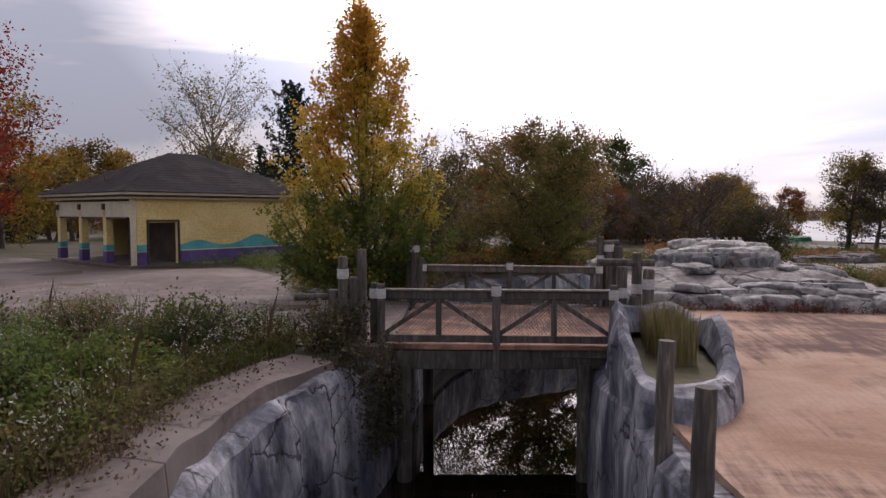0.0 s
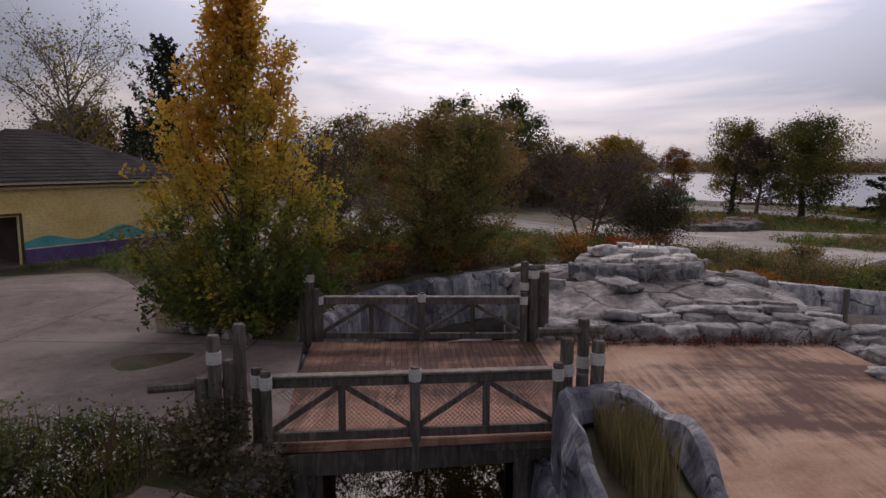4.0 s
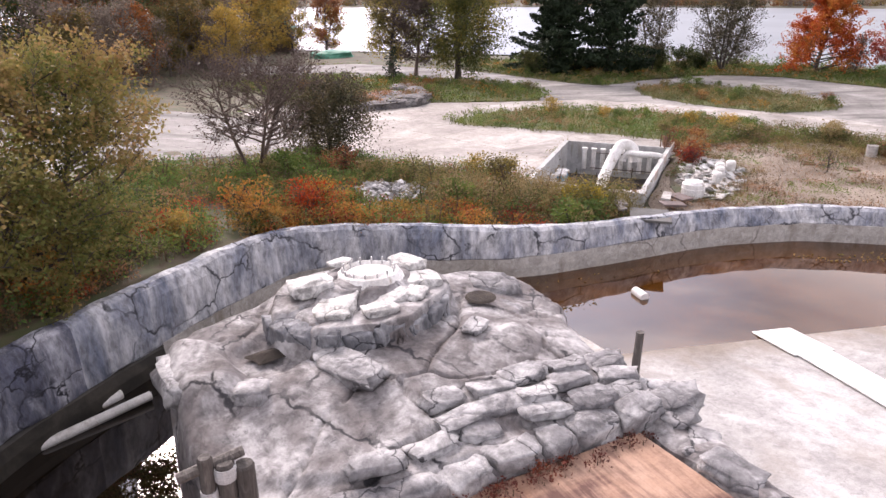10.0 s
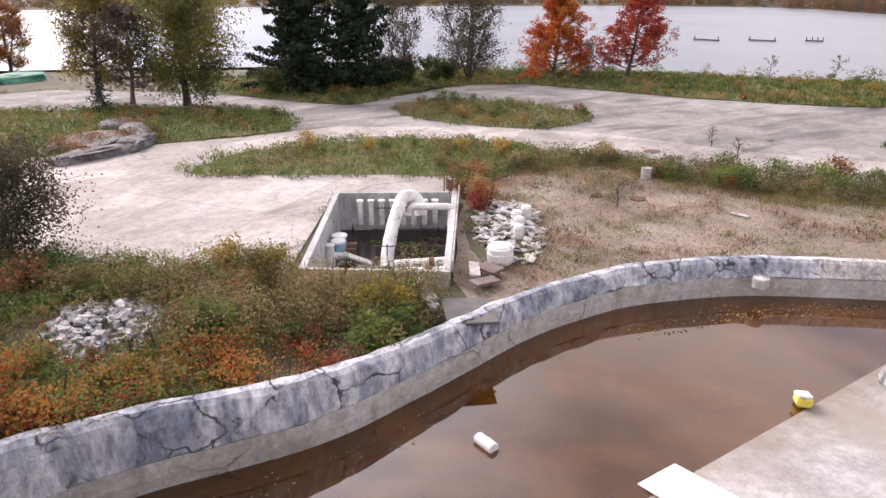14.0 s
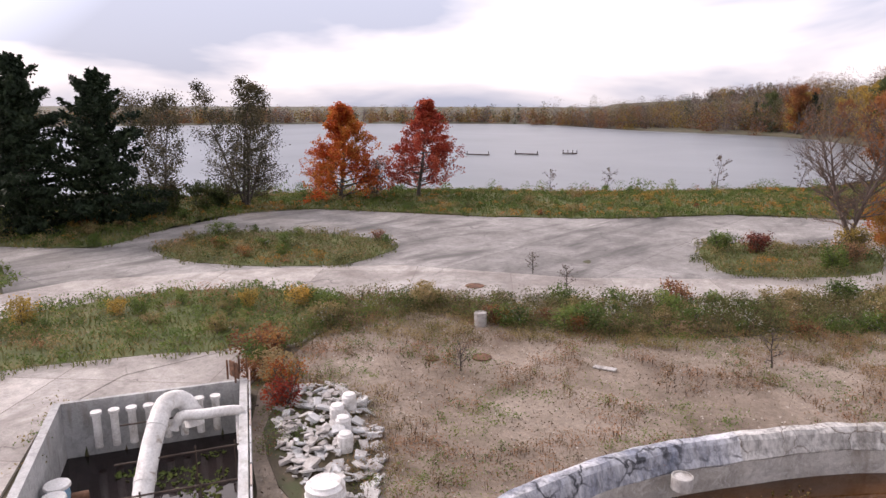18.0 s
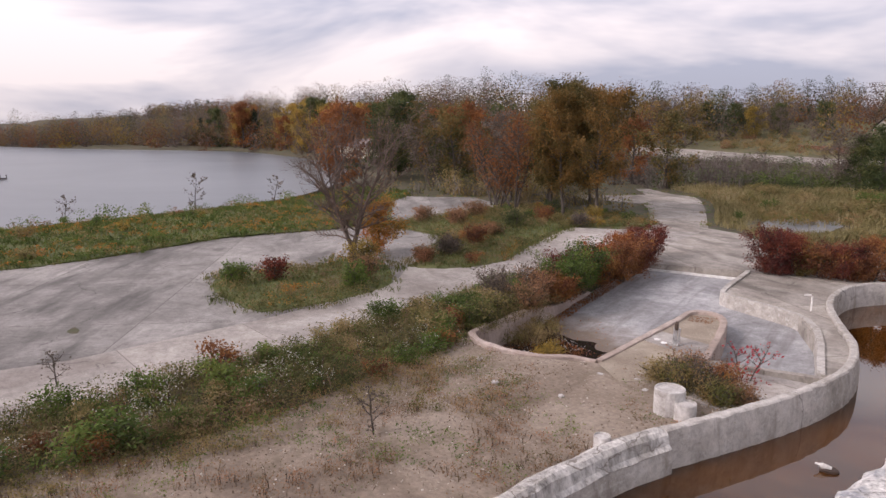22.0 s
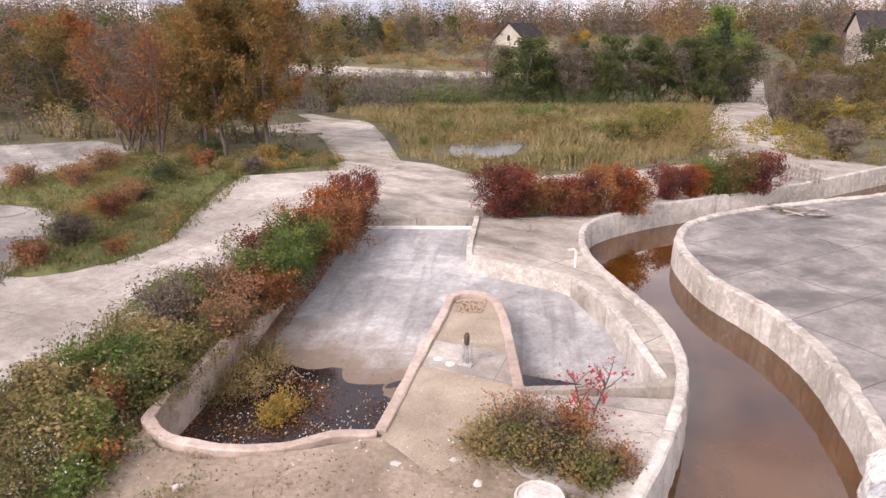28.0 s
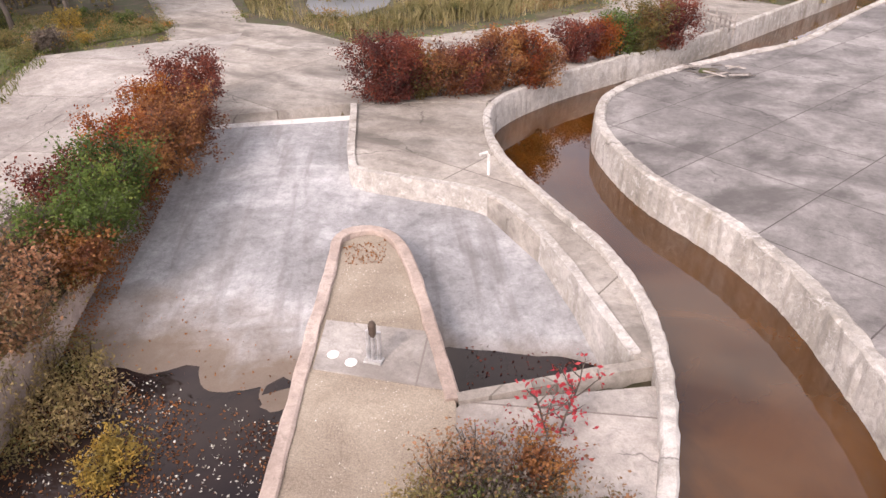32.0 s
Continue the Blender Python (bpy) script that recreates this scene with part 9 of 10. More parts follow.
# ---- yellow building ----
bld = thing("park_building", (-14.2, 30.7, 0.0), "cream-yellow park building with teal wave and purple base, open pillared front", "building", "", 50.3)
BX, BY, BH = 10.0, 8.5, 3.25
side = part("wall", box("wall", (BX - 2.2, 0.16, BH), "siding", ((BX + 2.2) / 2, 0.1, BH / 2)), bld)
part("wall", box("wall", (2.25, 0.16, BH - 2.12), "siding", (1.12, 0.1, (BH + 2.12) / 2)), bld)
part("wall", box("wall", (0.5, 0.16, 2.12), "siding", (0.47, 0.1, 1.06)), bld)
part("wall", box("wall", (0.16, BY, BH), "siding", (BX - 0.08, BY / 2, BH / 2)), bld)
part("wall", box("wall", (BX - 2.6, 0.16, BH), "siding", (BX / 2 + 1.3, BY - 0.08, BH / 2)), bld)
part("inner_wall", box("inner_wall", (0.14, BY - 2.9, BH), "darkwood", (2.6, (BY - 2.9) / 2 + 0.2, BH / 2)), bld, "dark brown inner wall")
part("floor_slab", box("floor_slab", (BX + 0.3, BY + 0.3, 0.14), "plazawest", (BX / 2 - 0.1, BY / 2, 0.04)), bld)
part("ceiling_board", box("ceiling_board", (BX - 0.3, BY - 0.3, 0.06), "darkwood", (BX / 2, BY / 2, BH - 0.1)), bld)
lap = {}
zb = 1.22
while zb < BH - 0.05:
    x0 = 2.32 if zb < 2.06 else 0.75
    if x0 not in lap:
        lap[x0] = box("siding_board", (BX - x0, 0.03, 0.148), "siding", (0, 0, 0), 0, 7, 0, 0.004)
    part("siding_board", lap[x0], bld, m=pose((BX + x0) / 2, 0.012, zb + 0.06))
    part("siding_board", lap.setdefault("s", box("siding_board", (0.44, 0.03, 0.148), "siding", (0, 0, 0), 0, 7, 0, 0.004)), bld, m=pose(0.46, 0.012, zb + 0.06))
    zb += 0.145
wave_x = np.linspace(2.35, BX, 60)
wv = [(x, -0.012, 0.72) for x in wave_x] + [(x, -0.012, 0.9 + 0.3 * math.exp(-((x - 3.3) / 0.9) ** 2) + 0.5 * math.exp(-((x - 6.7) / 1.0) ** 2)) for x in wave_x]
wv += [(x, 0.012, z) for x, _, z in wv]
part("wave_panel", mesh_np("wave_panel", wv, [(i, i + 1, 61 + i, 60 + i) for i in range(59)] + [(60 + i, 61 + i, 181 + i, 180 + i) for i in range(59)], "teal"), bld, "teal painted wave")
part("base_panel", box("base_panel", (BX - 2.35, 0.05, 0.68), "purple", ((BX + 2.35) / 2, -0.01, 0.36)), bld, "purple painted base")
part("base_panel", box("base_panel", (0.46, 0.05, 0.68), "purple", (0.46, -0.01, 0.36)), bld, "purple painted base")
part("base_panel", box("base_panel", (0.46, 0.045, 0.3), "teal", (0.46, -0.01, 0.9)), bld, "teal painted patch")
part("stripe", box("stripe", (BX - 2.35, 0.06, 0.05), "cream", ((BX + 2.35) / 2, -0.014, 0.725)), bld, "white stripe")
part("door_frame", box("door_frame", (0.1, 0.2, 2.16), "darkwood", (0.76, 0.06, 1.08)), bld)
part("door_frame", box("door_frame", (0.1, 0.2, 2.16), "darkwood", (2.28, 0.06, 1.08)), bld)
part("door_frame", box("door_frame", (1.6, 0.2, 0.1), "darkwood", (1.52, 0.06, 2.16)), bld)
part("corner_board", box("corner_board", (0.2, 0.2, BH), "cream", (0.1, 0.06, BH / 2)), bld)
for yy in (2.75, 5.5, 8.2):
    pl = part("pillar", box("pillar", (0.34, 0.34, BH - 0.6), "siding", (0.17, yy, (BH - 0.6) / 2)), bld)
    part("pillar_base", box("pillar_base", (0.38, 0.38, 0.62), "purple", (0.17, yy, 0.36)), pl, "purple painted base")
    part("pillar_band", box("pillar_band", (0.38, 0.38, 0.28), "teal", (0.17, yy, 0.85)), pl, "teal painted band")
    part("bracket", box("bracket", (0.1, 0.22, 0.28), "darkwood", (-0.04, yy, 2.82)), pl)
part("front_beam", box("front_beam", (0.3, BY, 0.75), "cream", (0.15, BY / 2, BH - 0.55)), bld)
for a, b in ((0.35, 2.55), (2.95, 5.3), (5.7, 8.0)):
    part("opening_trim", box("opening_trim", (0.36, b - a, 0.08), "darkwood", (0.15, (a + b) / 2, BH - 0.96)), bld)
for k_, (h_, o_, mt) in enumerate(((0.1, 0.34, "cream"), (0.07, 0.5, "rust"), (0.12, 0.62, "cream"))):
    part("fascia", box("fascia", (BX + 2 * o_, BY + 2 * o_, h_), mt, (BX / 2, BY / 2, BH - 0.02 + 0.095 * k_)), bld)
e_, zr, ze = 0.72, 5.75, BH + 0.24
rv = [(-e_, -e_, ze), (BX + e_, -e_, ze), (BX + e_, BY + e_, ze), (-e_, BY + e_, ze), (4.2, BY / 2, zr), (5.8, BY / 2, zr), (BX / 2, BY / 2, ze - 0.05)]
roof = part("roof", mesh_np("roof", rv, [(0, 1, 5, 4), (1, 2, 5), (2, 3, 4, 5), (3, 0, 4), (3, 2, 1, 0)], "shingle"), bld, "dark hipped shingle roof")
# courses of shingles on the two faces that show
for face in ("side", "front"):
    n = 16
    for i in range(n):
        u0 = (i + 0.5) / n
        z = ze + (zr - ze) * u0 + 0.012
        if face == "side":
            xa, xb, y = -e_ + (4.2 + e_) * u0, BX + e_ - (BX + e_ - 5.8) * u0, -e_ + (BY / 2 + e_) * u0
            if xb - xa > 0.3:
                part("shingle_course", box("shingle_course", (xb - xa, 0.3, 0.008), "shingle", ((xa + xb) / 2, y, z), 0, math.degrees(math.atan2(zr - ze, BY / 2 + e_)) - 1.5, 0, 0.002), roof)
        else:
            ya, yb, x = -e_ + (BY / 2 + e_) * u0, BY + e_ - (BY / 2 + e_) * u0, -e_ + (4.2 + e_) * u0
            if yb - ya > 0.3:
                part("shingle_course", box("shingle_course", (0.3, yb - ya, 0.008), "shingle", (x, (ya + yb) / 2, z), 0, 0, -math.degrees(math.atan2(zr - ze, 4.2 + e_)) + 1.5, 0.002), roof)
for y in (3.2, 4.9):
    part("roof_bracket", pipe("roof_bracket", [(0.3, y, 4.05), (0.2, y, 4.7), (1.2, y, 4.6), (0.3, y, 4.05)], 0.03, "rust", 5), bld)

# ---- pump pit ----
def between(a, b, u):
    return (a[0] + (b[0] - a[0]) * u, a[1] + (b[1] - a[1]) * u)


A_, B_, C_, D_ = PIT
inn = (-0.42, -0.27)     # inward from the far wall
for i, u in enumerate((0.2, 0.29, 0.38, 0.47, 0.56, 0.65, 0.74, 0.83)):
    x, y = between(A_, B_, u)
    t = thing("riser_pipe", (x + inn[0], y + inn[1], -3.3), "white vertical pipe on the wall of the pump pit", "pipe", "pit riser pipes")
    part("barrel", pipe("barrel", [(0, 0, 0.4), (0, 0, 1.35), (0, 0, 1.6)], [0.13, 0.13, 0.13], "white_pipe", 12), t)
    part("flange", pipe("flange", [(0, 0, 1.6), (0, 0, 1.7)], 0.18, "white_pipe", 12), t)
main = thing("main_pipe", (30.6, 33.7, -3.3), "big bent white pipe rising out of the pump pit", "pipe")
path_main = glide([(0, 0, 0), (0.6, 0.35, 0.55), (1.7, 0.8, 1.35), (2.5, 1.0, 2.0), (3.1, 1.1, 2.35), (3.6, 0.9, 2.3), (3.75, 0.6, 1.9), (3.7, 0.5, 1.4)], 0.15)
part("barrel", pipe("barrel", path_main, 0.3, "white_pipe", 16, True), main)
for q in (8, 18):
    part("collar", pipe("collar", [path_main[q], path_main[q + 1]], 0.32, "white_pipe", 16), main)
run = thing("cross_pipe", (33.7, 34.1, -1.35), "white pipe with two elbows across the pump pit", "pipe")
part("barrel", pipe("barrel", glide([(-0.1, 0.4, -0.4), (0, 0.2, 0.0), (0.2, -0.4, 0.05), (0.7, -1.3, 0.05), (0.75, -1.5, -0.1), (0.72, -1.5, -1.3)], 0.12), 0.17, "white_pipe", 14, True), run)
for a, b in (((29.5, 32.5, -2.45), (30.7, 30.5, -2.3)), ((28.5, 31.8, -2.3), (29.5, 30.0, -2.2))):
    t = thing("low_pipe", a, "white horizontal pipe with a rusty joint at the pit's near wall", "pipe", "pit low pipes")
    d = np.array(b) - a
    part("barrel", pipe("barrel", [(0, 0, 0), tuple(d * 0.5), tuple(d)], 0.2, "white_pipe", 14), t)
    part("joint", pipe("joint", [tuple(d * 0.62), tuple(d * 0.72)], 0.23, "rust", 14), t)
for x, y, r, mt in ((29.5, 36.0, 0.2, "white_pipe"), (30.1, 36.0, 0.3, "pumpblue"), (30.7, 36.4, 0.32, "pumpblue")):
    t = thing("pump", (x, y, -3.3), "faded blue pump with a white lid in the pit" if mt == "pumpblue" else "white bent suction pipe beside the pumps", "pump", "pit pumps")
    part("body", lathe("body", [(r, 0), (r * 1.1, 0.3), (r, 0.8), (r * 0.9, 0.95)], mt, 16), t)
    part("lid", lathe("lid", [(r * 0.95, 0.95), (r * 1.15, 1.0), (r * 1.1, 1.08), (0.02, 1.1)], "white_pipe", 16), t)
    part("motor", pipe("motor", [(0.1, -0.1, 0.5), (0.5, -0.6, 0.5)], [0.18, 0.16], "rust" if mt == "pumpblue" else mt, 12), t)
rods = thing("pipe_rack", (32.0, 33.0, -2.6), "dark steel rods spanning the pump pit", "rack")
for a, b in (((-1.6, 1.4, 0.3), (0.6, -2.2, 0.3)), ((-0.4, 2.2, 0.6), (1.9, -1.3, 0.6)), ((1.0, 3.0, 1.1), (3.3, -0.6, 1.1)), ((-0.4, -0.6, -0.7), (-0.4, -0.6, 0.4)), ((1.0, 0.4, -0.7), (1.0, 0.4, 0.7)), ((1.6, -0.6, -0.7), (1.6, -0.6, 0.7)), ((-1.2, 0.8, -0.7), (-1.2, 0.8, 0.4))):
    part("rod", pipe("rod", [a, b], 0.028, "darkwood", 7), rods)
wallpan = thing("fallen_panel", (30.1, 34.9, -3.2), "pale panel leaning in the flooded pit", "panel")
part("sheet", box("sheet", (0.5, 1.3, 0.08), "pitwall", (0, 0, 0.3), 40, 25), wallpan)
cp = thing("pit_frame", (36.9, 34.0, -1.4), "rusty steel frame at the pit corner", "frame")
for dx, dy in ((0, 0), (0.25, 0.45), (0.5, -0.2), (0.75, 0.25)):
    part("upright", box("upright", (0.06, 0.06, 0.75), "rust", (dx - 0.2, dy, 0.35)), cp)
part("plate", box("plate", (0.62, 0.04, 0.6), "rust", (0.1, 0.2, 0.35), 60), cp)
lining = thing("wall_boards", (32.4, 31.2, -1.3), "stained boards along the pit's side wall", "boards")
for i in range(9):
    u = (i + 0.5) / 9
    x, y = between(B_, C_, u)
    part("board", box("board", (1.05, 0.05, 0.42), "pitwall" if i % 3 else "pinkcurb", (x - 32.4 + 0.1, y - 31.2 - 0.2, 0.12), 27.8, 0, 0, 0.006), lining)

# ---- rubble ----
rr = random.Random(17)


def shard(name, s, seed, mat):
    bm = bmesh.new()
    bmesh.ops.create_cube(bm, size=1.0)
    r = random.Random(seed)
    for v in bm.verts:
        v.co = (v.co.x * s[0] * r.uniform(0.6, 1.15), v.co.y * s[1] * r.uniform(0.6, 1.15), v.co.z * s[2] * r.uniform(0.6, 1.2))
    bmesh.ops.bevel(bm, geom=bm.edges[:], offset=0.02, segments=1, affect="EDGES")
    return done(bm, name, mat)


shards = [shard("chunk", (1, 0.75, 0.16 + 0.05 * (s % 4)), s, "rubble" if s % 3 else "pitwall") for s in range(9)]
greys = [shard("chunk", (1, 0.8, 0.5), 40 + s, "stone") for s in range(6)]


def heap(name, label, poly, n, zf, big, meshes, seed):
    r = np.random.default_rng(seed)
    pts = scatter(poly, n, r)
    c = pts.mean(0)
    t = thing(name, (c[0], c[1], float(zf(c[0], c[1]))), label, "rubble")
    gaps = -gap_to(poly, pts[:, 0], pts[:, 1])
    for (x, y), gp in zip(pts, gaps):
        s = big * r.uniform(0.35, 1.7) * (0.75 if r.uniform() < 0.6 else 1.15)
        o = part("chunk", meshes[r.integers(0, len(meshes))], t)
        o.matrix_basis = Matrix.Translation((x - c[0], y - c[1], 0.05 + min(gp, 1.2) * r.uniform(0, 0.3))) @ Euler((r.uniform(-.5, .5), r.uniform(-.5, .5), r.uniform(0, 6.3))).to_matrix().to_4x4() @ Matrix.Diagonal((s, s * r.uniform(.7, 1.1), s * r.uniform(.6, 1.1), 1))
    return t


def flat(z):
    return lambda x, y: 0 * x + z


structure("ground_rubble", slab("ground_rubble", [(36.9, 32.6), (37.5, 31.9), (37.8, 30.9), (37.0, 29.5), (35.4, 28.9), (33.4, 27.8), (31.4, 27.3), (30.0, 27.8), (30.3, 28.9), (33.0, 31.0)], "soil", lambda x, y: 0 * x - 1.86, 0.2, 1.0, 0.3), "dark damp soil round the rubble heap", "soil")
weeds("weeds_rubble", fringe([(37.1, 33.5), (38.9, 32.9), (38.7, 30.6), (37.4, 28.6), (33.5, 26.9), (31, 26.4), (31, 27.4), (36.6, 29.6), (37.8, 31)], 130, g, 0.4), 0.3, "lf_weeds", "dry low weeds round the rubble heap", 26, 0.06, zfun=lambda x, y: 0 * x - 1.84, rng=g)
pd = scatter([(30.5, 34.0), (33.2, 36.6), (35.4, 33.8), (32.0, 31.6)], 420, g, lambda x, y: clumpy(x, y, 0.8, 77.0, 0.45, 0.58))
stuff("pit_debris", leaves("pit_debris", np.column_stack([pd, np.full(len(pd), -3.33)]), 0.16, "lf_weeds_green", 0.6, 0, g), "green algae and scraps floating in the pit", "litter")
heap("rubble_heap", "heap of broken white concrete and plaster beside the pit", [(37.4, 32.6), (38.3, 30.9), (37.3, 29.2), (33.5, 27.4), (31.2, 26.9), (30.3, 28.2), (32.5, 30.2), (34.6, 31.6)], 430, flat(-1.85), 0.28, shards, 5)
heap("rubble_heap", "pile of pale broken stones among the weeds", [(18.7, 38.2), (21.0, 36.2), (18.4, 33.0), (15.6, 35.6)], 430, lambda x, y: float(land(x, y)) + 0.06, 0.24, greys, 6)
for i, (x, y, r, h) in enumerate(((30.7, 28.2, 0.52, 0.6), (35.3, 29.6, 0.24, 0.5), (33.6, 28.7, 0.24, 0.45), (36.2, 29.5, 0.25, 0.5), (34.5, 29.1, 0.24, 0.5))):
    t = thing("filter_drum", (x, y, -1.75), "white ribbed filter drum dumped in the rubble", "drum", "dumped drums")
    part("shell", lathe("shell", [(r * 0.95, -0.1), (r, 0.05), (r, h * 0.45), (r * 1.04, h * 0.47), (r * 1.04, h * 0.53), (r, h * 0.55), (r, h * 0.9), (r * 0.85, h)], "white_pipe", 20), t)
    part("lid", lathe("lid", [(r * 0.86, h), (r * 0.8, h + 0.05), (r * 0.3, h + 0.07), (0.02, h + 0.07)], "white_pipe", 18), t)
for x, y, z, lx, ly, rz, mt, lab in ((25.2, 26.65, -1.28, 2.2, 1.6, 37, "slate", "tilted grey concrete slab by the pool wall"), (26.3, 29.6, -1.35, 0.5, 1.5, 50, "pitwall", "pale plank ramp leaning on the pit wall"), (28.9, 28.4, -1.55, 1.5, 0.4, 30, "rubble", "broken concrete strip by the pit"), (25.1, 28.1, -1.15, 1.1, 0.24, 60, "plankgrey", "splintered board on the bank"), (25.35, 28.25, -1.08, 1.1, 0.24, 55, "plankgrey", "splintered board on the bank"), (24.85, 27.95, -1.12, 1.0, 0.24, 50, "plankgrey", "splintered board on the bank"), (29.4, 28.0, -1.6, 0.9, 0.7, 80, "plazawest", "broken paving piece by the rubble"), (28.2, 27.6, -1.6, 1.2, 0.5, -20, "plazawest", "broken paving piece by the pool wall")):
    o = new("fallen_slab", box("fallen_slab", (lx, ly, 0.1), mt, bevel=0.012))
    o.matrix_basis = pose(x, y, z, rr.uniform(-6, 6), rr.uniform(-8, 8), rz)
    tagged(o, lab, "slab", "fallen slabs")
for x, y, rz, lg in ((27.7, 26.1, -18, 1.1), (28.9, 25.6, -25, 1.2), (30.1, 24.95, -30, 1.3), (31.2, 24.2, -36, 1.2), (32.3, 23.2, -42, 0.9)):
    o = new("undermined_edge", shard("undermined_edge", (lg * 1.25, 0.55, 0.09), int(lg * 10), "mud"))
    o.matrix_basis = pose(x, y, -1.66, -14, 4, rz)
    tagged(o, "broken crust of earth undermined behind the pool wall", "soil crust", "soil crusts")
stuff("undermined_gap", sweep("undermined_gap", [(26.9, 26.15, -1.82), (29.4, 25.0, -1.82), (31.4, 23.65, -1.82), (32.9, 22.1, -1.82)], [(-0.25, -0.1), (-0.2, 0.02), (0.2, 0.02), (0.25, -0.1)], "dirt", 0.1, 1.4, 0.3), "dark washed-out soil behind the pool wall", "soil")

# ---- far rocks, docks, houses ----
weeds("weeds_outcrop", scatter([(32, 59), (36, 57.6), (42, 62), (41, 67), (34, 66)], 120, g, lambda x, y: clumpy(x, y, 0.3, 51.0, 0.4, 0.55)), 0.9, "lf_bramble", "rust-red bushes round the far rocks", 60, 0.16, zfun=bank_top, rng=g, wide=0.5)
fr_ = thing("rock_outcrop", (36.5, 61.5, -1.8), "low flat artificial rock outcrop with a dark hollow", "rock")
for x, y, sx, sy, sz, rz in ((-3.2, -3.0, 5.0, 1.6, 0.8, -5), (0.3, -2.6, 3.6, 1.8, 1.2, 30), (2.6, 0.6, 5.0, 1.8, 1.1, 62), (-0.6, 0.6, 5.5, 4.5, 0.7, 20), (4.0, 4.6, 3.4, 2.6, 0.7, 50)):
    part("boulder", lump("boulder", (sx, sy, sz), "outcrop", sx, 0.3, 3, 0.6), fr_, m=pose(x, y, 0.12, 0, 0, rz))
for i, (x, y, rz) in enumerate(((170.3, 45.9, 78), (174.5, 35.1, 80), (178.9, 25.2, 84))):
    t = thing("swim_raft", (x, y, LAKE), "low dark floating raft on the lake", "raft", "lake rafts", rz)
    part("deck", box("deck", (5.6 if i < 2 else 3.4, 0.9, 0.22), "darkwood", (0, 0, 0.2)), t)
    for xx in ((-2.6, 2.6) if i < 2 else (-1.6, -0.6, 0.5, 1.6)):
        part("post", box("post", (0.16, 0.16, 0.9), "darkwood", (xx, 0, 0.5)), t)


def house(name, loc, rz, w, d, h, rise, label, wall_m="housewall", roof_m="shingle", wins=()):
    t = thing(name, loc, label, "house", "", rz)
    part("wall", box("wall", (w, d, h), wall_m, (0, 0, h / 2), bevel=0.02), t)
    for gx_ in (-w / 2 + 0.05, w / 2 - 0.05):
        part("gable", mesh_np("gable", [(gx_ + s * 0.05, yy, zz) for s in (-1, 1) for yy, zz in ((-d / 2, h), (d / 2, h), (0, h + rise))], [(0, 2, 1), (3, 4, 5), (0, 1, 4, 3), (1, 2, 5, 4), (2, 0, 3, 5)], wall_m), t)
    o = 0.5
    rv = []
    for s in (-1, 1):
        rv += [(-w / 2 - o, s * (d / 2 + o), h - rise * o / (d / 2)), (w / 2 + o, s * (d / 2 + o), h - rise * o / (d / 2)), (w / 2 + o, 0, h + rise + 0.02), (-w / 2 - o, 0, h + rise + 0.02)]
    rv += [(x, y, z + 0.18) for x, y, z in rv]
    part("roof", mesh_np("roof", rv, [(8, 9, 10, 11), (15, 14, 13, 12), (0, 1, 9, 8), (5, 4, 12, 13), (0, 8, 11, 3), (1, 2, 10, 9), (4, 7, 15, 12), (5, 13, 14, 6), (0, 3, 2, 1), (4, 5, 6, 7)], roof_m), t)
    for x, y, z, ww, hh in wins:
        wn_ = part("window", box("window", (0.1 if abs(x) > w / 2 - 0.1 else ww, ww if abs(x) > w / 2 - 0.1 else 0.1, hh), "cream", (x, y, z)), t)
        part("pane", box("pane", (0.14 if abs(x) > w / 2 - 0.1 else ww - 0.2, ww - 0.2 if abs(x) > w / 2 - 0.1 else 0.14, hh - 0.2), "glass", (x, y, z)), wn_)
    return t


house("house", (110, -179, 0.5), 84, 15, 11, 6.6, 5.0, "pale gabled house among autumn trees on the hill", wins=((7.5, 0, 7.6, 1.2, 1.8), (-7.5, 0, 7.6, 1.2, 1.8)))
house("annex", (118, -166, -0.2), 20, 11, 8, 3.0, 1.2, "low tan annex below the gabled house", "housewall", "housewall")
house("house", (24, -139, 0.0), 15, 7, 8, 9.4, 3.2, "tall pale house behind the trees", "housewall", "shingle", ((-1, 4.5, 6, 1, 1.6), (1.5, 4.5, 6, 1, 1.6), (-1, 4.5, 9, 1, 1.6)))
house("boathouse", (164, -44, 0.5), 30, 7, 6, 2.6, 1.4, "white lakeside house with a grey roof", "cream", "plazawest", ((0, -3, 1.5, 1.4, 1.2), (2, -3, 1.5, 1.2, 1.2)))
house("shed", (34, 114, -1.8), 20, 2.6, 2.6, 2.4, 0.6, "small green shed at the lakeside woods", "green", "green")
house("shelter", (50, 116, -1.8), 60, 8, 6, 3.6, 1.8, "dark lakeside shelter with a green roof", "darkwood", "green")
house("utility_box", (149, -135.5, -0.4), 10, 3.4, 2.4, 2.2, 0.3, "small white utility hut beside the lot", "cream", "cream")
grn = thing("tarpaulin", (52, 101, -1.8), "green tarpaulin heap by the water", "tarpaulin")
part("cover", lump("cover", (7, 3.5, 1.6), "green", 4.2, 0.25, 3, 0.7), grn)
dock = thing("jetty", (62, 92, -2.3), "dark timber jetty by the willow", "jetty", "", -30)
part("deck", box("deck", (9, 1.6, 0.16), "darkwood", (0, 0, 0.5)), dock)
for xx in (-4, -2, 0, 2, 4):
    part("support_post", box("support_post", (0.16, 0.16, 1.8), "darkwood", (xx, 0.6, 0.1)), dock)
    part("rail_post", box("rail_post", (0.1, 0.1, 1.1), "darkwood", (xx, -0.6, 1.0)), dock)
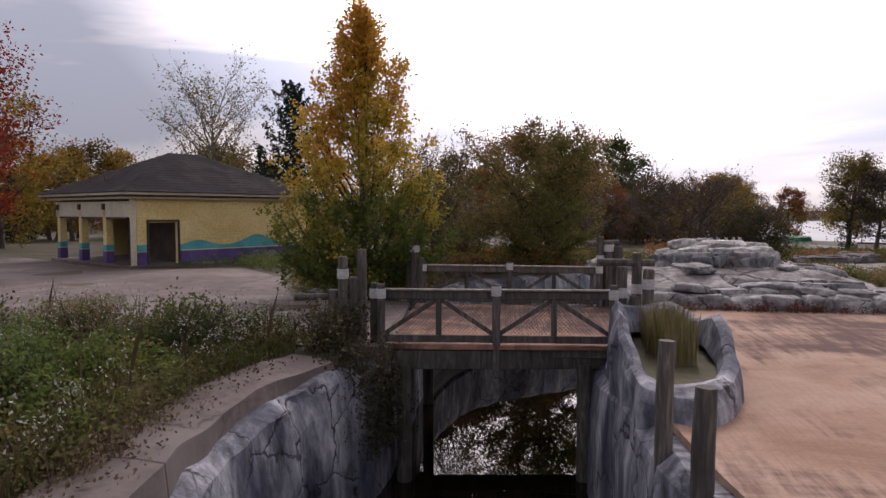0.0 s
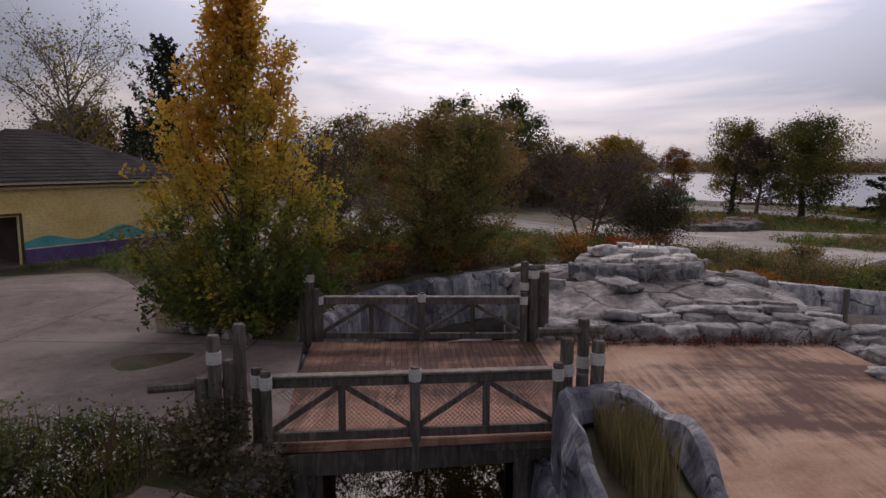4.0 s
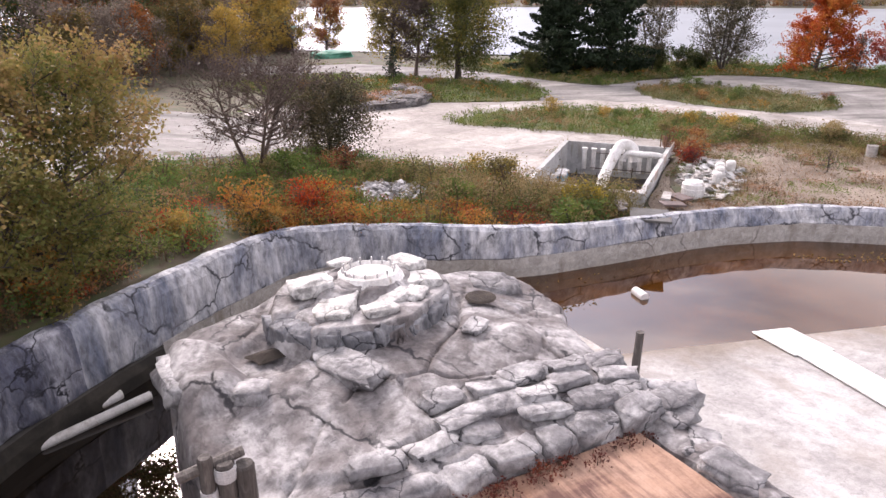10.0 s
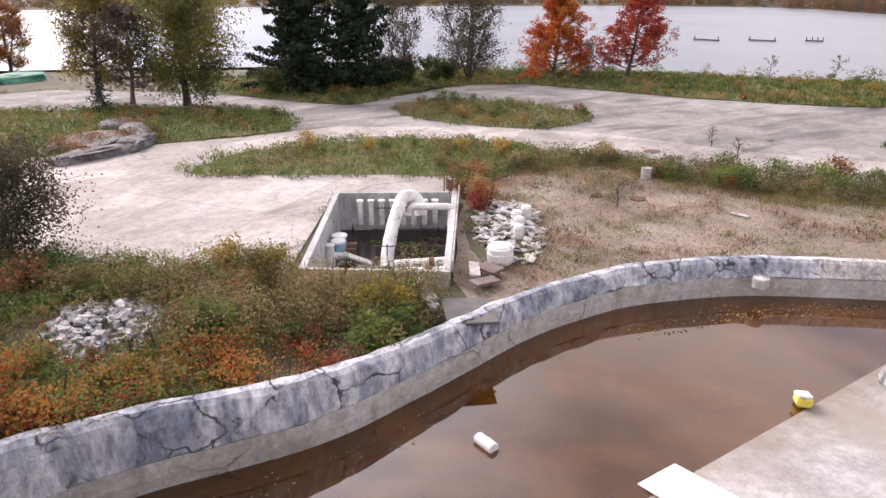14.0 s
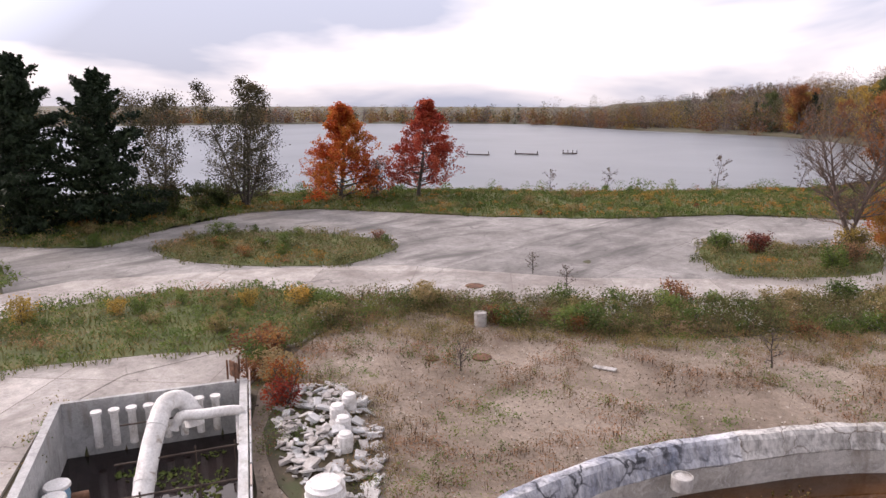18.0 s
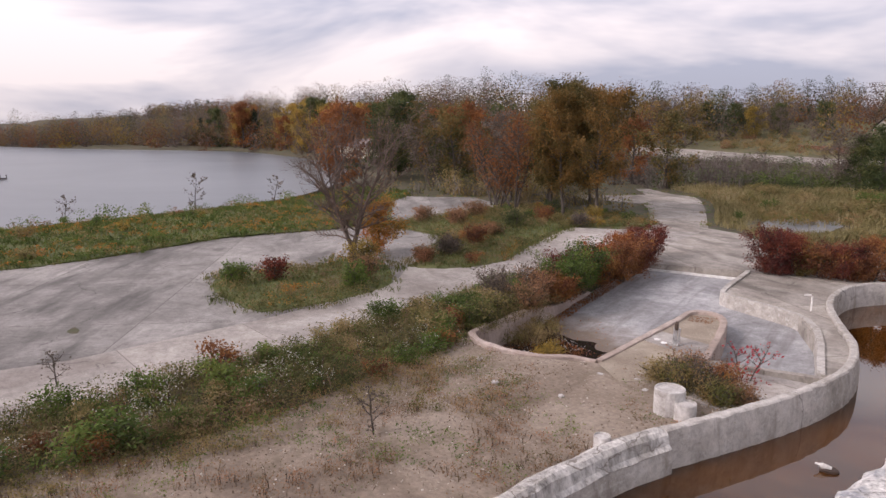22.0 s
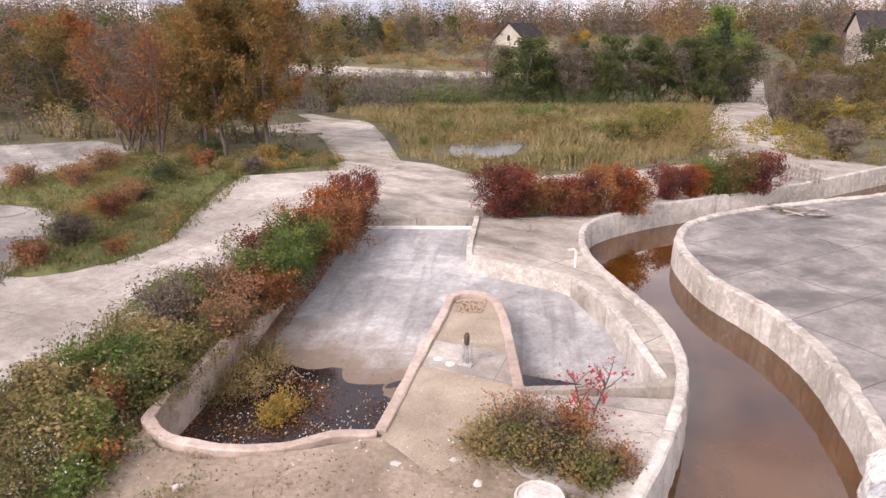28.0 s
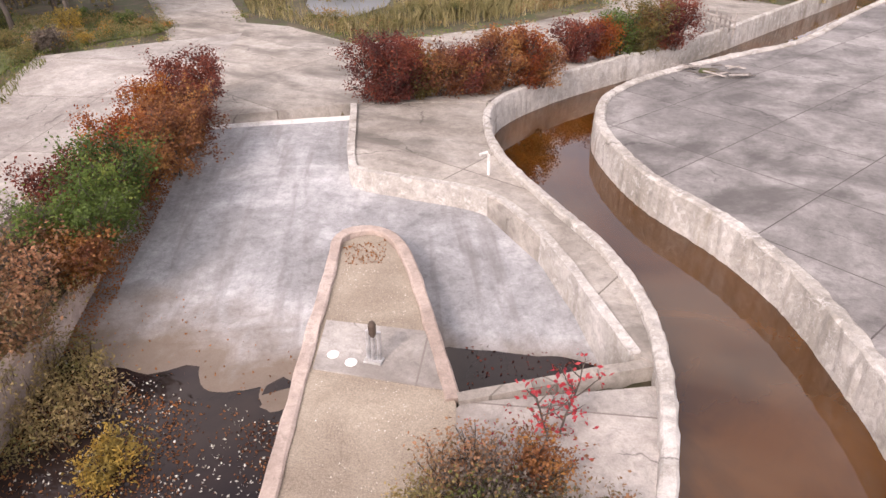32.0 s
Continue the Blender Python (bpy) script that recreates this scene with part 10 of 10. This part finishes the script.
part("rail", box("rail", (8.4, 0.08, 0.1), "darkwood", (0, -0.6, 1.5)), dock)
structure("lawn_far", slab("lawn_far", [(66, -104), (92, -108), (100, -122), (150, -118), (160, -150), (128, -186), (92, -190), (72, -150)], "turfdull", over(0.3), 0.6, 6.0), "rough olive lawn before the gabled house", "lawn")
structure("lot_far", slab("lot_far", LOT, "pathtop", over(0.35), 0.5, 6.0), "pale concrete lot beyond the marsh", "lot")
structure("wall_far", box("wall_far", (34, 0.8, 1.6), "rust", (118, -142, 2.2), -18), "long dark red low wall beyond the lot", "wall")
fe = thing("wooden_fence", (34.6, -36.6, -1.35), "broken grey picket fence beside the canal", "fence", "", -58)
for i in range(15):
    part("picket", box("picket", (0.1, 0.07, 1.0 + 0.5 * (i % 4 == 0)), "plankgrey", (-2.6 + 0.45 * i, 0, 0.5), 0, 0, rr.uniform(-5, 5), 0.008), fe)
part("rail", box("rail", (6.6, 0.06, 0.1), "plankgrey", (0.5, 0.06, 0.75)), fe)
part("rail", box("rail", (6.6, 0.06, 0.1), "plankgrey", (0.5, 0.06, 0.35)), fe)
de = thing("debris", (35.0, -26.3, -1.5), "dark heap of broken boards and sticks on the pool deck", "debris")
for i in range(16):
    part("board", box("board", (rr.uniform(0.5, 1.8), 0.14, 0.05), "timber" if i % 2 else "plankgrey", (0, 0, 0)), de, m=pose(rr.uniform(-1.5, 1.5), rr.uniform(-0.9, 0.9), 0.05 + rr.uniform(0, 0.15), rr.uniform(-8, 8), rr.uniform(-10, 10), rr.uniform(-40, 40)))
part("lump", lump("lump", (1.0, 0.7, 0.35), "soil", 8), de)
pole_xs = [(200, -120), (172, -165), (120, -215)]
for i, (x, y) in enumerate(pole_xs):
    z = float(land(x, y))
    t = thing("utility_pole", (x, y, z), "weathered utility pole on the hill", "utility pole", "utility poles")
    part("mast", pipe("mast", [(0, 0, 0), (0, 0, 15 - z * 0.4)], [0.17, 0.12], "timber", 8), t)
    part("crossarm", box("crossarm", (2.4, 0.14, 0.14), "timber", (0, 0, 14 - z * 0.4), 40), t)

wire_pts = [(x, y, float(land(x, y)) + 14 - float(land(x, y)) * 0.4) for x, y in pole_xs]
for i in range(2):
    a, b = np.array(wire_pts[i]), np.array(wire_pts[i + 1])
    for off in (-1.0, 1.0):
        ps = [a + (b - a) * u + (off * 0.7, off * 0.7, -1.4 * 4 * u * (1 - u)) for u in np.linspace(0, 1, 9)]
        wire = new("overhead_wire", pipe("overhead_wire", ps, 0.03, "mesh", 4))
        tagged(wire, "thin dark power line strung between utility poles", "wire", "power lines")

# mud, fallen leaves and litter in the slide basin
MUD = [(53.0, -2.8), (51.4, 0.4), (45.2, 0.6), (45.6, -2.0), (48.6, -2.6), (50.6, -3.4)]
lt = np.vstack([scatter([(57.0, -13.5), (54.6, -6.8), (52.2, -0.5), (51.6, -0.8), (53.6, -6.6), (56.2, -13.3)], 3000, floats_rng), scatter(MUD, 160, floats_rng), scatter([(46.3, -5.6), (45.2, -6.2), (44.8, -5.0), (45.8, -4.6)], 160, floats_rng)])
lz = np.where((lt[:, 1] < -4.4) & (lt[:, 0] < 46.6), -1.65, basin_floor(lt[:, 0], lt[:, 1]) + 0.02)
stuff("fallen_leaves", leaves("fallen_leaves", np.column_stack([lt, lz + 0.01]), 0.075, "lf_rust_dull", 0.6, 0, floats_rng), "fallen russet leaves along the basin wall", "leaves")
gp = scatter([(43.2, 3.0), (44.9, -0.3), (45.9, -4.4), (45.5, -5.9), (44.6, -5.2), (43.0, -2.6), (41.7, 0.0), (41.2, 2.2)], 1100, floats_rng)
stuff("pebbles", leaves("pebbles", np.column_stack([gp, np.full(len(gp), -1.655)]), 0.035, "pebble", 0.8, 0, floats_rng), "scattered pale pebbles on the gravel bed", "pebbles")
sc = scatter(SAND, 3600, floats_rng, lambda x, y: 0.2 + 0.8 * clumpy(x, y, 0.5, 83, 0.4, 0.6))
stuff("sand_scraps", leaves("sand_scraps", np.column_stack([sc, PLAIN + 0.075 + 0.22 * ss(14, 4, sc[:, 1])]), 0.07, "drystalk", 0.7, 0, floats_rng), "dark twigs and leaf scraps on the sand", "litter")
sp2 = scatter(SAND, 3200, floats_rng)
stuff("sand_stones", leaves("sand_stones", np.column_stack([sp2, PLAIN + 0.07 + 0.22 * ss(14, 4, sp2[:, 1])]), 0.08, "pebble", 0.8, 0, floats_rng), "scattered stones and scraps on the sand", "stones")
for x, y in ((44.1, -0.75), (44.6, -0.9)):
    t = thing("drain_cap", (x, y, -1.62), "flat white drain cap on the footing", "cap", "drain caps")
    part("disc", lathe("disc", [(0.14, -0.02), (0.14, 0.012), (0.02, 0.02)], "white_pipe", 16), t)
for i, (x, y) in enumerate(((43.0, 4.4), (41.8, 3.6), (40.9, 4.2), (42.2, 7.2), (44.6, 8.4), (47.0, 7.4))):
    o = new("white_scrap", lump("white_scrap", (0.3, 0.22, 0.14), "rubble", i * 2.0, 0.3, 1))
    o.matrix_basis = pose(x, y, -1.7, 0, 0, i * 50)
    tagged(o, "small white stone lying on the sand", "stone", "white stones")
fl2 = scatter([(41.6, -1.4), (38.6, -2.9), (39.0, -4.2), (42.2, -3.9)], 130, np.random.default_rng(77))
stuff("fallen_leaves", leaves("fallen_leaves", np.column_stack([fl2, np.full(len(fl2), -2.765)]), 0.1, "lf_maroon", 0.6, 0, np.random.default_rng(78)), "dark red leaves floating on the brown puddle", "leaves")
